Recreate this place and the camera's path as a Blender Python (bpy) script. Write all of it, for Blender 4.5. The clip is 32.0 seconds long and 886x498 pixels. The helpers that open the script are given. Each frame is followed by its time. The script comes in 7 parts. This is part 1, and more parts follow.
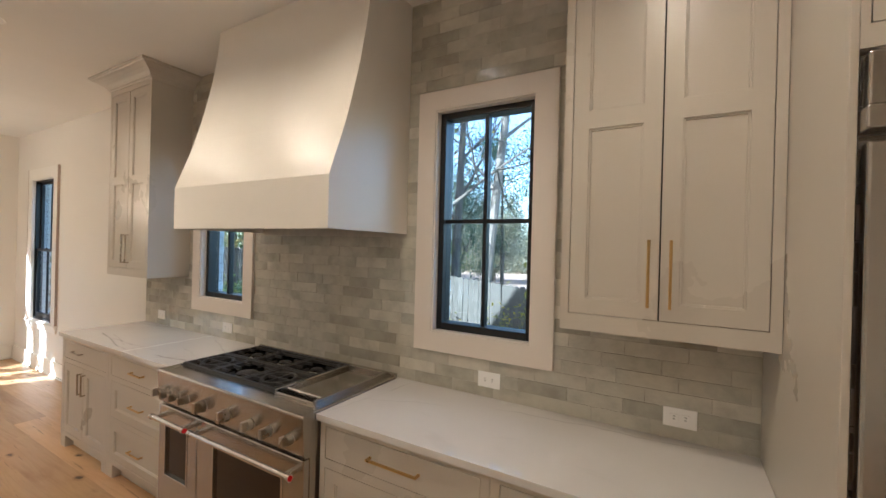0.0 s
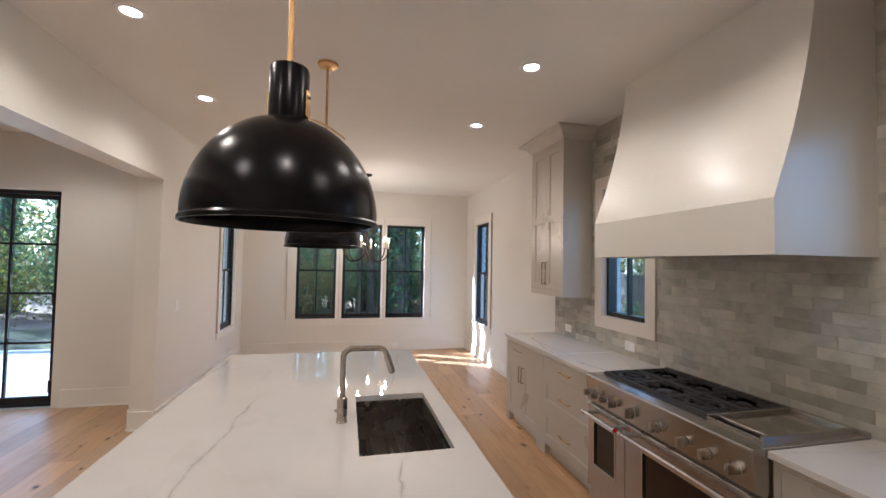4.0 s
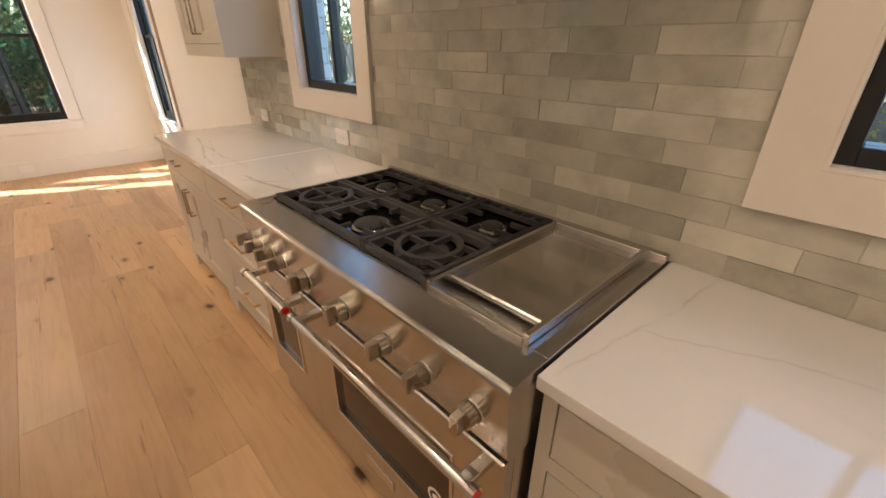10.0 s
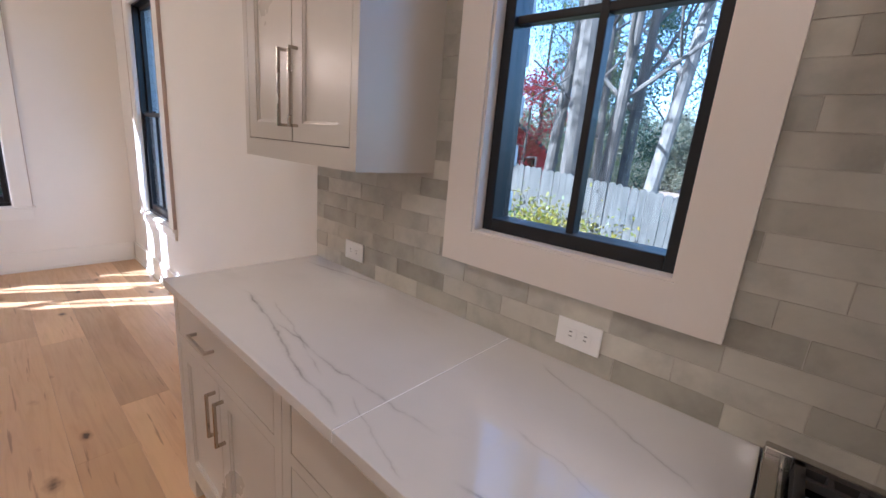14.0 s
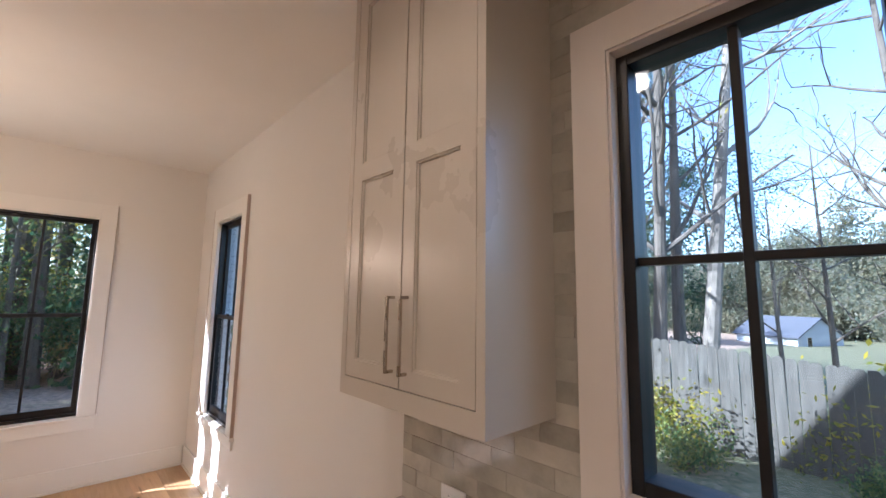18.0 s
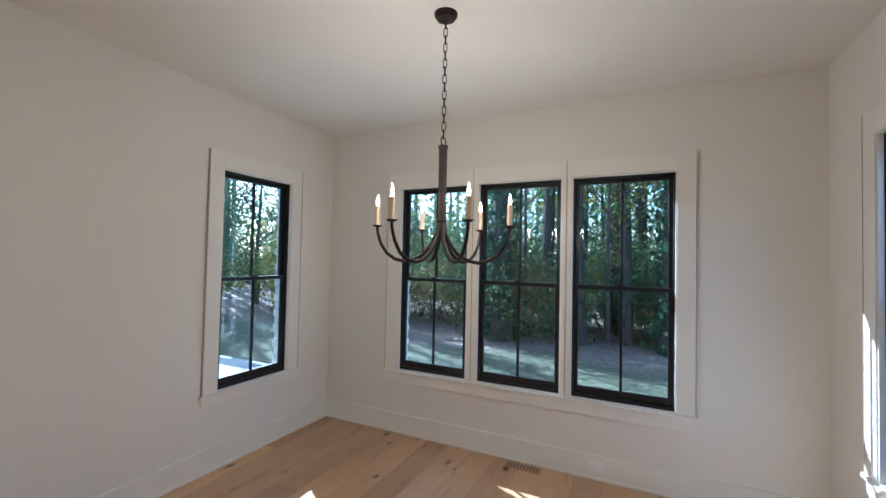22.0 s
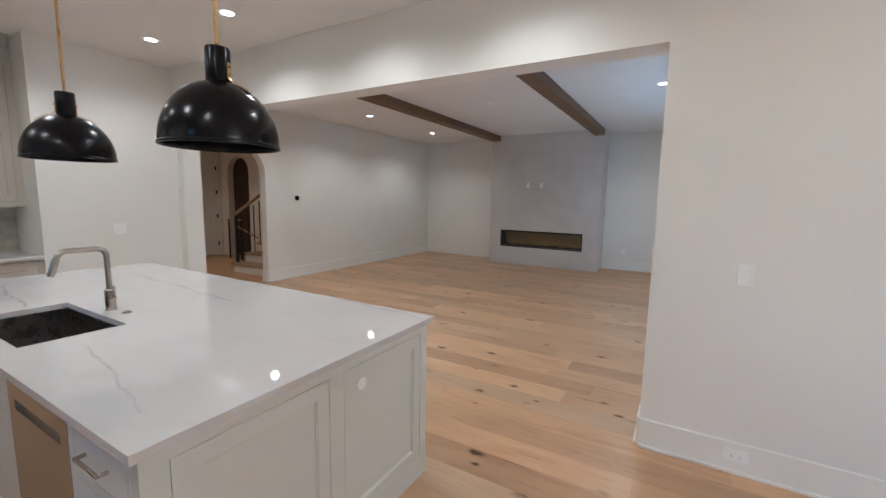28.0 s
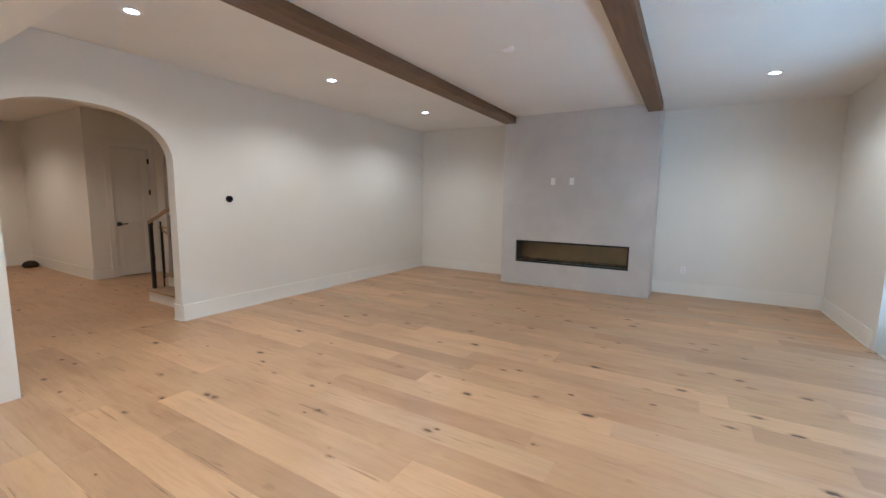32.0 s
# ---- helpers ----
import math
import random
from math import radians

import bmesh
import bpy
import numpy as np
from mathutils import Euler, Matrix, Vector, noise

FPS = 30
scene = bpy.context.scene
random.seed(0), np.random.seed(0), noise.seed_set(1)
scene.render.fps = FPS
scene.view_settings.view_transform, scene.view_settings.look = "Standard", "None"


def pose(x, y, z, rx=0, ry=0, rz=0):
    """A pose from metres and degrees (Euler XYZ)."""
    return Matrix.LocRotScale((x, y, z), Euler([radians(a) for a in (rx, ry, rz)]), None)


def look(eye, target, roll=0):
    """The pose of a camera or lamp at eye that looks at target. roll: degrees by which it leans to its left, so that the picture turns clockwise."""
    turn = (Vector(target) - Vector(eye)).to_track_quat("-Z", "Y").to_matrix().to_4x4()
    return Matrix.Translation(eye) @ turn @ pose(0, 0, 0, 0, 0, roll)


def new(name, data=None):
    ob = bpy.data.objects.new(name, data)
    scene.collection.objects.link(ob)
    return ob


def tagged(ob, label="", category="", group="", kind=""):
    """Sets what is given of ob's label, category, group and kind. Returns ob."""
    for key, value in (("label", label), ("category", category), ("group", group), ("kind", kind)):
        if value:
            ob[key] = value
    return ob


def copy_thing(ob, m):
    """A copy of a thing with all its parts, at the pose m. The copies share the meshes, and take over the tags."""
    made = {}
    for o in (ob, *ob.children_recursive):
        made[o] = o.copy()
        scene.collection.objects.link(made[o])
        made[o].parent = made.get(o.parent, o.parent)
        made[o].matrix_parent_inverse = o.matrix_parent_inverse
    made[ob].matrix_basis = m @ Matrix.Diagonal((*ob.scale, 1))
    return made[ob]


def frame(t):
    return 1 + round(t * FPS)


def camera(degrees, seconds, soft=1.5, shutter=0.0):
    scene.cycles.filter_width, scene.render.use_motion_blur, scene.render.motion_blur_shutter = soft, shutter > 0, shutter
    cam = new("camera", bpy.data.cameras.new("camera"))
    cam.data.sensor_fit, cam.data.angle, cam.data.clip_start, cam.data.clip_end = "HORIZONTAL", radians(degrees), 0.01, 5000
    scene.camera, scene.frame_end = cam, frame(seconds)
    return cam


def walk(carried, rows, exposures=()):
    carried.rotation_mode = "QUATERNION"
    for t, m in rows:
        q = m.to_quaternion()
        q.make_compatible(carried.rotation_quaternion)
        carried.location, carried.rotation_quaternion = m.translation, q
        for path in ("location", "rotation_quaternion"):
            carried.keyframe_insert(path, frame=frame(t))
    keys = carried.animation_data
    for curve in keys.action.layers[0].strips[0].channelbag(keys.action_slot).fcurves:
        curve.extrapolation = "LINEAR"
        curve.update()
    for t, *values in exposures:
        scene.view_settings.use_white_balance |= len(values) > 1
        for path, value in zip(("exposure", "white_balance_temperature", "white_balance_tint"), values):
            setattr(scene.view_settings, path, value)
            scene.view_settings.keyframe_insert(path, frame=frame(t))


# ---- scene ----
cam = camera(94.8, 32.0)
PATH = [
    (0, (0.347, 0.109, 1.666), (-0.654, 1.84, 1.663), 1.5),
    (0.5, (0.376, -0.038, 1.665), (-0.817, 1.567, 1.64), 0.4),
    (1, (0.355, -0.189, 1.641), (-0.963, 1.311, 1.524), -0.2),
    (1.5, (0.328, -0.341, 1.593), (-1.079, 1.06, 1.348), 0.1),
    (2, (0.318, -0.438, 1.555), (-1.173, 0.846, 1.194), 0.3),
    (2.5, (0.293, -0.411, 1.534), (-1.323, 0.701, 1.145), 0.2),
    (3, (0.266, -0.358, 1.56), (-1.524, 0.487, 1.273), 0.1),
    (3.5, (0.278, -0.319, 1.619), (-1.64, 0.238, 1.517), 0.5),
    (5.5, (0.57, -0.441, 1.767), (-1.271, 0.181, 2.241), 0.7),
    (6, (0.563, -0.418, 1.757), (-1.218, 0.382, 2.19), 0.3),
    (6.5, (0.488, -0.301, 1.725), (-1.229, 0.683, 2.008), 0.0),
    (7, (0.38, -0.088, 1.681), (-1.276, 1.031, 1.762), -0.0),
    (7.5, (0.267, 0.097, 1.627), (-1.326, 1.302, 1.524), -0.1),
    (8, (0.056, 0.249, 1.578), (-1.478, 1.506, 1.322), -0.2),
    (8.5, (-0.126, 0.431, 1.524), (-1.628, 1.692, 1.132), 0.3),
    (9, (-0.283, 0.673, 1.485), (-1.76, 1.906, 0.938), 0.8),
    (9.5, (-0.517, 0.815, 1.448), (-1.916, 2.046, 0.722), 0.8),
    (10, (-0.761, 0.916, 1.428), (-2.055, 2.154, 0.538), 0.4),
    (10.5, (-0.976, 1.058, 1.387), (-2.152, 2.313, 0.366), 0.6),
    (11, (-1.165, 1.182, 1.357), (-2.191, 2.499, 0.256), 1.4),
    (11.5, (-1.352, 1.196, 1.355), (-2.201, 2.603, 0.214), 2.6),
    (12, (-1.538, 1.208, 1.339), (-2.45, 2.598, 0.226), 3.7),
    (12.5, (-1.742, 1.264, 1.344), (-2.932, 2.536, 0.361), 4.5),
    (13, (-1.925, 1.22, 1.385), (-3.289, 2.447, 0.588), 5.2),
    (13.5, (-2.118, 1.09, 1.441), (-3.482, 2.406, 0.801), 5.2),
    (14, (-2.303, 1.024, 1.461), (-3.576, 2.487, 0.971), 4.9),
    (14.5, (-2.448, 1.037, 1.507), (-3.561, 2.67, 1.202), 4.8),
    (15, (-2.523, 0.98, 1.587), (-3.407, 2.772, 1.498), 4.6),
    (15.5, (-2.55, 0.876, 1.67), (-3.278, 2.735, 1.797), 3.4),
    (17.5, (-2.525, 0.812, 1.757), (-3.636, 2.415, 2.202), 0.8),
    (18, (-2.571, 0.935, 1.706), (-4.02, 2.292, 1.95), 0.9),
    (18.5, (-2.672, 0.968, 1.645), (-4.371, 2.021, 1.714), 0.7),
    (19, (-2.886, 0.966, 1.615), (-4.74, 1.716, 1.596), 0.5),
    (19.5, (-3.108, 0.977, 1.641), (-5.061, 1.406, 1.593), 0.7),
    (20, (-3.296, 1.051, 1.681), (-5.294, 1.133, 1.643), 0.9),
    (20.5, (-3.474, 1.035, 1.681), (-5.465, 0.844, 1.676), 0.7),
    (21, (-3.696, 0.95, 1.695), (-5.659, 0.568, 1.724), 0.3),
    (21.5, (-3.878, 0.902, 1.701), (-5.79, 0.319, 1.757), 0.7),
    (22, (-4.081, 0.912, 1.706), (-5.883, 0.044, 1.76), 1.2),
    (22.5, (-4.3, 0.812, 1.652), (-5.914, -0.369, 1.687), 1.3),
    (23, (-4.446, 0.677, 1.624), (-5.766, -0.825, 1.627), 1.8),
    (23.5, (-4.578, 0.712, 1.61), (-5.462, -1.086, 1.57), 2.3),
    (24, (-4.6, 0.797, 1.609), (-4.956, -1.169, 1.501), 2.95),
    (24.5, (-4.612, 0.946, 1.605), (-4.486, -1.037, 1.424), 2.9),
    (25, (-4.637, 1.099, 1.588), (-4.094, -0.808, 1.327), 3.0),
    (25.5, (-4.688, 1.154, 1.547), (-3.797, -0.605, 1.216), 3.1),
    (27.5, (-4.466, 0.913, 1.559), (-3.396, -0.754, 1.285), 1.0),
    (28, (-4.377, 0.636, 1.563), (-3.379, -1.079, 1.313), 1.0),
    (28.5, (-4.236, 0.357, 1.55), (-3.347, -1.418, 1.305), 0.8),
    (29, (-4.069, 0.092, 1.557), (-3.254, -1.717, 1.308), 0.8),
    (29.5, (-3.955, -0.202, 1.547), (-3.105, -1.999, 1.326), 1.3),
    (30, (-3.859, -0.479, 1.547), (-2.953, -2.253, 1.37), 1.9),
    (30.5, (-3.729, -0.704, 1.578), (-2.761, -2.447, 1.428), 2.0),
    (31, (-3.555, -0.945, 1.567), (-2.485, -2.627, 1.401), 1.7),
    (31.5, (-3.46, -1.242, 1.551), (-2.284, -2.847, 1.349), 1.4),
    (32, (-3.286, -1.466, 1.533), (-2.271, -3.172, 1.294), 0.8),
]
# (seconds, stops, kelvin, tint)
EXPOSURES = [(0.0, 2.33, 5320, 8.5), (1.0, 2.22, 4810, 10.0), (2.0, 2.2, 4840, 12.5), (3.0, 2.12, 4860, 11), (6.0, 2.3, 4860, 12.5), (7.0, 2.15, 4690, 12), (8.0, 2.15, 4740, 16), (9.0, 2.35, 4840, 16), (10.0, 2.58, 5990, 13), (11.0, 2.98, 6450, 12), (12.0, 3.38, 5350, 10), (13.0, 2.68, 4760, 11.5), (14.0, 2.2, 4870, 17.5), (15.5, 1.94, 5320, 21), (18.0, 1.98, 5350, 19), (19.0, 2.1, 5120, 20), (20.0, 1.85, 4820, 11), (21.0, 1.63, 4550, 6), (22.0, 1.65, 4540, 6), (23.0, 1.86, 4500, 9.5), (24.0, 2.2, 4500, 9), (25.0, 2.22, 4450, 9.5), (28.0, 2.4, 4330, 6.5), (30.0, 2.47, 4240, 5.5), (31.0, 2.58, 4500, 5.5), (32.0, 2.87, 4320, 4.5)]
walk(cam, [(t, look(eye, target, roll)) for t, eye, target, roll in PATH], EXPOSURES)

# ---------------------------------------------------------------- light
SUN_DIR = Vector((0.43, 0.80, -0.60)).normalized()          # the way the sunlight travels
SUN_ELEVATION = math.asin(-SUN_DIR.z)
SUN_ROTATION = math.atan2(-SUN_DIR.x, -SUN_DIR.y)
CAN_WATTS, CAN_COLOUR = 5.4, (1.0, 0.755, 0.49)

world = bpy.data.worlds.new("world")
scene.world = world
world.use_nodes = True
wn, wl = world.node_tree.nodes, world.node_tree.links
sky = wn.new("ShaderNodeTexSky")
sky.sky_type = "NISHITA"
sky.sun_disc = False
sky.sun_elevation, sky.sun_rotation = SUN_ELEVATION, SUN_ROTATION
sky.air_density, sky.dust_density, sky.ozone_density = 1.0, 1.5, 1.0
wl.new(sky.outputs["Color"], wn["Background"].inputs["Color"])
wn["Background"].inputs["Strength"].default_value = 0.15

sun = new("sun", bpy.data.lights.new("sun", "SUN"))
sun.data.energy, sun.data.angle, sun.data.color = 4.6, radians(0.5), (1.0, 0.96, 0.90)
sun.matrix_world = look((0, 0, 30), Vector((0, 0, 30)) + SUN_DIR)

# ---------------------------------------------------------------- materials
def material(name):
    m = bpy.data.materials.new(name)
    m.use_nodes = True
    return m, m.node_tree.nodes, m.node_tree.links, m.node_tree.nodes["Principled BSDF"]


def place(nodes, links, stretch=(1, 1, 1), shift=0.0):
    """World position, stretched; shift: how far each object's own random number moves it."""
    geo, scale = nodes.new("ShaderNodeNewGeometry"), nodes.new("ShaderNodeVectorMath")
    scale.operation = "MULTIPLY"
    scale.inputs[1].default_value = stretch
    links.new(geo.outputs["Position"], scale.inputs[0])
    if not shift:
        return scale.outputs[0]
    info, mul, add = nodes.new("ShaderNodeObjectInfo"), nodes.new("ShaderNodeMath"), nodes.new("ShaderNodeVectorMath")
    mul.operation, mul.inputs[1].default_value = "MULTIPLY", shift
    links.new(info.outputs["Random"], mul.inputs[0])
    links.new(scale.outputs[0], add.inputs[0])
    links.new(mul.outputs[0], add.inputs[1])
    return add.outputs[0]


def noise_tex(nodes, links, where, scale, detail=4.0, rough=0.55, distort=0.0):
    n = nodes.new("ShaderNodeTexNoise")
    n.inputs["Scale"].default_value, n.inputs["Detail"].default_value = scale, detail
    n.inputs["Roughness"].default_value, n.inputs["Distortion"].default_value = rough, distort
    links.new(where, n.inputs["Vector"])
    return n.outputs["Fac"]


def ramp(nodes, links, fac, *stops):
    r = nodes.new("ShaderNodeValToRGB")
    while len(r.color_ramp.elements) < len(stops):
        r.color_ramp.elements.new(0.5)
    for e, (at, c) in zip(r.color_ramp.elements, stops):
        e.position, e.color = at, (c, c, c, 1) if isinstance(c, (int, float)) else (*c, 1)
    links.new(fac, r.inputs["Fac"])
    return r.outputs["Color"]


def mixed(nodes, links, fac, a, b, how="MIX"):
    m = nodes.new("ShaderNodeMix")
    m.data_type, m.blend_type = "RGBA", how
    for socket, v in ((m.inputs[0], fac), (m.inputs[6], a), (m.inputs[7], b)):
        if isinstance(v, (int, float)):
            socket.default_value = v
        elif isinstance(v, tuple):
            socket.default_value = (*v, 1)
        else:
            links.new(v, socket)
    return m.outputs[2]


def bump(nodes, links, bsdf, height, strength, distance=0.01):
    b = nodes.new("ShaderNodeBump")
    b.inputs["Strength"].default_value, b.inputs["Distance"].default_value = strength, distance
    links.new(height, b.inputs["Height"])
    links.new(b.outputs["Normal"], bsdf.inputs["Normal"])


def paint(name, col, rough=0.5, metal=0.0, var=0.05, vscale=1.5, bumpy=0.05, bscale=90.0, stretch=(1, 1, 1), coat=0.0, shift=0.0):
    """A plain finish with slow variation in colour and gloss and a fine relief."""
    m, n, l, b = material(name)
    p = place(n, l, stretch, shift)
    slow, fine = noise_tex(n, l, p, vscale, 5), noise_tex(n, l, p, bscale, 3)
    dark, light = tuple(c * (1 - var) for c in col), tuple(min(1, c * (1 + var)) for c in col)
    l.new(ramp(n, l, slow, (0.3, dark), (0.7, light)), b.inputs["Base Color"])
    l.new(ramp(n, l, slow, (0.25, max(0.02, rough - 0.06)), (0.75, min(1, rough + 0.06))), b.inputs["Roughness"])
    b.inputs["Metallic"].default_value, b.inputs["Coat Weight"].default_value = metal, coat
    if bumpy:
        bump(n, l, b, fine, bumpy, 0.004)
    return m


wall_paint = paint("wall_paint", (0.81, 0.785, 0.73), 0.65, var=0.02, vscale=0.9, bumpy=0.10, bscale=160)
ceiling_paint = paint("ceiling_paint", (0.83, 0.81, 0.765), 0.8, var=0.025, vscale=1.2, bumpy=0.12, bscale=120)
trim_paint = paint("trim_paint", (0.845, 0.825, 0.77), 0.35, var=0.02, bumpy=0.03)
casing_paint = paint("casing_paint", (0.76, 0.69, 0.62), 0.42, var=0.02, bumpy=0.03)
brown_edge = paint("brown_edge", (0.50, 0.41, 0.35), 0.6, var=0.05, bumpy=0.05)
hood_paint = paint("hood_paint", (0.79, 0.755, 0.69), 0.34, var=0.02, vscale=3, bumpy=0.06, bscale=40)
cabinet_paint = paint("cabinet_paint", (0.56, 0.515, 0.445), 0.30, var=0.03, vscale=2, bumpy=0.03, bscale=150)
island_paint = paint("island_paint", (0.69, 0.685, 0.62), 0.38, var=0.03, vscale=2, bumpy=0.03, bscale=150)
# near-black finish that puts the shade of gaps and hollows into colour
shadow_gap = paint("shadow_gap", (0.06, 0.05, 0.045), 0.9, bumpy=0)
plaster = paint("plaster", (0.60, 0.575, 0.555), 0.75, var=0.07, vscale=1.8, bumpy=0.12, bscale=35)
black_frame = paint("black_frame", (0.010, 0.011, 0.013), 0.38, var=0.15, bumpy=0.02)
black_enamel = paint("black_enamel", (0.005, 0.005, 0.006), 0.22, var=0.1, bumpy=0)
black_enamel.node_tree.nodes["Principled BSDF"].inputs["Specular IOR Level"].default_value = 0.22
cast_iron = paint("cast_iron", (0.034, 0.033, 0.034), 0.55, metal=0.0, var=0.2, vscale=30, bumpy=0.25, bscale=400)
burner_black = paint("burner_black", (0.006, 0.006, 0.007), 0.1, var=0.2, bumpy=0.02)
dark_glass = paint("dark_glass", (0.018, 0.010, 0.008), 0.06, var=0.2, bumpy=0)
steel = paint("steel", (0.51, 0.487, 0.455), 0.22, metal=1.0, var=0.02, vscale=1.5, bumpy=0.035, bscale=160, stretch=(0.35, 8, 8))
sink_steel = paint("sink_steel", (0.28, 0.265, 0.25), 0.28, metal=1.0, var=0.03, vscale=2, bumpy=0.03, bscale=160, stretch=(0.4, 8, 8))


def brushed(m):
    """Brush marks that run level: reflections smear up and down across them."""
    n, l = m.node_tree.nodes, m.node_tree.links
    way = n.new("ShaderNodeCombineXYZ")
    way.inputs[1].default_value, way.inputs[2].default_value = 0.7, 0.7
    b = n["Principled BSDF"]
    b.inputs["Anisotropic"].default_value = 0.8
    l.new(way.outputs[0], b.inputs["Tangent"])


brushed(steel)
griddle_steel = paint("griddle_steel", (0.50, 0.475, 0.44), 0.13, metal=1.0, var=0.03, vscale=0.6, bumpy=0)
chrome = paint("chrome", (0.66, 0.64, 0.61), 0.16, metal=1.0, var=0.03, bumpy=0)
nickel = paint("nickel", (0.48, 0.43, 0.37), 0.27, metal=1.0, var=0.05, bumpy=0.02)
brass = paint("brass", (0.60, 0.40, 0.17), 0.30, metal=1.0, var=0.06, vscale=8, bumpy=0.02)
iron_brown = paint("iron_brown", (0.028, 0.020, 0.016), 0.5, metal=0.5, var=0.25, vscale=25, bumpy=0.2, bscale=200)
ivory = paint("ivory", (0.72, 0.60, 0.42), 0.5, var=0.04, bumpy=0.02)
white_plastic = paint("white_plastic", (0.90, 0.89, 0.87), 0.35, var=0.01, bumpy=0)
slot_dark = paint("slot_dark", (0.03, 0.03, 0.03), 0.6, bumpy=0)
red_enamel = paint("red_enamel", (0.42, 0.01, 0.015), 0.25, bumpy=0)
grout = paint("grout", (0.50, 0.465, 0.40), 0.85, var=0.1, vscale=20, bumpy=0.2, bscale=300)
subfloor = paint("subfloor", (0.10, 0.07, 0.045), 0.9, bumpy=0)
white_brick = paint("white_brick", (0.74, 0.74, 0.73), 0.75, var=0.06, vscale=8, bumpy=0.4, bscale=40)
mortar = paint("mortar", (0.52, 0.52, 0.51), 0.9, var=0.08, vscale=20, bumpy=0.4, bscale=120)
concrete = paint("concrete", (0.47, 0.47, 0.465), 0.85, var=0.10, vscale=0.8, bumpy=0.3, bscale=60)
stair_dark = paint("stair_dark", (0.045, 0.022, 0.013), 0.4, var=0.25, vscale=6, stretch=(6, 6, 0.6), bumpy=0.1, bscale=60)
roof_shingle = paint("roof_shingle", (0.075, 0.08, 0.10), 0.9, var=0.3, vscale=3, bumpy=0.5, bscale=30)
siding = paint("siding", (0.45, 0.48, 0.52), 0.7, var=0.06, bumpy=0.1)
red_siding = paint("red_siding", (0.55, 0.06, 0.07), 0.7, var=0.12, bumpy=0.1)
porch_white = paint("porch_white", (0.72, 0.74, 0.73), 0.5, var=0.04, bumpy=0.05)
fence_wood = paint("fence_wood", (0.10, 0.092, 0.08), 0.88, var=0.32, vscale=2.2, stretch=(5, 5, 0.7), bumpy=0.4, bscale=30, shift=40)
bark_grey = paint("bark_grey", (0.135, 0.115, 0.095), 0.9, var=0.35, vscale=3, stretch=(4, 4, 0.8), bumpy=0.8, bscale=14)
bark_pale = paint("bark_pale", (0.27, 0.235, 0.20), 0.85, var=0.25, vscale=2.5, stretch=(3, 3, 1), bumpy=0.6, bscale=14)
bark_dark = paint("bark_dark", (0.10, 0.085, 0.07), 0.95, var=0.35, vscale=3, stretch=(4, 4, 0.8), bumpy=0.9, bscale=14)


def leaf_material(name, *cols, gloss=0.5, thinness=0.55):
    """Leaves that differ one from the next, and let some light through."""
    m, n, l, b = material(name)
    geo = n.new("ShaderNodeNewGeometry")
    stops = [(i / max(1, len(cols) - 1), c) for i, c in enumerate(cols)]
    col = ramp(n, l, geo.outputs["Random Per Island"], *stops)
    l.new(col, b.inputs["Base Color"])
    b.inputs["Roughness"].default_value, b.inputs["Specular IOR Level"].default_value = 0.42, gloss
    thin, mix = n.new("ShaderNodeBsdfTranslucent"), n.new("ShaderNodeMixShader")
    l.new(col, thin.inputs["Color"])
    mix.inputs[0].default_value = thinness
    l.new(b.outputs[0], mix.inputs[1])
    l.new(thin.outputs[0], mix.inputs[2])
    l.new(mix.outputs[0], n["Material Output"].inputs["Surface"])
    return m


leaf_green = leaf_material("leaf_green", (0.06, 0.13, 0.06), (0.15, 0.235, 0.085), (0.37, 0.36, 0.11))
leaf_dark = leaf_material("leaf_dark", (0.038, 0.09, 0.05), (0.075, 0.145, 0.07), (0.16, 0.21, 0.085))
leaf_pale = leaf_material("leaf_pale", (0.13, 0.19, 0.08), (0.22, 0.27, 0.11), (0.34, 0.32, 0.14))
leaf_pine = leaf_material("leaf_pine", (0.028, 0.062, 0.045), (0.05, 0.10, 0.065), (0.10, 0.15, 0.085))
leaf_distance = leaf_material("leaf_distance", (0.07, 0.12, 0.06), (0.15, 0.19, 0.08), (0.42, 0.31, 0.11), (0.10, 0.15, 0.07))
# autumn leaf colours, lightened and greyed to carry the distance haze
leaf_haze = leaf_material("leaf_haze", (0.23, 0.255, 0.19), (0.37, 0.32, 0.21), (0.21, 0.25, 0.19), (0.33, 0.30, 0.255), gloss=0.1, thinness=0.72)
leaf_yellow = leaf_material("leaf_yellow", (0.17, 0.20, 0.035), (0.44, 0.34, 0.04), (0.12, 0.18, 0.035))
leaf_rust = leaf_material("leaf_rust", (0.30, 0.14, 0.05), (0.38, 0.24, 0.09), (0.15, 0.16, 0.05))
leaf_red = leaf_material("leaf_red", (0.56, 0.03, 0.04), (0.70, 0.11, 0.10), (0.42, 0.03, 0.03))


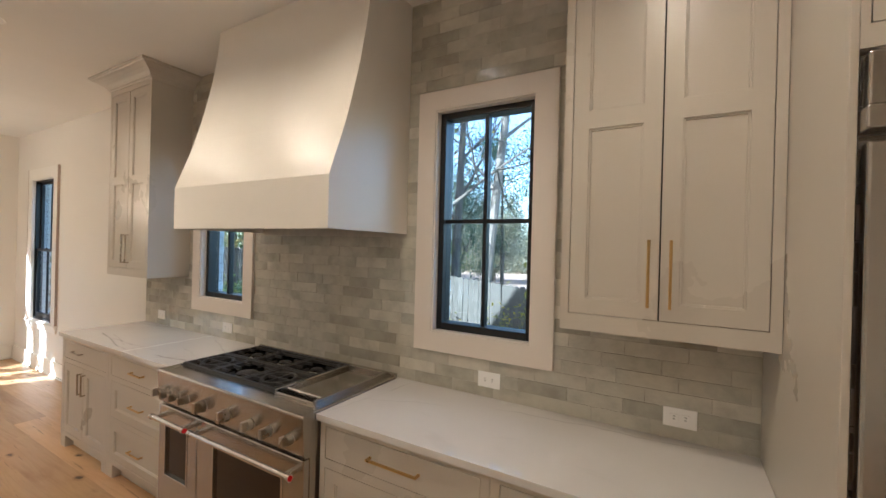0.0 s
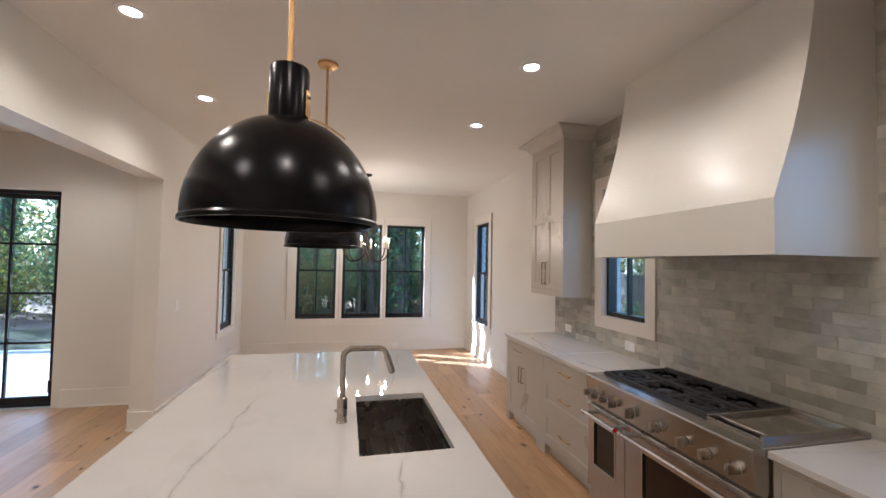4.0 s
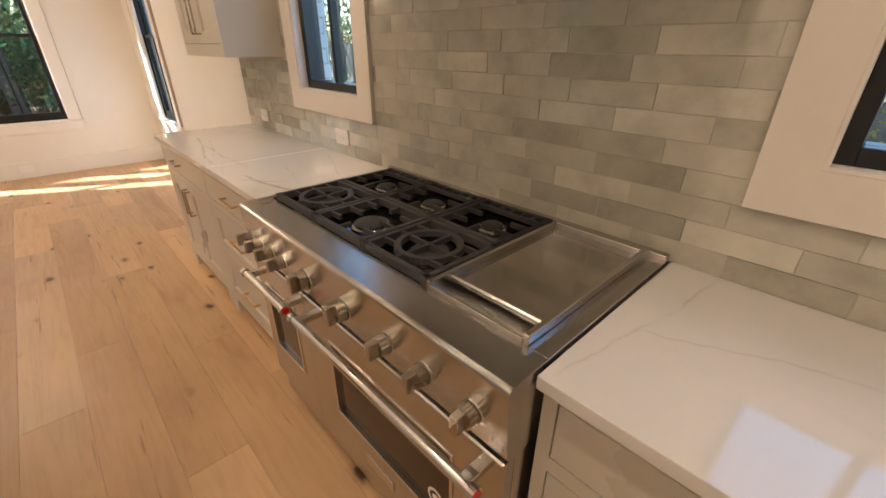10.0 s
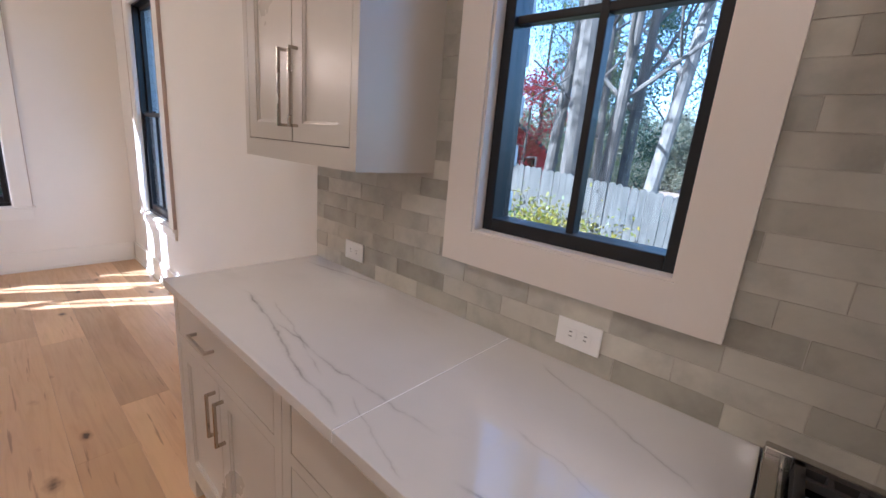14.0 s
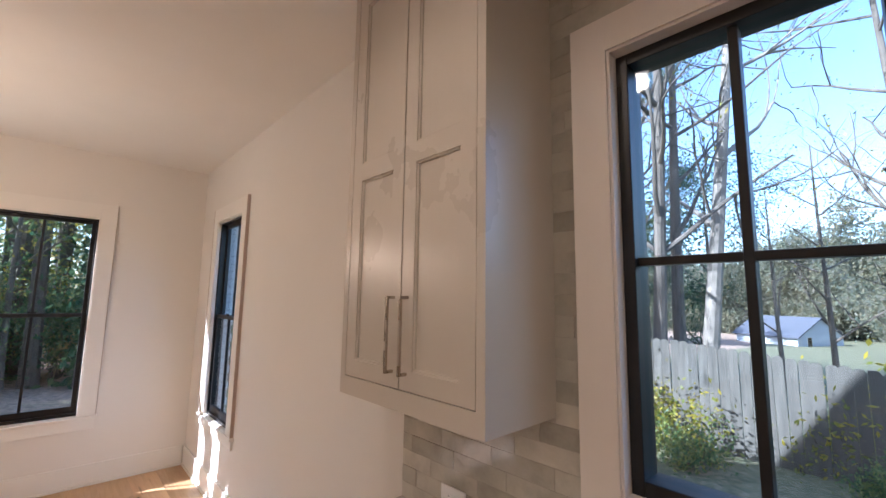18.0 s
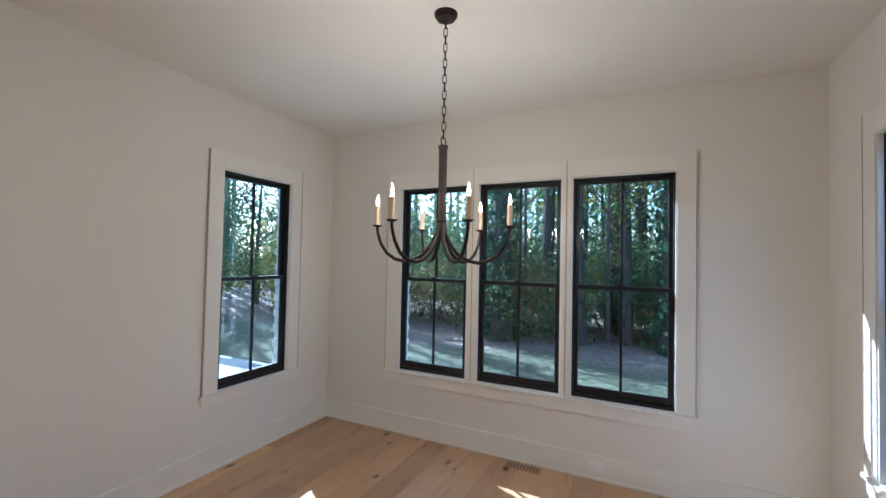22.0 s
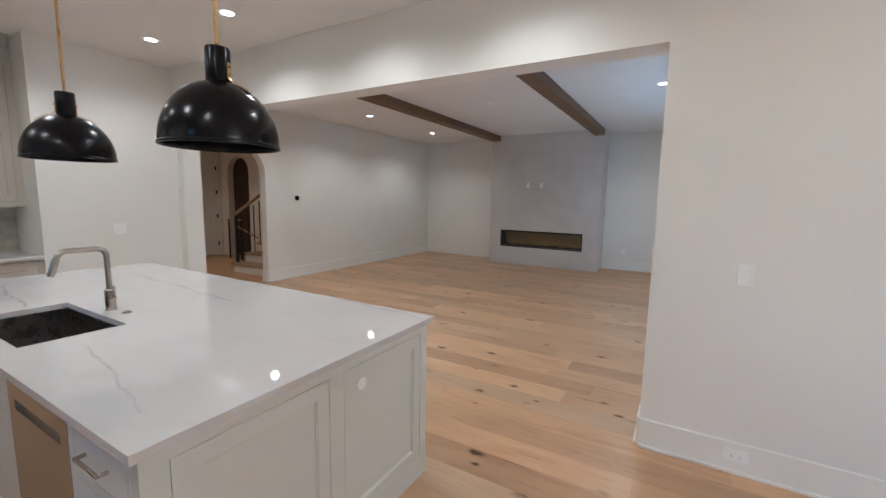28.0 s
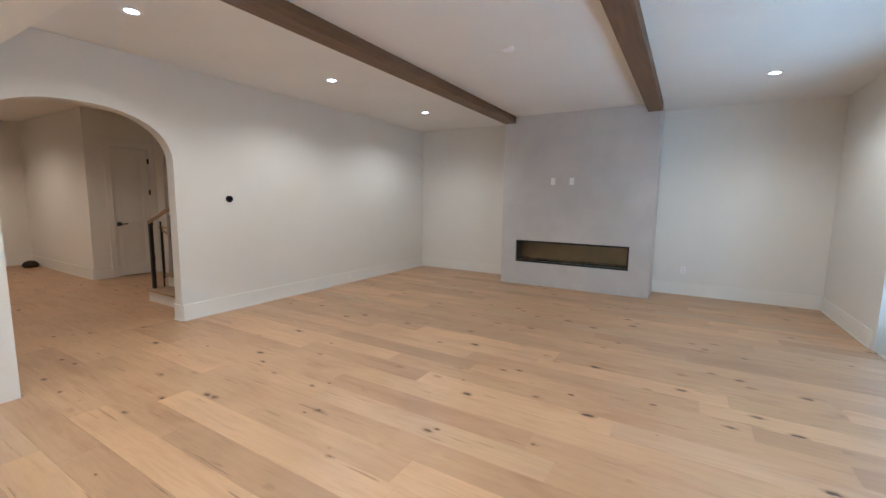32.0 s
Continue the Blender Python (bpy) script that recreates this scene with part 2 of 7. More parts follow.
VEINS = [                                                    # from, to, breadth, strength
    ((-1.28, -0.10), (-0.38, -0.20), 0.0060, 0.80), ((-2.20, -0.05), (-3.10, 0.095), 0.0050, 0.50), ((-2.45, -1.21), (-3.24, -1.165), 0.0050, 0.85),
    ((-0.55, -0.90), (-2.15, -0.80), 0.0085, 0.62), ((-2.95, -0.67), (-3.24, -0.69), 0.0040, 0.40),
    ((-3.70, 1.58), (-2.90, 1.43), 0.0060, 0.80), ((-3.40, 1.535), (-2.72, 1.55), 0.0050, 0.70), ((-2.64, 1.48), (-2.27, 1.545), 0.0070, 0.75),
    ((-3.55, 1.60), (-3.05, 1.50), 0.0035, 0.45), ((-2.95, 1.50), (-2.70, 1.42), 0.0035, 0.45), ((-2.66, 1.70), (-2.30, 1.60), 0.0030, 0.35),
    ((-2.58, 1.44), (-2.40, 1.60), 0.0050, 0.50), ((-2.74, 1.975), (-2.32, 1.785), 0.0045, 0.45), ((-3.90, 1.93), (-3.45, 2.01), 0.0060, 0.55),
    ((-1.01, 1.42), (-0.905, 2.02), 0.0035, 0.40), ((-0.99, 1.655), (-0.58, 1.82), 0.0035, 0.30), ((-0.40, 1.90), (0.60, 2.00), 0.0040, 0.50)]


def make_quartz():
    """White quartz with a few thin wandering veins."""
    m, n, l, b = material("quartz")
    p = place(n, l)

    def sum_of(how, *args):
        k = n.new("ShaderNodeMath")
        k.operation = how
        for socket, a in zip(k.inputs, args):
            if isinstance(a, (int, float)):
                socket.default_value = a
            else:
                l.new(a, socket)
        return k.outputs[0]

    def along(spot, way):
        off, dot = n.new("ShaderNodeVectorMath"), n.new("ShaderNodeVectorMath")
        off.operation, dot.operation = "SUBTRACT", "DOT_PRODUCT"
        off.inputs[1].default_value, dot.inputs[1].default_value = (*spot, 0), (*way, 0)
        l.new(p, off.inputs[0])
        l.new(off.outputs[0], dot.inputs[0])
        return dot.outputs["Value"]

    base = ramp(n, l, noise_tex(n, l, p, 1.3, 4), (0.3, (0.63, 0.605, 0.585)), (0.7, (0.70, 0.68, 0.66)))
    faint = ramp(n, l, noise_tex(n, l, place(n, l, (1.0, 2.2, 1.0)), 2.6, 6, 0.6, 0.8), (0.56, 0.0), (0.70, 0.30))
    base = mixed(n, l, faint, base, (0.55, 0.53, 0.51))
    bends = sum_of("MULTIPLY_ADD", noise_tex(n, l, p, 4.0, 3, 0.5), 0.09, -0.045)
    jags = sum_of("MULTIPLY_ADD", noise_tex(n, l, p, 24.0, 4, 0.65), 0.015, -0.0075)
    wander = sum_of("ADD", bends, jags)
    uneven = ramp(n, l, noise_tex(n, l, p, 9.0, 3), (0.30, 0.15), (0.62, 1.0))
    for (ax, ay), (bx, by), wide, strong in VEINS:
        length = math.hypot(bx - ax, by - ay)
        way = ((bx - ax) / length, (by - ay) / length)
        side = sum_of("ABSOLUTE", sum_of("ADD", along((ax, ay), (-way[1], way[0])), wander))
        line = ramp(n, l, sum_of("DIVIDE", side, wide * 2.5), (0.0, 1.0), (0.16, 0.62), (0.34, 0.22), (1.0, 0.0))
        run = sum_of("DIVIDE", along((ax, ay), way), length)
        ends = ramp(n, l, run, (0.0, 0.0), (0.12, 1.0), (0.88, 1.0), (1.0, 0.0))
        mask = mixed(n, l, 1.0, mixed(n, l, 1.0, line, ends, "MULTIPLY"), uneven, "MULTIPLY")
        base = mixed(n, l, mixed(n, l, 1.0, mask, (strong, strong, strong), "MULTIPLY"), base, (0.23, 0.215, 0.20))
    l.new(base, b.inputs["Base Color"])
    b.inputs["Roughness"].default_value, b.inputs["IOR"].default_value = 0.025, 1.75
    return m


def make_oak(name, light, dark, gloss):
    m, n, l, b = material(name)
    p = place(n, l, (1, 1, 1), 60.0)
    long = place(n, l, (1.0, 13.0, 13.0), 60.0)
    info = n.new("ShaderNodeObjectInfo")
    grain = noise_tex(n, l, long, 2.1, 6, 0.58, 1.4)
    board = ramp(n, l, info.outputs["Random"], (0.0, dark), (0.26, tuple((a + c) / 2 for a, c in zip(light, dark))), (0.55, tuple(a * 0.95 for a in light)), (0.82, tuple(a * 1.12 for a in light)), (1.0, (light[0] * 0.86, light[1] * 0.93, light[2] * 1.05)))
    lines = ramp(n, l, grain, (0.28, 0.86), (0.52, 1.0), (0.75, 1.05))
    col = mixed(n, l, 0.75, board, lines, "MULTIPLY")
    slow = ramp(n, l, noise_tex(n, l, p, 1.3, 3), (0.3, 0.86), (0.7, 1.1))
    col = mixed(n, l, 0.8, col, slow, "MULTIPLY")
    streak = noise_tex(n, l, place(n, l, (1.0, 5.0, 1.0), 60.0), 1.1, 4, 0.55, 0.6)
    hue = ramp(n, l, streak, (0.30, (0.86, 0.78, 0.70)), (0.44, (1.0, 0.97, 0.97)), (0.60, (1.02, 1.01, 0.97)), (0.74, (1.05, 1.07, 0.98)))
    col = mixed(n, l, 0.85, col, hue, "MULTIPLY")
    spots = n.new("ShaderNodeTexVoronoi")
    spots.inputs["Scale"].default_value = 1.0
    wob = n.new("ShaderNodeVectorMath")
    wob.operation = "ADD"
    jig = n.new("ShaderNodeTexNoise")
    jig.inputs["Scale"].default_value, jig.inputs["Detail"].default_value = 24.0, 5.0
    l.new(p, jig.inputs["Vector"])
    soft = n.new("ShaderNodeVectorMath")
    soft.operation, soft.inputs[1].default_value = "MULTIPLY", (0.20, 0.20, 0.20)
    l.new(jig.outputs["Color"], soft.inputs[0])
    l.new(place(n, l, (3.3, 6.4, 1.0), 60.0), wob.inputs[0])
    l.new(soft.outputs[0], wob.inputs[1])
    l.new(wob.outputs[0], spots.inputs["Vector"])
    size = ramp(n, l, spots.outputs["Color"], (0.26, 0.012), (0.40, 0.085), (0.56, 0.15), (0.80, 0.25))
    ratio = n.new("ShaderNodeMath")
    ratio.operation = "DIVIDE"
    l.new(spots.outputs["Distance"], ratio.inputs[0])
    l.new(size, ratio.inputs[1])
    halo = ramp(n, l, ratio.outputs[0], (0.0, 0.6), (0.55, 0.45), (1.0, 0.0))
    col = mixed(n, l, halo, col, (0.17, 0.085, 0.035))
    knot = ramp(n, l, ratio.outputs[0], (0.0, 1.0), (0.36, 0.95), (0.52, 0.25), (0.66, 0.0))
    col = mixed(n, l, knot, col, (0.045, 0.022, 0.011))
    split = ramp(n, l, noise_tex(n, l, place(n, l, (1.1, 22.0, 1.0), 60.0), 1.6, 4), (0.655, 0.0), (0.70, 0.55))
    col = mixed(n, l, split, col, (0.14, 0.078, 0.040))
    l.new(col, b.inputs["Base Color"])
    l.new(ramp(n, l, grain, (0.3, gloss + 0.14), (0.7, gloss)), b.inputs["Roughness"])
    bump(n, l, b, grain, 0.10, 0.003)
    return m


def make_tile():
    m, n, l, b = material("zellige")
    info = n.new("ShaderNodeObjectInfo")
    geo = n.new("ShaderNodeNewGeometry")
    both = n.new("ShaderNodeMath")
    both.operation = "ADD"
    l.new(info.outputs["Random"], both.inputs[0])
    l.new(geo.outputs["Random Per Island"], both.inputs[1])
    wrap = n.new("ShaderNodeMath")
    wrap.operation, wrap.inputs[1].default_value = "FRACT", 0.0
    l.new(both.outputs[0], wrap.inputs[0])
    shade = ramp(n, l, wrap.outputs[0], (0.0, (0.385, 0.365, 0.30)), (0.15, (0.48, 0.455, 0.38)), (0.8, (0.56, 0.535, 0.455)), (1.0, (0.64, 0.61, 0.52)))
    p = place(n, l, (1, 1, 1), 30.0)
    cloud = ramp(n, l, noise_tex(n, l, p, 6.5, 5, 0.6), (0.28, 0.70), (0.5, 0.98), (0.72, 1.14))
    l.new(mixed(n, l, 0.9, shade, cloud, "MULTIPLY"), b.inputs["Base Color"])
    l.new(ramp(n, l, noise_tex(n, l, p, 14.0, 3), (0.3, 0.07), (0.7, 0.20)), b.inputs["Roughness"])
    b.inputs["Coat Weight"].default_value, b.inputs["Coat Roughness"].default_value = 0.3, 0.05
    bump(n, l, b, noise_tex(n, l, p, 11.0, 3, 0.5, 0.4), 0.32, 0.02)
    return m


def make_glass():
    """A thin pane: clear, faintly green, with a mirror's gloss that grows towards grazing angles."""
    m, n, l, b = material("pane_glass")
    n.remove(b)
    clear, gloss, mix = n.new("ShaderNodeBsdfTransparent"), n.new("ShaderNodeBsdfGlossy"), n.new("ShaderNodeMixShader")
    weight, power, gain = n.new("ShaderNodeLayerWeight"), n.new("ShaderNodeMath"), n.new("ShaderNodeMath")
    clear.inputs["Color"].default_value = (0.915, 0.98, 0.99, 1)
    gloss.inputs["Roughness"].default_value = 0.0
    weight.inputs["Blend"].default_value = 0.5
    power.operation, power.inputs[1].default_value = "POWER", 5.0
    gain.operation, gain.inputs[1].default_value, gain.inputs[2].default_value = "MULTIPLY_ADD", 0.75, 0.035
    l.new(weight.outputs["Facing"], power.inputs[0])
    l.new(power.outputs[0], gain.inputs[0])
    l.new(gain.outputs[0], mix.inputs[0])
    l.new(clear.outputs[0], mix.inputs[1])
    l.new(gloss.outputs[0], mix.inputs[2])
    l.new(mix.outputs[0], n["Material Output"].inputs["Surface"])
    return m


def make_glow(name, col, strength):
    m, n, l, b = material(name)
    b.inputs["Base Color"].default_value = (*col, 1)
    b.inputs["Emission Color"].default_value, b.inputs["Emission Strength"].default_value = (*col, 1), strength
    return m


def make_ground():
    """Thin lawn that gives way to leaf litter towards the woods."""
    m, n, l, b = material("lawn_and_litter")
    p = place(n, l)
    fine, mid = noise_tex(n, l, p, 9.0, 6, 0.7), noise_tex(n, l, p, 0.7, 4)
    grass = ramp(n, l, fine, (0.3, (0.055, 0.065, 0.035)), (0.52, (0.14, 0.14, 0.075)), (0.64, (0.26, 0.215, 0.145)), (0.8, (0.36, 0.29, 0.21)))
    litter = ramp(n, l, fine, (0.3, (0.13, 0.085, 0.06)), (0.7, (0.46, 0.33, 0.25)))
    sep = n.new("ShaderNodeSeparateXYZ")
    l.new(p, sep.inputs[0])
    edge = n.new("ShaderNodeMath")
    edge.operation, edge.inputs[1].default_value, edge.inputs[2].default_value = "MULTIPLY_ADD", -0.35, -4.80
    l.new(sep.outputs[0], edge.inputs[0])
    push = n.new("ShaderNodeMath")
    push.operation, push.inputs[1].default_value = "MULTIPLY_ADD", 1.4
    l.new(mid, push.inputs[0])
    l.new(edge.outputs[0], push.inputs[2])
    l.new(mixed(n, l, ramp(n, l, push.outputs[0], (0.45, 0.0), (0.8, 1.0)), grass, litter), b.inputs["Base Color"])
    b.inputs["Roughness"].default_value = 0.95
    bump(n, l, b, fine, 0.6, 0.05)
    return m


quartz, zellige, pane_glass = make_quartz(), make_tile(), make_glass()
oak_floor = make_oak("oak_floor", (0.535, 0.348, 0.187), (0.405, 0.258, 0.138), 0.30)
beam_oak = paint("beam_oak", (0.165, 0.096, 0.05), 0.6, var=0.25, vscale=3, stretch=(12, 0.8, 12), bumpy=0.2, bscale=25)
rail_oak = paint("rail_oak", (0.42, 0.29, 0.17), 0.4, var=0.15, vscale=4, bumpy=0.05)
lamp_lens, bulb_glow = make_glow("lamp_lens", (1.0, 0.86, 0.68), 3.0), make_glow("bulb_glow", (1.0, 0.74, 0.45), 14.0)
ground_mat = make_ground()

# ---------------------------------------------------------------- building
def box(bm, x0, x1, y0, y1, z0, z1, bevel=0.0):
    """A block between the given limits, its edges rounded off by bevel."""
    made = bmesh.ops.create_cube(bm, size=1.0)["verts"]
    for v in made:
        v.co = Vector(((x0 + x1) / 2 + v.co.x * (x1 - x0), (y0 + y1) / 2 + v.co.y * (y1 - y0), (z0 + z1) / 2 + v.co.z * (z1 - z0)))
    if bevel:
        edges = {e for v in made for e in v.link_edges}
        bmesh.ops.bevel(bm, geom=list(edges), offset=bevel, segments=2, affect="EDGES", profile=0.5)
    return bm


def turned(bm, profile, centre=(0, 0, 0), steps=32, axis="z"):
    """A shape turned on a lathe: profile is (radius, height) from one end to the other."""
    rings = []
    for r, h in profile:
        ring = []
        for k in range(steps if r > 1e-6 else 1):
            a = 2 * math.pi * k / steps
            u, v = r * math.cos(a), r * math.sin(a)
            co = {"z": (u, v, h), "y": (u, h, v), "x": (h, u, v)}[axis]
            ring.append(bm.verts.new(Vector(co) + Vector(centre)))
        rings.append(ring)
    for a, b in zip(rings, rings[1:]):
        for k in range(steps):
            quad = [a[k % len(a)], a[(k + 1) % len(a)], b[(k + 1) % len(b)], b[k % len(b)]]
            quad = [v for i, v in enumerate(quad) if v not in quad[:i]]
            if len(quad) > 2:
                bm.faces.new(quad)
    return bm


def tube(bm, points, radii, steps=10):
    """A tube along points, with a radius at each (or one for all), closed at both ends."""
    points = [Vector(p) for p in points]
    radii = radii if isinstance(radii, (list, tuple)) else [radii] * len(points)
    rings, side = [], None
    for i, (p, r) in enumerate(zip(points, radii)):
        way = (points[min(i + 1, len(points) - 1)] - points[max(i - 1, 0)]).normalized()
        if side is None:
            side = way.orthogonal().normalized()
        side = (side - way * side.dot(way)).normalized()
        other = way.cross(side)
        rings.append([bm.verts.new(p + r * (math.cos(a) * side + math.sin(a) * other)) for a in (2 * math.pi * k / steps for k in range(steps))])
    for a, b in zip(rings, rings[1:]):
        for k in range(steps):
            bm.faces.new((a[k], a[(k + 1) % steps], b[(k + 1) % steps], b[k]))
    bm.faces.new(rings[0][::-1]), bm.faces.new(rings[-1])
    return bm


def outline(bm, points, axis, a, b):
    """A flat outline pushed through from a to b along an axis; points are the other two coordinates in order."""
    def put(u, v, w):
        return {"x": (w, u, v), "y": (u, w, v), "z": (u, v, w)}[axis]
    front, back = [bm.verts.new(put(u, v, a)) for u, v in points], [bm.verts.new(put(u, v, b)) for u, v in points]
    bm.faces.new(front), bm.faces.new(back[::-1])
    for i in range(len(points)):
        j = (i + 1) % len(points)
        bm.faces.new((front[i], back[i], back[j], front[j]))
    bmesh.ops.recalc_face_normals(bm, faces=bm.faces[:])
    return bm


def origin(ob):
    spot = Vector((0, 0, 0))
    while ob:
        spot += ob.location
        ob = ob.parent
    return spot


def finish(name, bm, mat, smooth=False):
    bmesh.ops.recalc_face_normals(bm, faces=bm.faces[:]) if len(bm.faces) < 4000 else None
    me = bpy.data.meshes.new(name)
    bm.to_mesh(me)
    bm.free()
    me.materials.append(mat)
    if smooth:
        me.polygons.foreach_set("use_smooth", [True] * len(me.polygons))
        me.set_sharp_from_angle(angle=radians(35))
    return me


def part(name, bm, mat, parent, label="", smooth=False):
    """One mesh under a thing or under a part; bm is in world coordinates."""
    me = finish(name, bm, mat, smooth)
    me.transform(Matrix.Translation(-origin(parent)))
    ob = new(name, me)
    ob.parent = parent
    return tagged(ob, label)


def thing(name, at, label, category, group="", kind=""):
    ob = new(name)
    ob.location = at
    ob.empty_display_size = 0.1
    return tagged(ob, label, category, group, kind)


def solid(name, bm, mat, label, category, kind="structure", smooth=False, group=""):
    """A thing, or a piece of the setting, that is one mesh."""
    return tagged(new(name, finish(name, bm, mat, smooth)), label, category, group, kind)


def B(*limits, bevel=0.0):
    return box(bmesh.new(), *limits, bevel=bevel)


def wall_blocks(bm, along, a0, a1, d0, d1, z0, z1, holes):
    """A wall along x or y from a0 to a1, d0 to d1 thick, with holes (from, to, bottom, top)."""
    cuts = sorted({a0, a1, *(h[0] for h in holes), *(h[1] for h in holes)})
    for lo, hi in zip(cuts, cuts[1:]):
        mid = (lo + hi) / 2
        gaps = sorted((h[2], h[3]) for h in holes if h[0] < mid < h[1])
        at = z0
        for b, t in gaps + [(z1, z1)]:
            if b > at + 1e-4:
                box(bm, *((lo, hi, d0, d1) if along == "x" else (d0, d1, lo, hi)), at, b)
            at = max(at, t)
    return bm


def frame_slab(x0, x1, z0, z1, u0, u1, w0, w1, y0, y1):
    """A slab in the xz plane with a rectangular hole, its outer front edges eased."""
    bm, e = bmesh.new(), math.copysign(0.004, y1 - y0)
    rings = []
    for a, b, c, d, y in ((x0, x1, z0, z1, y1), (x0, x1, z0, z1, y0 + e), (x0 + abs(e), x1 - abs(e), z0 + abs(e), z1 - abs(e), y0), (u0, u1, w0, w1, y0), (u0, u1, w0, w1, y1)):
        rings.append([bm.verts.new((x, y, z)) for x, z in ((a, c), (b, c), (b, d), (a, d))])
    for p, q in zip(rings, rings[1:] + rings[:1]):
        for k in range(4):
            bm.faces.new((p[k], p[(k + 1) % 4], q[(k + 1) % 4], q[k]))
    return bm


def shared(name, me, parent, m):
    ob = new(name, me)
    ob.parent = parent
    ob.matrix_local = m
    return ob

# ---------------------------------------------------------------- the plan, in metres
N_WALL, W_WALL, S_WALL, S_BACK = 2.035, -7.575, -2.141, -2.350     # kitchen and dining: north, west and south faces
E_WALL, NICHE_Y, NICHE_X = 1.080, -0.838, 1.79                      # east wall, and the bar niche in it
CEIL, HEAD = 3.042, 2.476
OPEN_W, OPEN_E = -4.248, 0.945                                     # the wide opening to the living room
LIV_W, LIV_E, LIV_S = -5.095, 1.968, -9.352
BREAST_W, BREAST_E, BREAST_Y = -2.850, -0.310, -8.648
COUNTER, COUNTER_F = 0.915, 1.408                                  # worktop height, front edge of the worktop
TILE_Y = 2.024
SILL, TOP = 0.615, 2.413                                           # dining windows
OUT = 0.17                                                         # thickness of the outer walls
WEST_UNITS = ((-1.237, -0.509), (-0.414, 0.331), (0.408, 1.167))
KW = ((-0.817, -0.258), (-3.052, -2.480))                          # the two kitchen windows
KW_Z = (1.212, 2.417)
DOORS_Y, DOORS_TOP = (-7.385, -3.48), 2.42
ARCH_C, ARCH_R, ARCH_SPRING, ARCH_RISE = -3.198, 0.838, 1.90, 0.56

# ---- outer and inner walls
n_holes = [(*KW[0], *KW_Z), (*KW[1], *KW_Z), (-6.950, -6.230, SILL, TOP)]
solid("wall_north", wall_blocks(bmesh.new(), "x", W_WALL - OUT, 2.03, N_WALL, N_WALL + OUT, -0.4, CEIL + 0.3, n_holes), wall_paint, "off-white painted north wall of the kitchen and dining area", "wall")
solid("wall_west", wall_blocks(bmesh.new(), "y", S_WALL, N_WALL, W_WALL - OUT, W_WALL, -0.4, CEIL + 0.3, [(a, b, SILL, TOP) for a, b in WEST_UNITS]), wall_paint, "off-white painted west wall with three windows", "wall")
bm = wall_blocks(bmesh.new(), "x", W_WALL - OUT, LIV_W - OUT, S_WALL - OUT, S_WALL, -0.4, CEIL + 0.3, [(-6.992, -6.265, SILL, TOP)])
wall_blocks(bm, "x", LIV_W - OUT, E_WALL + 0.1, S_BACK, S_WALL, -0.4, CEIL + 0.3, [(OPEN_W, OPEN_E, -0.1, HEAD)])
solid("wall_south", bm, wall_paint, "off-white painted wall with the wide opening to the living room", "wall")
bm = box(bmesh.new(), E_WALL, E_WALL + 0.15, S_WALL, NICHE_Y, -0.4, CEIL + 0.3)
box(bm, E_WALL + 0.15, NICHE_X, NICHE_Y - 0.12, NICHE_Y, -0.4, CEIL + 0.3)
box(bm, NICHE_X, NICHE_X + OUT, NICHE_Y - 0.12, N_WALL, -0.4, CEIL + 0.3)
box(bm, E_WALL + 0.1, LIV_E + 0.16, S_BACK, S_BACK + 0.12, -0.4, CEIL + 0.3)
solid("wall_east", bm, wall_paint, "off-white painted east wall that turns into the bar niche", "wall")
solid("wall_living_west", wall_blocks(bmesh.new(), "y", LIV_S, S_BACK, LIV_W - OUT, LIV_W, -0.4, CEIL + 0.3, [(*DOORS_Y, -0.02, DOORS_TOP)]), wall_paint, "off-white painted living room wall with the steel doors", "wall")
solid("wall_living_south", B(LIV_W - OUT, LIV_E + 0.16, LIV_S - OUT, LIV_S, -0.4, CEIL + 0.3), wall_paint, "off-white painted wall behind the chimney breast", "wall")

arch = [(ARCH_C + ARCH_R * math.copysign(abs(math.cos(a)) ** 0.88, math.cos(a)), ARCH_SPRING + ARCH_RISE * math.sin(a) ** 0.88) for a in (math.pi * k / 36 for k in range(37))]
prof = [(LIV_S, 0.0), (ARCH_C - ARCH_R, 0.0)] + arch[::-1] + [(ARCH_C + ARCH_R, 0.0), (S_BACK, 0.0), (S_BACK, CEIL + 0.3), (LIV_S, CEIL + 0.3)]
solid("wall_living_east", outline(bmesh.new(), prof, "x", LIV_E, LIV_E + 0.16), wall_paint, "off-white plastered wall with a soft arched opening to the hall", "wall")

# ---- hall beyond the arch
HALL_DOOR = (-5.47, -4.86)
solid("wall_hall_door", wall_blocks(bmesh.new(), "y", -6.25, -4.49, 5.86, 6.0, 0.0, CEIL + 0.3, [(*HALL_DOOR, 0.0, 2.42)]), wall_paint, "white hall wall with a tall panelled door", "wall")
solid("wall_hall_back", B(6.0, 9.1, -4.63, -4.49, 0.0, CEIL + 0.3), wall_paint, "white wall running on towards the front of the hall", "wall")
solid("wall_hall_end", B(9.1, 9.25, -4.66, -0.9, 0.0, CEIL + 0.3), wall_paint, "white end wall of the hall", "wall")
solid("wall_hall_north", B(NICHE_X + OUT, 9.25, -1.05, -0.9, 0.0, CEIL + 0.3), wall_paint, "white north wall of the hall", "wall")
a2 = [(5.14 + 0.42 * math.copysign(abs(math.cos(a)) ** 0.85, math.cos(a)), 2.06 + 0.40 * math.sin(a) ** 0.85) for a in (math.pi * k / 20 for k in range(21))]
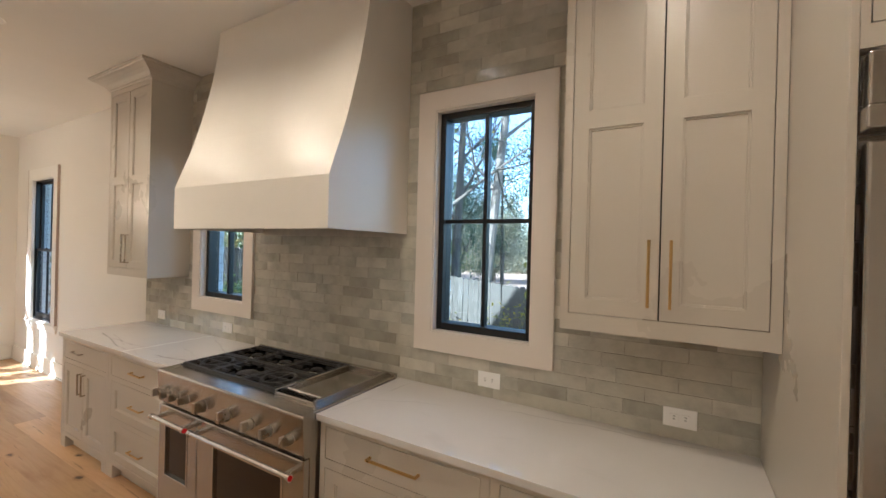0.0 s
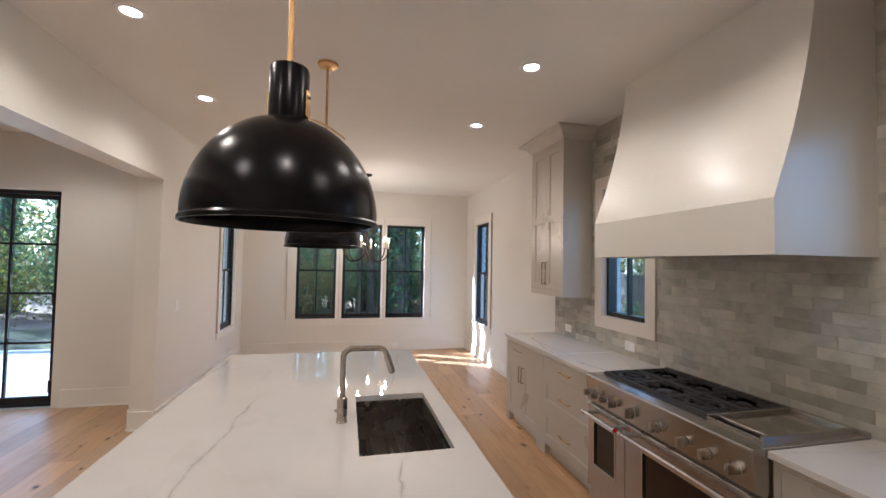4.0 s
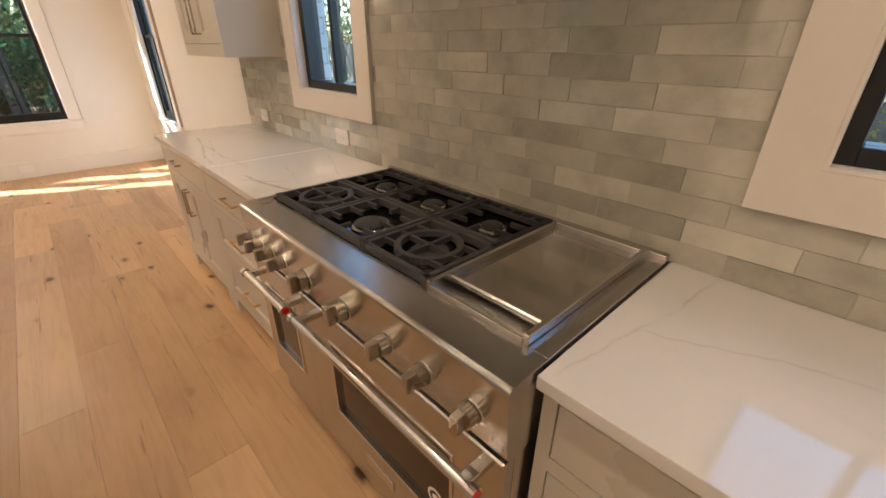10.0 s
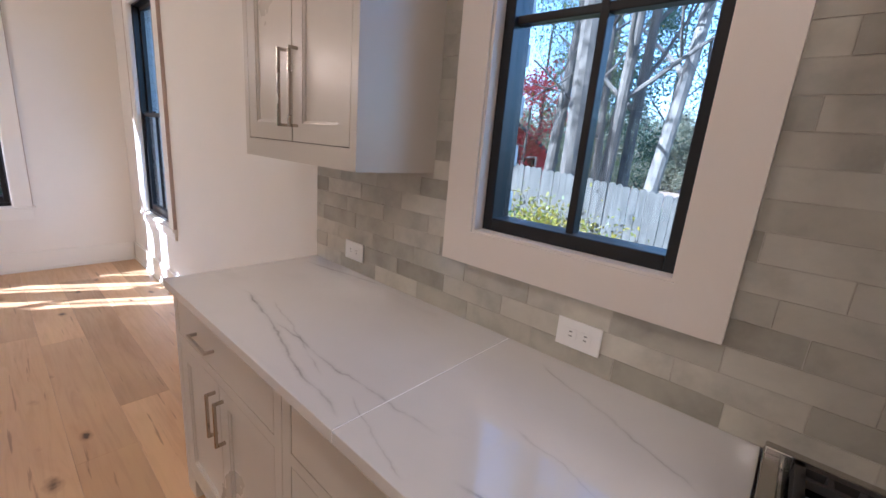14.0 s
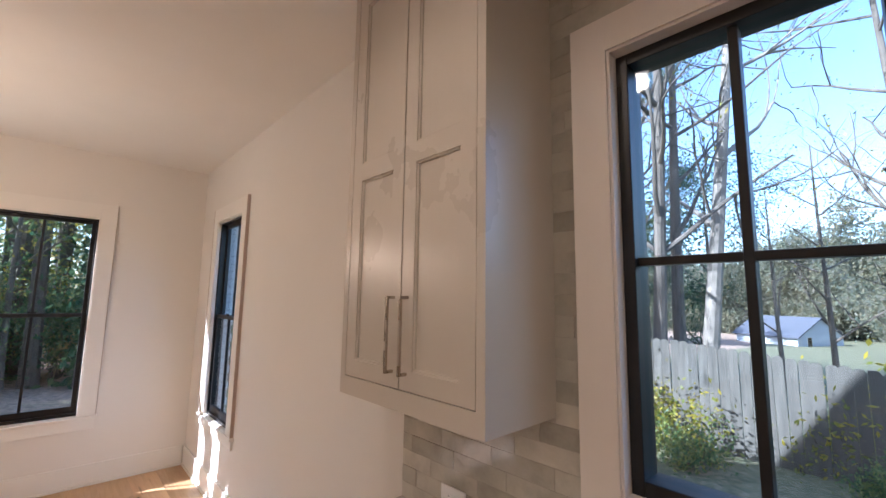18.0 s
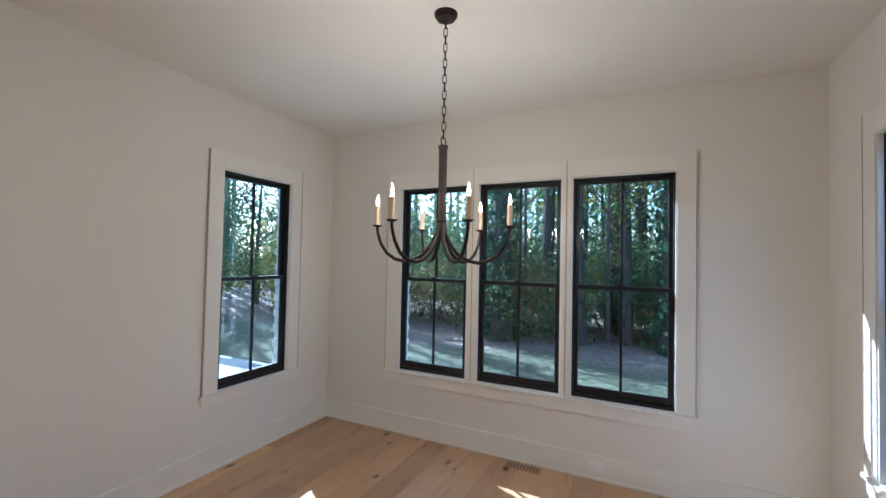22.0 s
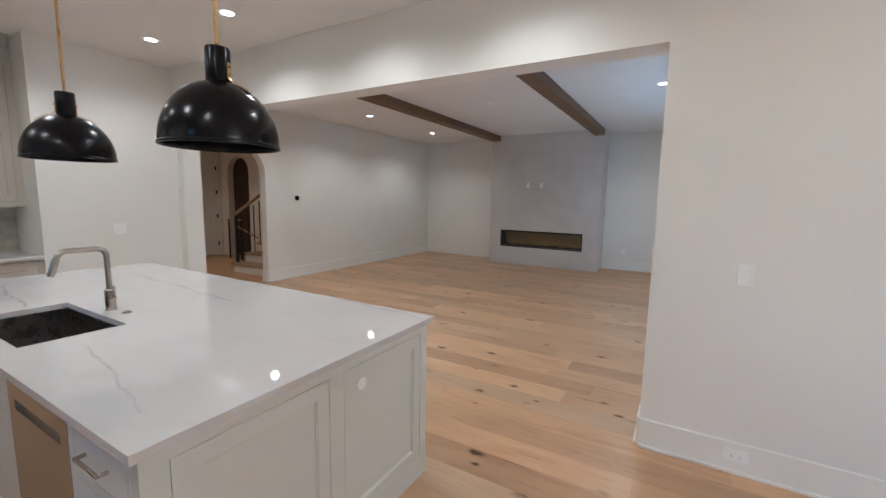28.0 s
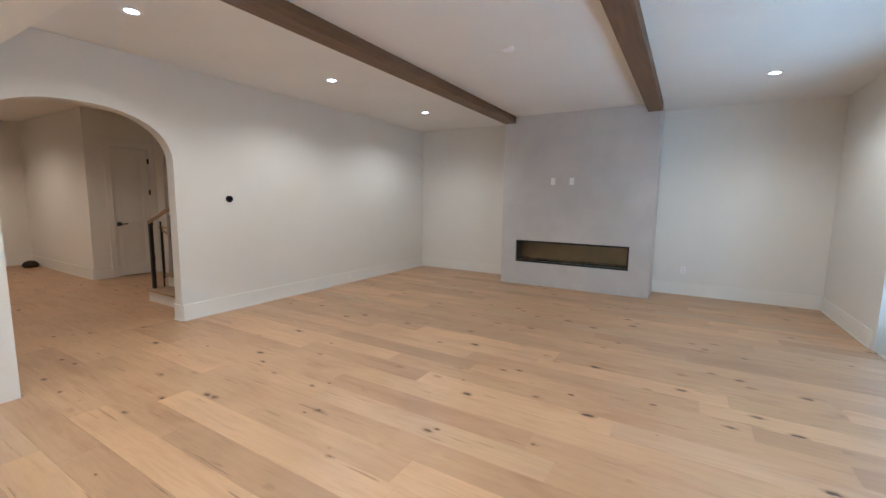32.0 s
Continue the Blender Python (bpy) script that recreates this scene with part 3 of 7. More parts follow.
prof = [(3.45, 0.0), (4.72, 0.0)] + a2[::-1] + [(5.56, 0.0), (5.86, 0.0), (5.86, CEIL + 0.3), (3.45, CEIL + 0.3)]
solid("wall_hall_arch", outline(bmesh.new(), prof, "y", -5.75, -5.60), wall_paint, "white hall wall with a narrow arched recess", "wall")
solid("wall_stair_side", B(3.42, 3.45, -9.2, -5.60, 0.0, CEIL + 0.3), wall_paint, "white wall beside the upper stairs", "wall")
solid("wall_stair_end", B(LIV_E + 0.16, 3.45, -9.35, -9.2, 0.0, CEIL + 0.3), wall_paint, "white wall at the top of the stairs", "wall")
solid("arch_recess_panel", B(4.60, 5.68, -5.80, -5.752, 0.0, 2.6), stair_dark, "dark brown panel closing the back of the arched recess", "panel")

# ---- ceilings and floor base
solid("ceiling_kitchen", B(W_WALL, NICHE_X, S_WALL, N_WALL, CEIL, CEIL + 0.12), ceiling_paint, "smooth off-white kitchen and dining ceiling", "ceiling")
solid("ceiling_living", B(LIV_W, LIV_E, LIV_S, S_BACK, CEIL + 0.005, CEIL + 0.12), ceiling_paint, "smooth off-white living room ceiling", "ceiling")
solid("ceiling_hall", B(LIV_E + 0.16, 9.1, -9.2, -1.05, CEIL, CEIL + 0.12), ceiling_paint, "smooth white hall ceiling", "ceiling")
solid("roof_slab", B(W_WALL - OUT - 0.2, 9.5, LIV_S - OUT - 0.2, N_WALL + OUT + 0.2, CEIL + 0.31, CEIL + 0.4), roof_shingle, "dark flat slab under the house roof", "roof")
# unseen slab, added so that no direct sun enters by the patio doors
solid("roof_eave", B(-7.6, LIV_W - OUT - 0.001, -14.0, -4.6, CEIL + 0.10, CEIL + 0.30), trim_paint, "unseen deep eave added to keep the sun off the living room floor", "roof")
# unseen gable, its ridge set high so that its shadow reaches the fence
bm = bmesh.new()
outline(bm, [(LIV_S - 0.5, CEIL + 0.41), (N_WALL + 0.4, CEIL + 0.41), (-1.6, CEIL + 6.6)], "x", W_WALL - 0.35, 9.5)
solid("house_roof", bm, roof_shingle, "unseen dark gable roof, raised to shade the back fence", "roof")
bm = B(W_WALL - OUT, 9.25, S_BACK, N_WALL + OUT, -0.40, -0.024)
box(bm, LIV_W - OUT, 9.25, LIV_S - OUT, S_BACK, -0.40, -0.024)
solid("floor_base", bm, subfloor, "dark subfloor under the oak boards", "floor")

# ---- chimney breast with the linear fire
bm = frame_slab(BREAST_W, BREAST_E, 0.0, CEIL + 0.0045, -2.526, -0.596, 0.423, 0.819, BREAST_Y, LIV_S)
solid("chimney_breast", bm, plaster, "pale grey plastered chimney breast", "chimney breast")
fire = thing("fireplace", (-1.561, BREAST_Y, 0.423), "long low linear fireplace with a black metal frame", "fireplace")
bm = bmesh.new()
for lim in ((-2.526, -2.500, 0.423, 0.819), (-0.622, -0.596, 0.423, 0.819), (-2.500, -0.622, 0.423, 0.452), (-2.500, -0.622, 0.789, 0.819)):
    box(bm, lim[0], lim[1], BREAST_Y - 0.30, BREAST_Y + 0.006, lim[2], lim[3], bevel=0.002)
part("frame", bm, black_frame, fire)
# the amber reflection of the oak floor is put into this panel's colour
part("back_panel", B(-2.50, -0.622, BREAST_Y - 0.31, BREAST_Y - 0.295, 0.452, 0.789), paint("floor_mirror_brown", (0.31, 0.155, 0.055), 0.35, var=0.3, vscale=4, bumpy=0.05), fire, "back panel in the amber of the mirrored oak floor")
part("burner_tray", B(-2.49, -0.632, BREAST_Y - 0.26, BREAST_Y - 0.06, 0.452, 0.475, bevel=0.004), burner_black, fire)
rnd = random.Random(5)
bm = bmesh.new()
for k in range(46):
    x, y, s = rnd.uniform(-2.46, -0.66), BREAST_Y - rnd.uniform(0.09, 0.22), rnd.uniform(0.012, 0.024)
    made = bmesh.ops.create_icosphere(bm, subdivisions=1, radius=s)["verts"]
    for v in made:
        v.co = Vector((x + v.co.x * rnd.uniform(0.8, 1.3), y + v.co.y, 0.478 + s * 0.6 + v.co.z * 0.7))
tagged(part("glass_pebbles", bm, paint("pebble", (0.10, 0.07, 0.045), 0.25, var=0.3, vscale=20, bumpy=0), fire), kind="stuff")
pane = part("front_glass", B(-2.50, -0.622, BREAST_Y - 0.02, BREAST_Y - 0.014, 0.452, 0.789), pane_glass, fire, "clear front glass")
pane.visible_shadow = False

# ---- ceiling beams
for x0 in (-0.515, -2.862):
    bm = bmesh.new()
    box(bm, x0, x0 + 0.205, BREAST_Y + 0.002, S_BACK - 0.002, CEIL - 0.118, CEIL + 0.004, bevel=0.005)
    solid("ceiling_beam", bm, beam_oak, "brown stained wooden ceiling beam", "beam", kind="", group="living room beams")

# ---- baseboards
def baseboard(along, a0, a1, face, inward, z=0.185, name="baseboard"):
    """Flat board with a small stepped shoe; face is the wall's plane, inward +1 or -1."""
    bm = bmesh.new()
    for thick, top, low in ((0.019, z, 0.018), (0.032, 0.018, 0.0)):
        d = sorted((face + inward * 0.0005, face + inward * thick))
        box(bm, *((a0, a1, *d) if along == "x" else (*d, a0, a1)), low, top, bevel=0.003)
    solid(name, bm, trim_paint, "white painted flat baseboard", "baseboard")


baseboard("y", S_WALL + 0.03, N_WALL - 0.03, W_WALL, 1)
baseboard("x", W_WALL, OPEN_W, S_WALL, 1)
baseboard("x", OPEN_E, E_WALL, S_WALL, 1)
baseboard("x", W_WALL, -3.95, N_WALL, -1)
baseboard("y", S_WALL + 0.03, NICHE_Y, E_WALL, -1)
baseboard("y", S_BACK, S_WALL, OPEN_W, 1)
baseboard("y", LIV_S + 0.03, ARCH_C - ARCH_R - 0.001, LIV_E, -1, 0.2)
baseboard("x", LIV_W, BREAST_W, LIV_S, 1, 0.2)
baseboard("x", BREAST_E, LIV_E, LIV_S, 1, 0.2)
baseboard("y", LIV_S + 0.03, DOORS_Y[0] - 0.08, LIV_W, 1, 0.2)
baseboard("y", DOORS_Y[1] + 0.08, S_BACK - 0.03, LIV_W, 1, 0.2)
baseboard("x", LIV_W, OPEN_W, S_BACK, -1, 0.2)
baseboard("x", 3.45, 4.72, -5.60, 1, 0.2)
baseboard("x", 5.56, 5.83, -5.60, 1, 0.2)
baseboard("y", HALL_DOOR[1] + 0.1, -4.49, 5.86, -1, 0.2)
baseboard("x", 5.86, 9.1, -4.49, 1, 0.2)
baseboard("y", -4.5, -1.05, 9.1, -1, 0.2)
baseboard("x", LIV_E, LIV_E + 0.16, ARCH_C - ARCH_R, 1, 0.2)

# ---- casing of the wide opening: a flat painted lining, a few millimetres proud
bm = bmesh.new()
box(bm, OPEN_W - 0.002, OPEN_W + 0.004, S_BACK - 0.003, S_WALL + 0.003, 0.0, HEAD - 0.004)
box(bm, OPEN_E - 0.004, OPEN_E + 0.002, S_BACK - 0.003, S_WALL + 0.003, 0.0, HEAD - 0.004)
box(bm, OPEN_W - 0.002, OPEN_E + 0.002, S_BACK - 0.003, S_WALL + 0.003, HEAD - 0.004, HEAD + 0.002)
solid("opening_lining", bm, trim_paint, "flat painted lining of the wide opening", "trim")


# ---- windows. Built round the origin: x along the wall, y towards the outside, z up from the sill.
def window_base(name, label):
    return thing(name, (0, 0, 0), label, "window", kind="structure")


def ring(bm, x0, x1, z0, z1, y0, y1, t, tb=None, bevel=0.003):
    """Four bars round a rectangle, t wide (the bottom one tb)."""
    tb = tb or t
    box(bm, x0, x0 + t, y0, y1, z0, z1, bevel=bevel)
    box(bm, x1 - t, x1, y0, y1, z0, z1, bevel=bevel)
    box(bm, x0 + t, x1 - t, y0, y1, z1 - t, z1, bevel=bevel)
    box(bm, x0 + t, x1 - t, y0, y1, z0, z0 + tb, bevel=bevel)
    return bm


def pane_part(win, x0, x1, z0, z1, y):
    p = part("pane", B(x0, x1, y, y + 0.006, z0, z1), pane_glass, win)
    p.visible_shadow = False
    return p


def brick_reveal(win, w, h, y0, y1):
    """White painted brick sides, head and sloping sill outside the frame."""
    course = 0.075
    for side in (-1, 1):
        x = side * w / 2
        k, z = 0, -0.02
        while z < h - 0.01:
            top = min(z + course - 0.009, h)
            a, b = (y0, y1) if k % 2 else (y0 + 0.0, y1 - 0.02)
            lim = sorted((x - side * 0.012, x + side * 0.02))
            part("brick", B(lim[0], lim[1], a, b, z, top, bevel=0.003), white_brick, win)
            k, z = k + 1, z + course
    part("mortar_bed", ring(bmesh.new(), -w / 2 - 0.01, w / 2 + 0.01, -0.04, h + 0.01, y0 + 0.004, y1 - 0.01, 0.014, bevel=0), mortar, win)
    part("brick_sill", B(-w / 2 - 0.03, w / 2 + 0.03, y0, y1 + 0.04, -0.05, -0.024, bevel=0.004), white_brick, win)


def double_hung(name, w, h, label):
    """Black double-hung window: two sashes, each with one upright bar."""
    win = window_base(name, label)
    part("window_frame", ring(bmesh.new(), -w / 2, w / 2, 0, h, 0.012, 0.094, 0.022, 0.03), black_frame, win)
    part("jamb_stop", ring(bmesh.new(), -w / 2 + 0.0005, w / 2 - 0.0005, -0.003, h - 0.0005, -0.016, 0.0115, 0.010, 0.006, bevel=0.002), trim_paint, win)
    mid = h * 0.497
    for sash, z0, z1, y in (("lower_sash", 0.03, mid + 0.018, 0.030), ("upper_sash", mid - 0.018, h - 0.022, 0.062)):
        x0, x1, bot = -w / 2 + 0.022, w / 2 - 0.022, 0.055 if sash == "lower_sash" else 0.034
        bm = ring(bmesh.new(), x0, x1, z0, z1, y, y + 0.03, 0.032, bot)
        s = part(sash, bm, black_frame, win)
        part("muntin", B(-0.010, 0.010, y + 0.004, y + 0.026, z0 + bot, z1 - 0.032, bevel=0.003), black_frame, s)
        pane_part(s, x0 + 0.032, -0.010, z0 + bot, z1 - 0.032, y + 0.012)
        pane_part(s, 0.010, x1 - 0.032, z0 + bot, z1 - 0.032, y + 0.012)
    part("sash_lock", B(-0.03, 0.03, 0.018, 0.034, mid + 0.018, mid + 0.034, bevel=0.004), black_frame, win)
    return win


def fixed_window(name, w, h, label):
    """Black fixed window with a cross of bars."""
    win = window_base(name, label)
    part("window_frame", ring(bmesh.new(), -w / 2, w / 2, 0, h, 0.02, 0.11, 0.040, 0.046), black_frame, win)
    part("muntin", B(-0.011, 0.011, 0.034, 0.076, 0.046, h - 0.04, bevel=0.003), black_frame, win)
    zb = h * 0.50
    part("muntin", B(-w / 2 + 0.04, w / 2 - 0.04, 0.036, 0.074, zb - 0.011, zb + 0.011, bevel=0.003), black_frame, win)
    for x0, x1 in ((-w / 2 + 0.04, -0.011), (0.011, w / 2 - 0.04)):
        pane_part(win, x0, x1, 0.046, zb - 0.011, 0.052)
        pane_part(win, x0, x1, zb + 0.011, h - 0.04, 0.052)
    return win


def interior_casing(win, x0, x1, z0, z1, wx0, wx1, wz0, wz1, mat, sill=True):
    """Flat boards round the opening on the room side; with a sill board and apron for the dining windows."""
    if sill:
        part("casing", B(x0, wx0, -0.024, -0.0005, wz0 - 0.005, z1, bevel=0.002), mat, win)
        part("casing", B(wx1, x1, -0.024, -0.0005, wz0 - 0.005, z1, bevel=0.002), mat, win)
        part("casing", B(wx0, wx1, -0.024, -0.0005, wz1, z1, bevel=0.002), mat, win)
        part("window_sill", B(x0 - 0.02, x1 + 0.02, -0.036, 0.03, wz0 - 0.03, wz0 - 0.006, bevel=0.004), mat, win)
        # thin brownish strips along the outer sides of the casing
        for xa, xb in ((x0 - 0.004, x0 - 0.0005), (x1 + 0.0005, x1 + 0.004)):
            part("casing_edge", B(xa, xb, -0.027, -0.0005, wz0 - 0.005, z1, bevel=0.001), brown_edge, win)
        part("apron", B(x0, x1, -0.018, -0.0005, z0, wz0 - 0.03, bevel=0.002), mat, win)
    else:
        for lim in ((x0, wx0, z0, z1), (wx1, x1, z0, z1), (wx0, wx1, wz1, z1), (wx0, wx1, z0, wz0)):
            part("casing", B(lim[0], lim[1], -0.030, -0.0005, lim[2], lim[3], bevel=0.0004), mat, win)
        part("inner_lining", ring(bmesh.new(), wx0 - 0.001, wx1 + 0.001, wz0 - 0.001, wz1 + 0.001, -0.022, 0.024, 0.009, bevel=0.001), mat, win)


H = TOP - SILL
for i, (a, b) in enumerate(WEST_UNITS):
    win = double_hung(f"window_{i + 1}", b - a, H, "black double-hung window in the row of three")
    brick_reveal(win, b - a, H, 0.096, 0.178)
    if i == 0:
        interior_casing(win, -0.145 - (b - a) / 2, (b - a) / 2 + 0.047, -0.125, H + 0.135, -(b - a) / 2, (b - a) / 2, 0, H, trim_paint)
    elif i == 1:
        interior_casing(win, -(b - a) / 2 - 0.047, (b - a) / 2 + 0.0385, -0.125, H + 0.135, -(b - a) / 2, (b - a) / 2, 0, H, trim_paint)
    else:
        interior_casing(win, -(b - a) / 2 - 0.0385, (b - a) / 2 + 0.12, -0.125, H + 0.135, -(b - a) / 2, (b - a) / 2, 0, H, trim_paint)
    win.matrix_basis = pose(W_WALL, (a + b) / 2, SILL, 0, 0, 90)
w = 0.727
win = double_hung("window_4", w, H, "black double-hung window looking onto the patio")
brick_reveal(win, w, H, 0.096, 0.178)
interior_casing(win, -w / 2 - 0.12, w / 2 + 0.12, -0.10, H + 0.135, -w / 2, w / 2, 0, H, trim_paint)
win.matrix_basis = pose(-6.6285, S_WALL, SILL, 0, 0, 180)
w = 0.72
win = double_hung("window_5", w, H, "black double-hung window in the long wall, sunlit on its frame")
brick_reveal(win, w, H, 0.096, 0.178)
interior_casing(win, -w / 2 - 0.12, w / 2 + 0.13, -0.10, H + 0.135, -w / 2, w / 2, 0, H, trim_paint)
win.matrix_basis = pose(-6.590, N_WALL, SILL, 0, 0, 0)
for i, (a, b) in enumerate(KW):
    kw, kh = b - a, KW_Z[1] - KW_Z[0]
    win = fixed_window(f"window_{6 + i}", kw, kh, "black four-pane kitchen window in a wide flat casing")
    brick_reveal(win, kw, kh, 0.112, 0.168)
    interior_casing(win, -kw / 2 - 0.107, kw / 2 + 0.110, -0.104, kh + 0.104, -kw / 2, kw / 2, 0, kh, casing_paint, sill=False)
    win.matrix_basis = pose((a + b) / 2, N_WALL, KW_Z[0], 0, 0, 0)

# ---- steel doors to the patio: four narrow leaves of glass
doors = thing("door_1", (LIV_W, (DOORS_Y[0] + DOORS_Y[1]) / 2, 0.0), "black steel glazed doors to the patio, closed", "door", kind="structure")
xa, xb = LIV_W - 0.168, LIV_W - 0.088
dw = (DOORS_Y[1] - DOORS_Y[0] - 0.08) / 4
bm = bmesh.new()
for y0 in (DOORS_Y[0], DOORS_Y[1] - 0.04):
    box(bm, xa, xb, y0, y0 + 0.04, 0.0, DOORS_TOP, bevel=0.003)
box(bm, xa, xb, DOORS_Y[0] + 0.04, DOORS_Y[1] - 0.04, DOORS_TOP - 0.04, DOORS_TOP, bevel=0.003)
box(bm, xa, xb, DOORS_Y[0] + 0.04, DOORS_Y[1] - 0.04, 0.0, 0.03, bevel=0.003)
part("door_frame", bm, black_frame, doors)
for k in range(4):
    y0 = DOORS_Y[0] + 0.04 + k * dw + 0.002
    y1, z0, z1, mid = y0 + dw - 0.004, 0.034, DOORS_TOP - 0.044, (y0 + y0 + dw - 0.004) / 2
    bm = bmesh.new()
    box(bm, xa + 0.02, xb - 0.02, y0, y0 + 0.05, z0, z1, bevel=0.002)
    box(bm, xa + 0.02, xb - 0.02, y1 - 0.05, y1, z0, z1, bevel=0.002)
    box(bm, xa + 0.02, xb - 0.02, y0 + 0.05, y1 - 0.05, z1 - 0.05, z1, bevel=0.002)
    box(bm, xa + 0.02, xb - 0.02, y0 + 0.05, y1 - 0.05, z0, z0 + 0.07, bevel=0.002)
    leaf = part("leaf", bm, black_frame, doors)
    rows = [z0 + 0.07 + (z1 - z0 - 0.12) * f for f in (0, 0.27, 0.52, 0.77, 1.0)]
    part("muntin", B(xa + 0.026, xb - 0.026, mid - 0.012, mid + 0.012, z0 + 0.07, z1 - 0.05), black_frame, leaf)
    for r in rows[1:-1]:
        part("muntin", B(xa + 0.027, xb - 0.027, y0 + 0.05, y1 - 0.05, r - 0.012, r + 0.012), black_frame, leaf)
    for lo, hi in ((y0 + 0.05, mid - 0.012), (mid + 0.012, y1 - 0.05)):
        for r0, r1 in zip(rows, rows[1:]):
            p = part("pane", B(LIV_W - 0.130, LIV_W - 0.125, lo, hi, r0, r1), pane_glass, leaf)
            p.visible_shadow = False
    hinge_y = y0 + 0.01 if k % 2 == 0 else y1 - 0.01
    for hz in (0.22, 1.20, 2.18):
        part("hinge", B(xb - 0.02, xb + 0.012, hinge_y - 0.035, hinge_y + 0.035, hz - 0.07, hz + 0.07, bevel=0.006), black_frame, leaf)
part("lever_handle", tube(bmesh.new(), [(xb - 0.02, -6.35, 1.02), (xb + 0.045, -6.35, 1.02), (xb + 0.048, -6.33, 1.02), (xb + 0.048, -6.23, 1.02)], 0.010), black_frame, doors)

# ---- hall door
hd = thing("door_2", (5.86, sum(HALL_DOOR) / 2, 0.0), "white panelled hall door with a black lever, closed", "door", kind="structure")
y0, y1 = HALL_DOOR
bm = bmesh.new()
box(bm, 5.842, 5.8595, y0 - 0.10, y0, 0.0, 2.52, bevel=0.002)
box(bm, 5.842, 5.8595, y1, y1 + 0.10, 0.0, 2.52, bevel=0.002)
box(bm, 5.842, 5.8595, y0, y1, 2.42, 2.52, bevel=0.002)
part("casing", bm, trim_paint, hd)
bm = bmesh.new()
box(bm, 5.885, 5.905, y0 + 0.004, y1 - 0.004, 0.012, 2.415)
for a, b, z0, z1 in ((y0 + 0.004, y0 + 0.12, 0.012, 2.415), (y1 - 0.12, y1 - 0.004, 0.012, 2.415), (y0 + 0.12, y1 - 0.12, 2.28, 2.415), (y0 + 0.12, y1 - 0.12, 0.012, 0.24), (y0 + 0.12, y1 - 0.12, 1.02, 1.16)):
    box(bm, 5.870, 5.885, a, b, z0, z1, bevel=0.002)
leaf = part("leaf", bm, trim_paint, hd)
# added dark block that stops outside light showing round the leaf
part("dark_beyond", B(5.93, 5.98, y0 + 0.001, y1 - 0.001, 0.0005, 2.418), shadow_gap, hd)
part("lever", tube(bmesh.new(), [(5.87, y1 - 0.07, 1.0), (5.815, y1 - 0.07, 1.0), (5.81, y1 - 0.08, 1.0), (5.81, y1 - 0.19, 1.0)], 0.010), black_frame, leaf)
part("rosette", B(5.858, 5.87, y1 - 0.105, y1 - 0.035, 0.965, 1.035, bevel=0.003), black_frame, leaf)
for hz in (0.3, 1.0, 1.6, 2.2):
    part("hinge", B(5.835, 5.868, y0 - 0.012, y0 + 0.012, hz - 0.05, hz + 0.05, bevel=0.003), black_frame, leaf)

# ---------------------------------------------------------------- cabinets
def swing(face):
    """Maps (along, out, up) to world for a front that looks south ('s'), north ('n') or west ('w')."""
    return {"s": lambda u, v, z: (u, -v, z), "n": lambda u, v, z: (u, v, z), "w": lambda u, v, z: (-v, u, z)}[face]


def fbox(bm, face, u0, u1, v0, v1, z0, z1, bevel=0.0):
    """A block on a cabinet front: u along it, v outwards (as the world's coordinate times the front's sign), z up."""
    f = swing(face)
    a, b = f(u0, v0, z0), f(u1, v1, z1)
    return box(bm, min(a[0], b[0]), max(a[0], b[0]), min(a[1], b[1]), max(a[1], b[1]), z0, z1, bevel=bevel)


def front_panel(face, u0, u1, v, z0, z1, panels, thick=0.02, depth=0.010, rail=0.058):
    """A shaker door or drawer front, all one piece, whose face lies at v; panels are the heights (bottom, top) of its sunk fields, or None for a plain slab."""
    bm, f = bmesh.new(), swing(face)
    if not panels:
        return fbox(bm, face, u0, u1, v - thick, v, z0, z1, bevel=0.0015)
    us, zs = [u0, u0 + rail, u1 - rail, u1], [z0] + [h for p in panels for h in p] + [z1]
    grid = [[bm.verts.new(f(u, v, z)) for z in zs] for u in us]
    for i in range(3):
        for j in range(len(zs) - 1):
            quad = [grid[i][j], grid[i + 1][j], grid[i + 1][j + 1], grid[i][j + 1]]
            if i != 1 or j % 2 == 0:
                bm.faces.new(quad)
                continue
            edge = quad
            for inset, d in ((0.0008, 0.004), (0.007, 0.0048), (0.0078, depth)):
                a, b, c, e = us[1] + inset, us[2] - inset, zs[j] + inset, zs[j + 1] - inset
                inner = [bm.verts.new(f(p, v - d, q)) for p, q in ((a, c), (b, c), (b, e), (a, e))]
                for k in range(4):
                    bm.faces.new((edge[k], edge[(k + 1) % 4], inner[(k + 1) % 4], inner[k]))
                edge = inner
            bm.faces.new(edge)
    rim = [grid[i][0] for i in range(4)] + [grid[3][j] for j in range(1, len(zs))] + [grid[i][-1] for i in (2, 1, 0)] + [grid[0][j] for j in range(len(zs) - 2, 0, -1)]
    back = [bm.verts.new(v_.co + Vector(f(0, -thick, 0))) for v_ in rim]
    for k in range(len(rim)):
        m = (k + 1) % len(rim)
        bm.faces.new((rim[k], back[k], back[m], rim[m]))
    bm.faces.new(back)
    return bm


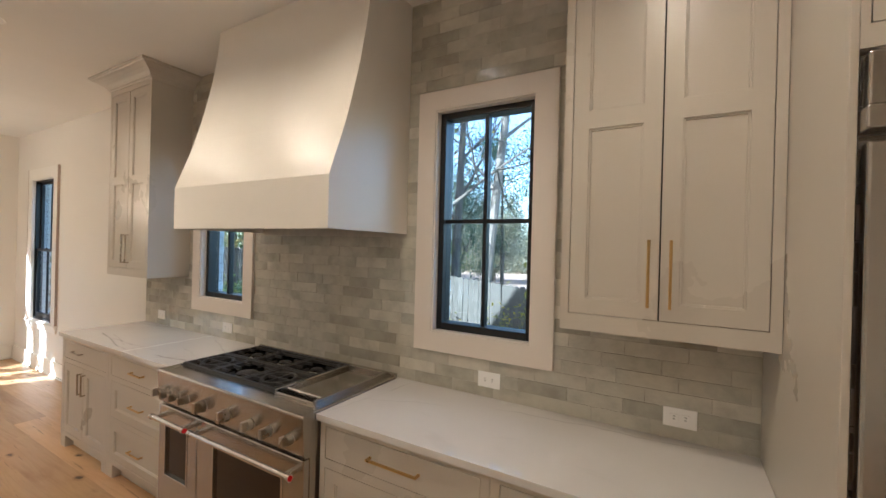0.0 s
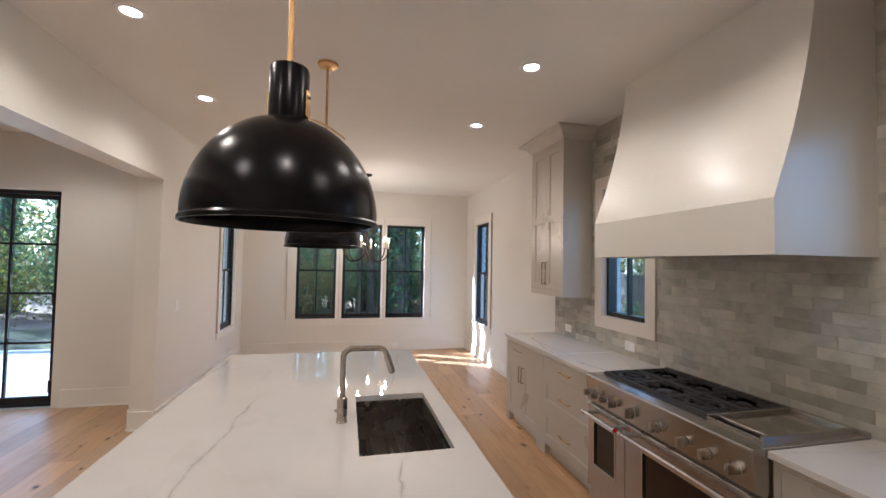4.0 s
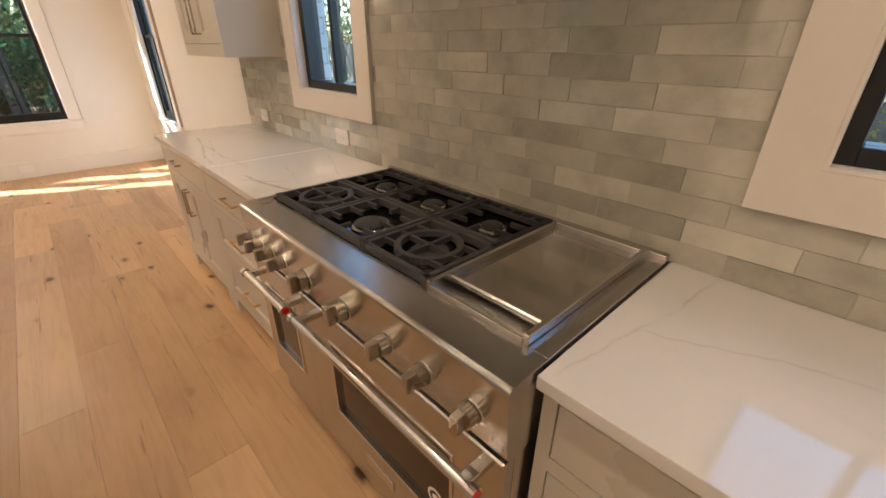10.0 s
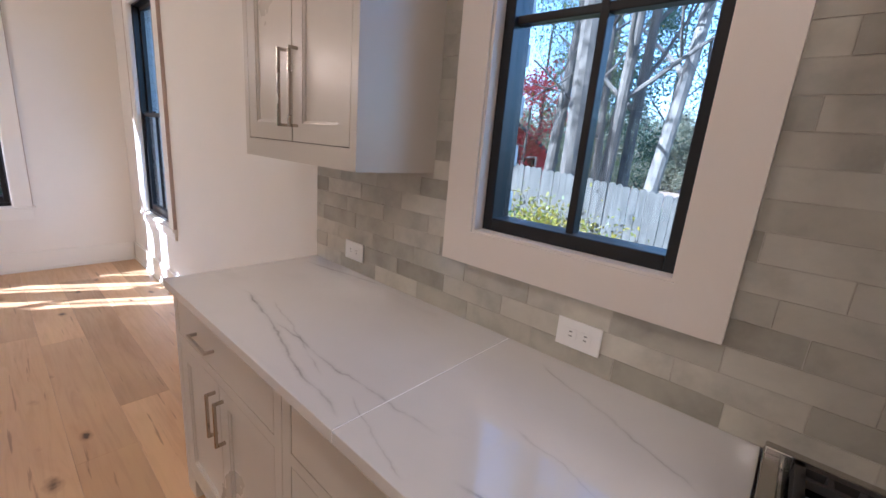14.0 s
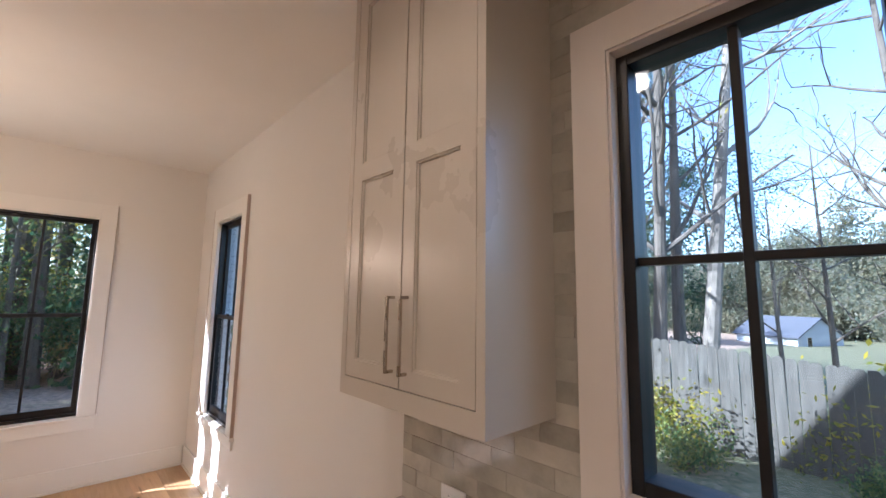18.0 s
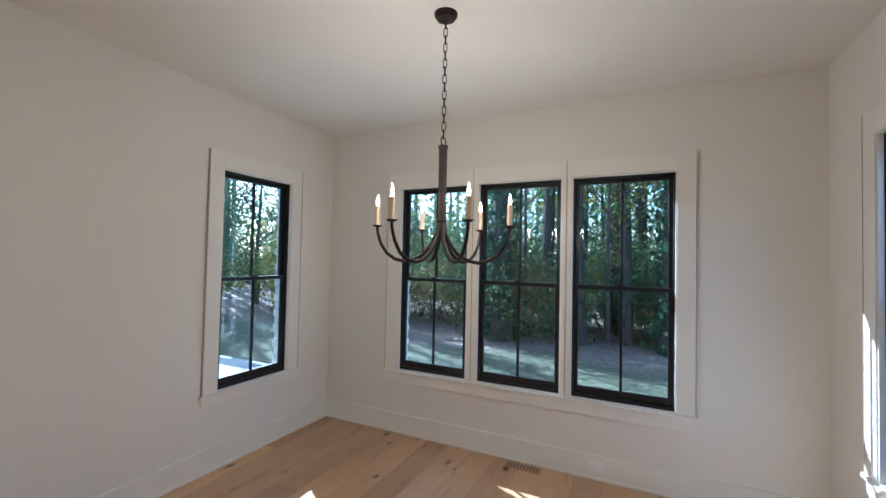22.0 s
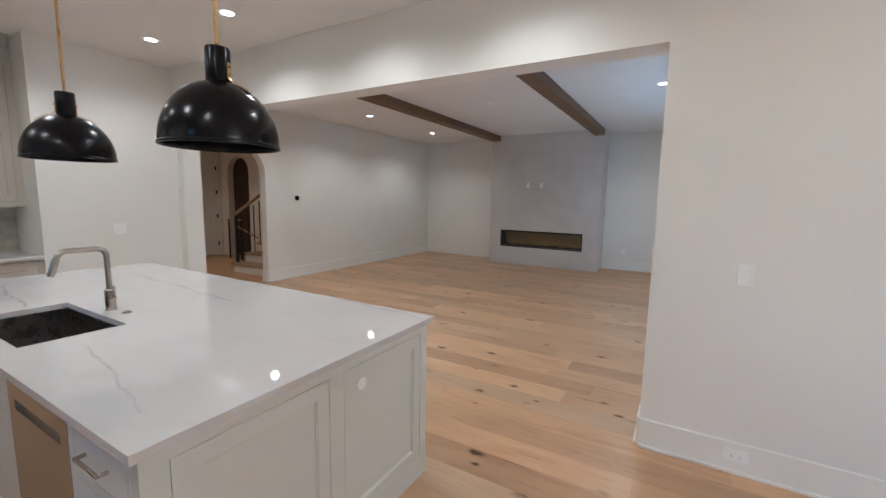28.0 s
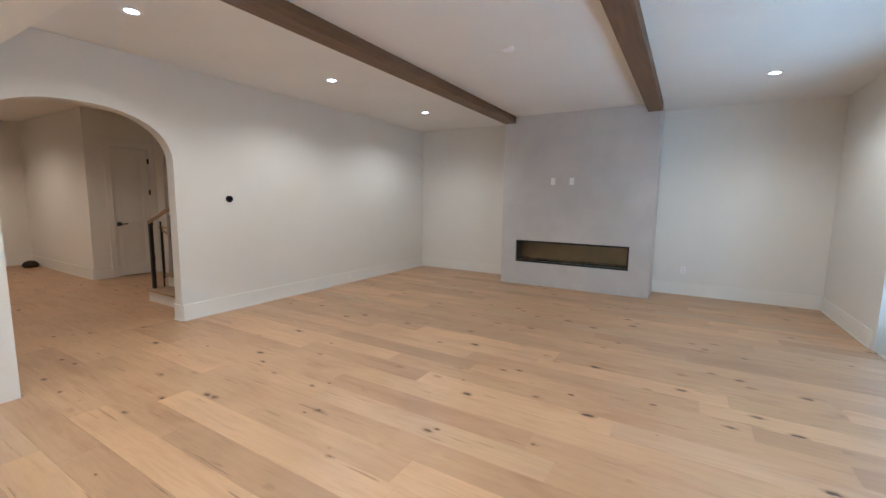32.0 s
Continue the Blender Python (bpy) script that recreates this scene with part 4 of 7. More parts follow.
def pull(face, u, v, z, length, upright, thick=0.0095, out=0.032):
    """A square bar pull on two posts, centred on (u, z)."""
    bm = bmesh.new()
    h, t = length / 2, thick / 2
    if upright:
        fbox(bm, face, u - t, u + t, v + out - thick, v + out, z - h, z + h, bevel=0.0015)
        for s in (-1, 1):
            fbox(bm, face, u - t, u + t, v, v + out - thick, z + s * (h - t) - t, z + s * (h - t) + t, bevel=0.001)
    else:
        fbox(bm, face, u - h, u + h, v + out - thick, v + out, z - t, z + t, bevel=0.0015)
        for s in (-1, 1):
            fbox(bm, face, u + s * (h - t) - t, u + s * (h - t) + t, v, v + out - thick, z - t, z + t, bevel=0.001)
    return bm


def cabinet(name, face, u0, u1, back, front, z0, z1, fronts, label, mat, metal, group="", sunk=None):
    """A cabinet with an inset front. fronts: (kind, u0, u1, z0, z1, panels, pulls); pulls: (u, z, length, upright)."""
    f = swing(face)
    root = thing(name, f((u0 + u1) / 2, (back + front) / 2, z0), label, "cabinet", group)
    t = 0.02
    part("side_panel", fbox(bmesh.new(), face, u0, u0 + t, back, front - t, z0, z1), mat, root)
    part("side_panel", fbox(bmesh.new(), face, u1 - t, u1, back, front - t, z0, z1), mat, root)
    part("bottom_panel", fbox(bmesh.new(), face, u0 + t, u1 - t, back, front - t, z0, z0 + t), mat, root)
    if sunk is None:
        part("top_panel", fbox(bmesh.new(), face, u0 + t, u1 - t, back, front - t, z1 - t, z1), mat, root)
    # solid near-black filler: painted shade behind the gaps round the fronts
    part("dark_interior", fbox(bmesh.new(), face, u0 + t + 0.001, u1 - t - 0.001, back, front - 0.026, z0 + t + 0.001, sunk or z1 - t - 0.001), shadow_gap, root)
    # face frame: everything that the fronts leave free
    us = sorted({u0, u1, *(x for k in fronts for x in (k[1], k[2]))})
    zs = sorted({z0, z1, *(x for k in fronts for x in (k[3], k[4]))})
    bm = bmesh.new()
    for a, b in zip(us, us[1:]):
        run = None
        for c, d in zip(zs, zs[1:]):
            free = not any(k[1] < (a + b) / 2 < k[2] and k[3] < (c + d) / 2 < k[4] for k in fronts)
            if free and run is None:
                run = c
            if not free and run is not None:
                fbox(bm, face, a, b, front - t, front, run, c)
                run = None
        if run is not None:
            fbox(bm, face, a, b, front - t, front, run, zs[-1])
    part("face_frame", bm, mat, root)
    for kind, a, b, c, d, panels, pulls in fronts:
        g = 0.0028
        door = part(kind, front_panel(face, a + g, b - g, front - 0.0005, c + g, d - g, panels), mat, root)
        for u, z, length, upright in pulls:
            part("handle", pull(face, u, front - 0.0005, z, length, upright), metal, door)
    return root


def plinth(root, face, u0, u1, front, mat, depth=0.055, foot=0.085, z=0.095):
    """Set-back kick board with a block foot at each end."""
    part("kick_board", fbox(bmesh.new(), face, u0 + 0.001, u1 - 0.001, front - depth - 0.018, front - depth, 0.0, z), mat, root)
    for a in (u0, u1 - foot):
        part("foot", fbox(bmesh.new(), face, a, a + foot, front - depth, front - 0.0005, 0.0, z, bevel=0.002), mat, root)


def two(z0, z1, rail=0.058):
    return ((z0 + rail, z1 - rail),)


# south-facing fronts: v is minus the world's y
FRONT = -1.432
BACK = -N_WALL + 0.001
zb, zt = 0.095, 0.884


c = cabinet("base_cabinet", "s", -3.945, -3.130, BACK, FRONT, zb, zt, [
    ("drawer", -3.905, -3.170, 0.715, 0.852, None, [(-3.64, 0.785, 0.16, False)]),
    ("door", -3.905, -3.540, 0.125, 0.680, two(0.125, 0.680), [(-3.572, 0.56, 0.16, True)]),
    ("door", -3.540, -3.170, 0.125, 0.680, two(0.125, 0.680), [(-3.508, 0.56, 0.16, True)])],
    "greige painted base cabinet with a drawer over two doors", cabinet_paint, nickel)
plinth(c, "s", -3.945, -3.130, FRONT, cabinet_paint)
c = cabinet("base_cabinet", "s", -3.128, -2.272, BACK, FRONT, zb, zt, [
    ("drawer", -3.085, -2.315, 0.715, 0.852, None, [(-2.70, 0.785, 0.16, False)]),
    ("drawer", -3.085, -2.315, 0.425, 0.680, two(0.425, 0.680), [(-2.70, 0.560, 0.16, False)]),
    ("drawer", -3.085, -2.315, 0.125, 0.392, two(0.125, 0.392), [(-2.70, 0.262, 0.16, False)])],
    "greige painted three-drawer base cabinet beside the range", cabinet_paint, brass)
plinth(c, "s", -3.128, -2.272, FRONT, cabinet_paint)
c = cabinet("base_cabinet", "s", -1.030, -0.205, BACK, FRONT, zb, zt, [
    ("drawer", -1.000, -0.240, 0.715, 0.858, None, [(-0.62, 0.790, 0.25, False)]),
    ("drawer", -1.000, -0.240, 0.415, 0.675, two(0.415, 0.675), [(-0.62, 0.556, 0.25, False)]),
    ("drawer", -1.000, -0.240, 0.125, 0.378, two(0.125, 0.378), [(-0.62, 0.265, 0.25, False)])],
    "greige painted three-drawer base cabinet with brass pulls", cabinet_paint, brass)
plinth(c, "s", -1.030, -0.205, FRONT, cabinet_paint)
c = cabinet("base_cabinet", "s", -0.203, 0.628, BACK, FRONT, zb, zt, [
    ("drawer", -0.168, 0.595, 0.715, 0.858, None, [(0.215, 0.790, 0.30, False)]),
    ("door", -0.168, 0.212, 0.125, 0.675, two(0.125, 0.675), [(0.178, 0.55, 0.20, True)]),
    ("door", 0.212, 0.595, 0.125, 0.675, two(0.125, 0.675), [(0.248, 0.55, 0.20, True)])],
    "greige base cabinet with a drawer, two doors and brass pulls", cabinet_paint, brass)
plinth(c, "s", -0.203, 0.628, FRONT, cabinet_paint)


def crown(root, face, u0, u1, back, front, z0, z1, mat, side0=True, side1=True):
    """Coved crown moulding round the top of a wall cabinet."""
    h, f, bm = z1 - z0, swing(face), bmesh.new()
    rings = []
    for o, k in ((0.006, 0.0), (0.010, 0.10), (0.020, 0.14), (0.026, 0.26), (0.040, 0.42), (0.062, 0.58), (0.088, 0.70), (0.108, 0.76), (0.112, 0.82), (0.124, 0.85), (0.124, 1.0)):
        a, b, z = u0 - (o if side0 else 0), u1 + (o if side1 else 0), z0 + h * k
        rings.append([bm.verts.new(f(u, v, z)) for u, v in ((a, back), (a, front + o), (b, front + o), (b, back))])
    for p, q in zip(rings, rings[1:]):
        for k in range(4):
            bm.faces.new((p[k], p[(k + 1) % 4], q[(k + 1) % 4], q[k]))
    bm.faces.new(rings[0]), bm.faces.new(rings[-1])
    part("crown", bm, mat, root)


for u0, u1, hand, label in ((-3.928, -3.240, nickel, "tall greige wall cabinet with two doors and bronze pulls"), (-0.046, 0.628, brass, "tall greige wall cabinet with two doors and slim brass pulls")):
    mid, zb2, zt2 = (u0 + u1) / 2, 1.432, 2.895
    fields = ((1.492, 2.130), (2.196, 2.835))
    c = cabinet("wall_cabinet", "s", u0, u1, BACK, -1.708, 1.370, 2.935, [
        ("door", u0 + 0.030, mid, zb2, zt2, fields, [(mid - 0.034, 1.596, 0.235, True)]),
        ("door", mid, u1 - 0.030, zb2, zt2, fields, [(mid + 0.034, 1.596, 0.235, True)])],
        label, cabinet_paint, hand)
    crown(c, "s", u0, u1, BACK, -1.708, 2.935, CEIL - 0.001, cabinet_paint, side0=True, side1=u1 < 0)

# ---------------------------------------------------------------- worktops
def slab(name, x0, x1, y0, y1, label, z1=COUNTER, thick=0.030):
    return solid(name, B(x0, x1, y0, y1, z1 - thick, z1, bevel=0.002), quartz, label, "worktop", kind="")


slab("worktop", -3.960, -2.882, COUNTER_F, TILE_Y + 0.008, "white veined quartz worktop with a joint near its middle")
top = slab("worktop", -2.8795, -2.262, COUNTER_F, TILE_Y + 0.008, "white veined quartz worktop running up to the range")
part("joint_filler", B(-2.8819, -2.8796, COUNTER_F + 0.001, TILE_Y + 0.007, COUNTER - 0.028, COUNTER - 0.0004), white_plastic, top, "pale joint filler")
slab("worktop", -1.036, 0.6285, COUNTER_F, TILE_Y + 0.008, "white veined quartz worktop with soft grey veins")

# ---------------------------------------------------------------- range hood
hood = thing("range_hood", (-1.64, 1.72, 1.742), "white plastered range hood that flares out to a deep band", "range hood")
side = [(1.416, 1.742), (1.416, 1.985), (1.452, 2.085), (1.488, 2.180), (1.520, 2.275), (1.548, 2.370), (1.574, 2.465), (1.598, 2.560), (1.618, 2.655), (1.636, 2.750), (1.652, 2.850), (1.664, 2.945), (1.672, CEIL - 0.001), (N_WALL - 0.001, CEIL - 0.001), (N_WALL - 0.001, 1.742)]
bm = outline(bmesh.new(), side, "x", -2.280, -1.002)
under = [f for f in bm.faces if f.normal.z < -0.9 and f.calc_center_median().z < 1.75]
bmesh.ops.inset_region(bm, faces=under, thickness=0.035)
for v in {v for f in under for v in f.verts}:
    v.co.z += 0.09
part("shell", bm, hood_paint, hood)
part("liner", B(-2.242, -1.040, 1.455, 1.996, 1.822, 1.830), steel, hood, "stainless liner")
for k in range(3):
    x0 = -2.20 + k * 0.375
    bm = bmesh.new()
    box(bm, x0, x0 + 0.355, 1.50, 1.95, 1.806, 1.8215)
    filt = part("baffle_filter", bm, sink_steel, hood)
    for j in range(9):
        xx = x0 + 0.02 + j * 0.036
        part("baffle", B(xx, xx + 0.020, 1.515, 1.935, 1.790, 1.8055, bevel=0.003), sink_steel, filt)
for x in (-2.16, -1.12):
    part("hood_lamp", turned(bmesh.new(), [(0, 1.800), (0.03, 1.800), (0.034, 1.806), (0.034, 1.8215), (0, 1.8215)], (x, 1.478, 0), 20), chrome, hood)

# ---------------------------------------------------------------- range
RX0, RX1, RF = -2.258, -1.040, 1.372
rng = thing("range_cooker", ((RX0 + RX1) / 2, 1.69, 0.0), "stainless steel double-oven gas range with six burners and a griddle", "range")
part("body", B(RX0 + 0.003, RX1 - 0.003, RF + 0.012, 2.010, 0.035, 0.895, bevel=0.003), steel, rng)
part("kick_panel", B(RX0 + 0.002, RX1 - 0.002, RF + 0.004, RF + 0.03, 0.030, 0.155, bevel=0.004), steel, rng)
for x in (RX0 + 0.06, RX1 - 0.06):
    for y in (1.45, 1.95):
        part("leg", turned(bmesh.new(), [(0, 0), (0.022, 0), (0.022, 0.012), (0.016, 0.02), (0.016, 0.036), (0, 0.036)], (x, y, 0), 14), chrome, rng)
prof = [(1.4478, 0.924), (1.347, 0.924), (1.341, 0.9222), (1.3375, 0.918), (1.336, 0.912), (1.350, 0.742), (1.356, 0.733), (1.366, 0.729), (1.4478, 0.729)]
part("control_panel", outline(bmesh.new(), prof, "x", RX0, RX1), steel, rng)


def knob(x, z, r):
    """A ridged control knob that points south."""
    y = 1.342 + (0.885 - z) * 0.128
    bm = turned(bmesh.new(), [(0, 0.004), (r * 1.28, 0.004), (r * 1.28, -0.006), (r * 1.12, -0.009), (r * 1.12, -0.012)], (x, y, z), 28, "y")
    part("knob_bezel", bm, chrome, rng, smooth=True)
    bm = bmesh.new()
    pr = []
    for j in range(36):
        a, rr = 2 * math.pi * j / 36, r * (1.0 if j % 3 else 0.93)
        pr.append((x + rr * math.cos(a), z + rr * math.sin(a)))
    outline(bm, pr, "y", y - 0.012, y - 0.036)
    ridged = part("knob", bm, nickel, rng)
    part("grip", B(x - r * 0.40, x + r * 0.40, y - 0.062, y - 0.0355, z - r * 0.95, z + r * 0.95, bevel=0.003), nickel, ridged)


for x, r in ((-2.215, 0.022), (-2.135, 0.022), (-2.050, 0.022), (-1.955, 0.022), (-1.800, 0.030), (-1.590, 0.030), (-1.400, 0.024), (-1.265, 0.024), (-1.125, 0.024)):
    knob(x, 0.805, r)
for x0, x1, g0, g1 in ((RX0 + 0.004, -1.868, -2.185, -1.955), (-1.862, RX1 - 0.004, -1.715, -1.180)):
    ga, gb = 0.325, 0.618
    door = part("oven_door", frame_slab(x0, x1, 0.162, 0.720, g0, g1, ga, gb, RF - 0.022, RF + 0.010), steel, rng)
    part("oven_window", B(g0 - 0.002, g1 + 0.002, RF - 0.012, RF + 0.004, ga - 0.002, gb + 0.002), dark_glass, door, "dark oven glass")
    part("window_trim", ring(bmesh.new(), g0 - 0.004, g1 + 0.004, ga - 0.004, gb + 0.004, RF - 0.026, RF - 0.011, 0.010, bevel=0.002), chrome, door)
    hy, hz = RF - 0.075, 0.668
    part("handle", tube(bmesh.new(), [(x0 + 0.03, hy, hz), (x1 - 0.03, hy, hz)], 0.0135, 16), chrome, door, smooth=True)
    for x in (x0 + 0.055, x1 - 0.055):
        part("handle_post", B(x - 0.014, x + 0.014, hy, RF - 0.02, hz - 0.011, hz + 0.011, bevel=0.003), chrome, door)
    for x in (x0 + 0.028, x1 - 0.028):
        part("end_cap", tube(bmesh.new(), [(x - 0.009, hy, hz), (x + 0.009, hy, hz)], 0.0165, 16), chrome, door)
    part("medallion", tube(bmesh.new(), [(x1 - 0.020, hy, hz), (x1 - 0.0165, hy, hz)], 0.0125, 16), red_enamel, door, "red enamel end button")
part("name_plate", B(-1.56, -1.42, RF - 0.026, RF - 0.021, 0.222, 0.262, bevel=0.001), chrome, rng)
part("round_sticker", turned(bmesh.new(), [(0, RF - 0.0135), (0.030, RF - 0.0135), (0.030, RF - 0.0122)], (-1.245, 0, 0.385), 24, "y"), white_plastic, rng, "round white sticker")
part("sticker_mark", turned(bmesh.new(), [(0.012, RF - 0.0139), (0.022, RF - 0.0139), (0.022, RF - 0.0136)], (-1.245, 0, 0.385), 24, "y"), slot_dark, rng)
# cooktop
part("top_frame", B(RX0 + 0.0015, RX1 - 0.0015, 1.449, 2.014, 0.893, 0.903), steel, rng)
part("back_ledge", B(RX0, RX1, 1.994, 2.0185, 0.9035, 0.940, bevel=0.003), steel, rng)
part("side_ledge", B(RX0, RX0 + 0.028, 1.4485, 1.9935, 0.9035, 0.926, bevel=0.003), steel, rng)
part("burner_well", B(-2.222, -1.374, 1.452, 1.990, 0.9032, 0.9065), burner_black, rng, "glossy black burner pan")
part("round_badge", turned(bmesh.new(), [(0, 0.9262), (0.020, 0.9262), (0.021, 0.9247)], (-2.205, 1.412, 0), 24), chrome, rng)


def bar(bm, x0, y0, x1, y1, w, z0, z1):
    d = Vector((x1 - x0, y1 - y0, 0)).normalized()
    s = Vector((-d.y, d.x, 0)) * w / 2
    a, b = Vector((x0, y0, 0)), Vector((x1, y1, 0))
    low, up = [Vector((0, 0, z0)) + p for p in (a - s, b - s, b + s, a + s)], [Vector((0, 0, z1)) + p * 1 for p in (a - s * 0.75, b - s * 0.75, b + s * 0.75, a + s * 0.75)]
    vs = [bm.verts.new(p) for p in low + up]
    for q in ((3, 2, 1, 0), (4, 5, 6, 7), (0, 1, 5, 4), (1, 2, 6, 5), (2, 3, 7, 6), (3, 0, 4, 7)):
        bm.faces.new([vs[i] for i in q])


gx, gy = (-2.216, -1.3775), (1.454, 1.988)
gw, gd = (gx[1] - gx[0]) / 3, (gy[1] - gy[0]) / 2
for i in range(3):
    for j in range(2):
        x0, y0 = gx[0] + i * gw + 0.001, gy[0] + j * gd + 0.001
        x1, y1 = x0 + gw - 0.002, y0 + gd - 0.002
        cx, cy = (x0 + x1) / 2, (y0 + y1) / 2
        bm = bmesh.new()
        za, zc, w = 0.928, 0.943, 0.021
        for a in ((x0, y0 + w / 2, x1, y0 + w / 2), (x0, y1 - w / 2, x1, y1 - w / 2), (x0 + w / 2, y0, x0 + w / 2, y1), (x1 - w / 2, y0, x1 - w / 2, y1)):
            bar(bm, *a, w, za - 0.006, zc)
        for a, b in ((x0 + 0.008, y0 + 0.008), (x1 - 0.008, y0 + 0.008), (x0 + 0.008, y1 - 0.008), (x1 - 0.008, y1 - 0.008)):
            box(bm, a - 0.007, a + 0.007, b - 0.007, b + 0.007, 0.9066, za)
        if (i, j) in ((0, 0), (2, 0)):
            rr, steps = 0.088, 40
            for k in range(steps):
                a0, a1 = 2 * math.pi * k / steps, 2 * math.pi * (k + 1) / steps
                bar(bm, cx + rr * math.cos(a0), cy + rr * math.sin(a0), cx + rr * math.cos(a1), cy + rr * math.sin(a1), 0.021, za, zc + 0.001)
            bar(bm, cx - rr, cy, cx + rr, cy, 0.012, za, zc)
            bar(bm, cx, cy - rr, cx, cy + rr, 0.012, za, zc)
            for s in (-1, 1):
                for o in (-0.062, 0.0, 0.062):
                    reach = rr + 0.004 if o == 0.0 else 0.072
                    bar(bm, cx + s * (gw / 2 - 0.010), cy + o, cx + s * reach, cy + o, 0.012, za, zc)
                bar(bm, cx, cy + s * (gd / 2 - 0.010), cx, cy + s * (rr + 0.004), 0.012, za, zc)
        elif j == 0:
            for s in (-1, 1):
                for o, reach in ((-0.070, 0.066), (0.0, 0.052), (0.070, 0.066)):
                    bar(bm, cx + s * (gw / 2 - 0.010), cy + o, cx + s * reach, cy + o, 0.012, za, zc)
                bar(bm, cx, cy + s * (gd / 2 - 0.010), cx, cy + s * 0.075, 0.012, za, zc)
        else:
            for s in (-1, 1):
                for o, reach in ((-0.055, 0.060), (0.020, 0.060)):
                    bar(bm, cx + s * (gw / 2 - 0.010), cy + o, cx + s * reach, cy + o, 0.012, za, zc)
            bar(bm, cx, y0 + 0.010, cx, cy - 0.062, 0.012, za, zc)
            bar(bm, x0 + 0.010, y1 - 0.052, x1 - 0.010, y1 - 0.052, 0.014, za, zc)
            for o in (-0.086, -0.043, 0.0, 0.043, 0.086):
                bar(bm, cx + o, y1 - 0.012, cx + o, y1 - 0.050, 0.012, za, zc - 0.001)
        part("grate", bm, cast_iron, rng)
        rr = 0.056 if j == 0 else 0.038
        base = part("burner", turned(bmesh.new(), [(0, 0.9066), (rr + 0.012, 0.9066), (rr + 0.010, 0.912), (rr, 0.914), (rr, 0.919), (0, 0.919)], (cx, cy, 0), 28), chrome, rng, smooth=True)
        part("burner_cap", turned(bmesh.new(), [(0, 0.9191), (rr * 0.93, 0.9191), (rr * 0.95, 0.922), (rr * 0.80, 0.9255), (0, 0.9265)], (cx, cy, 0), 28), cast_iron, base, smooth=True)
# griddle
GX0, GX1 = -1.3735, -1.082
part("griddle_plate", B(GX0 + 0.012, GX1 - 0.018, 1.520, 1.972, 0.918, 0.926, bevel=0.002), griddle_steel, rng, "polished stainless griddle plate")
part("griddle_wall", B(GX0, GX0 + 0.0115, 1.449, 1.9735, 0.9035, 0.945, bevel=0.003), steel, rng)
part("griddle_wall", B(GX1 - 0.0175, GX1 - 0.004, 1.449, 1.9935, 0.9035, 0.948, bevel=0.003), steel, rng)
part("side_ledge", B(GX1 - 0.0035, RX1, 1.4485, 1.9935, 0.9035, 0.9245, bevel=0.002), steel, rng)
part("griddle_wall", B(GX0 + 0.012, GX1 - 0.018, 1.4485, 1.4545, 0.9035, 0.936, bevel=0.002), steel, rng)
part("griddle_wall", B(GX0 + 0.012, GX1 - 0.018, 1.9725, 1.9935, 0.9035, 0.945, bevel=0.003), steel, rng)
part("grease_trough", B(GX0 + 0.012, GX1 - 0.018, 1.455, 1.519, 0.9035, 0.909), steel, rng)
part("griddle_lip", tube(bmesh.new(), [(GX0 + 0.0125, 1.522, 0.931), (GX1 - 0.0185, 1.522, 0.931)], 0.009, 12), chrome, rng, smooth=True)

# ---------------------------------------------------------------- refrigerator in its tall surround
sur = thing("fridge_surround", (1.2, 1.6, 0.0), "tall greige side panel and cupboard round the refrigerator", "cabinet")
part("side_panel", B(0.630, 0.645, 1.204, N_WALL - 0.001, 0.0, CEIL - 0.001, bevel=0.002), cabinet_paint, sur)
part("top_cupboard", B(0.6455, NICHE_X - 0.001, 1.225, N_WALL - 0.001, 2.078, CEIL - 0.001), cabinet_paint, sur)
bm = bmesh.new()
for lim in ((0.6455, 0.660, 2.078, CEIL - 0.001), (1.745, NICHE_X - 0.001, 2.078, CEIL - 0.001), (0.660, 1.745, 2.078, 2.125), (0.660, 1.745, 2.945, CEIL - 0.001)):
    box(bm, lim[0], lim[1], 1.204, 1.2245, lim[2], lim[3])
part("face_frame", bm, cabinet_paint, sur)
part("cupboard_door", front_panel("s", 0.663, 1.20, -1.206, 2.128, 2.942, ((2.19, 2.88),)), cabinet_paint, sur)
part("cupboard_door", front_panel("s", 1.204, 1.742, -1.206, 2.128, 2.942, ((2.19, 2.88),)), cabinet_paint, sur)
fr = thing("refrigerator", (1.20, 1.6, 0.0), "built-in stainless steel refrigerator with a top grille", "refrigerator")
part("body", B(0.652, 1.742, 1.225, N_WALL - 0.002, 0.02, 2.072), sink_steel, fr)
part("kick_plate", B(0.675, 1.74, 1.2, 1.2249, 0.0, 0.09), black_frame, fr)
for x0, x1, hx in ((0.655, 1.205, 1.15), (1.212, 1.738, 1.27)):
    d = part("fridge_door", B(x0, x1, 1.185, 1.2249, 0.10, 1.895, bevel=0.006), steel, fr)
    part("handle", tube(bmesh.new(), [(hx, 1.115, 0.55), (hx, 1.115, 1.75)], 0.014, 14), chrome, d, smooth=True)
    for z in (0.62, 1.68):
        part("handle_post", B(hx - 0.012, hx + 0.012, 1.115, 1.1755, z - 0.012, z + 0.012, bevel=0.003), chrome, d)
part("top_grille", B(0.655, 1.738, 1.188, 1.2249, 1.96, 2.068, bevel=0.005), steel, fr)
part("grille_bracket", B(0.647, 1.739, 1.165, 1.2249, 1.912, 1.957, bevel=0.004), steel, fr)

# ---------------------------------------------------------------- bar niche in the east wall
NB = -(NICHE_X - 0.002)
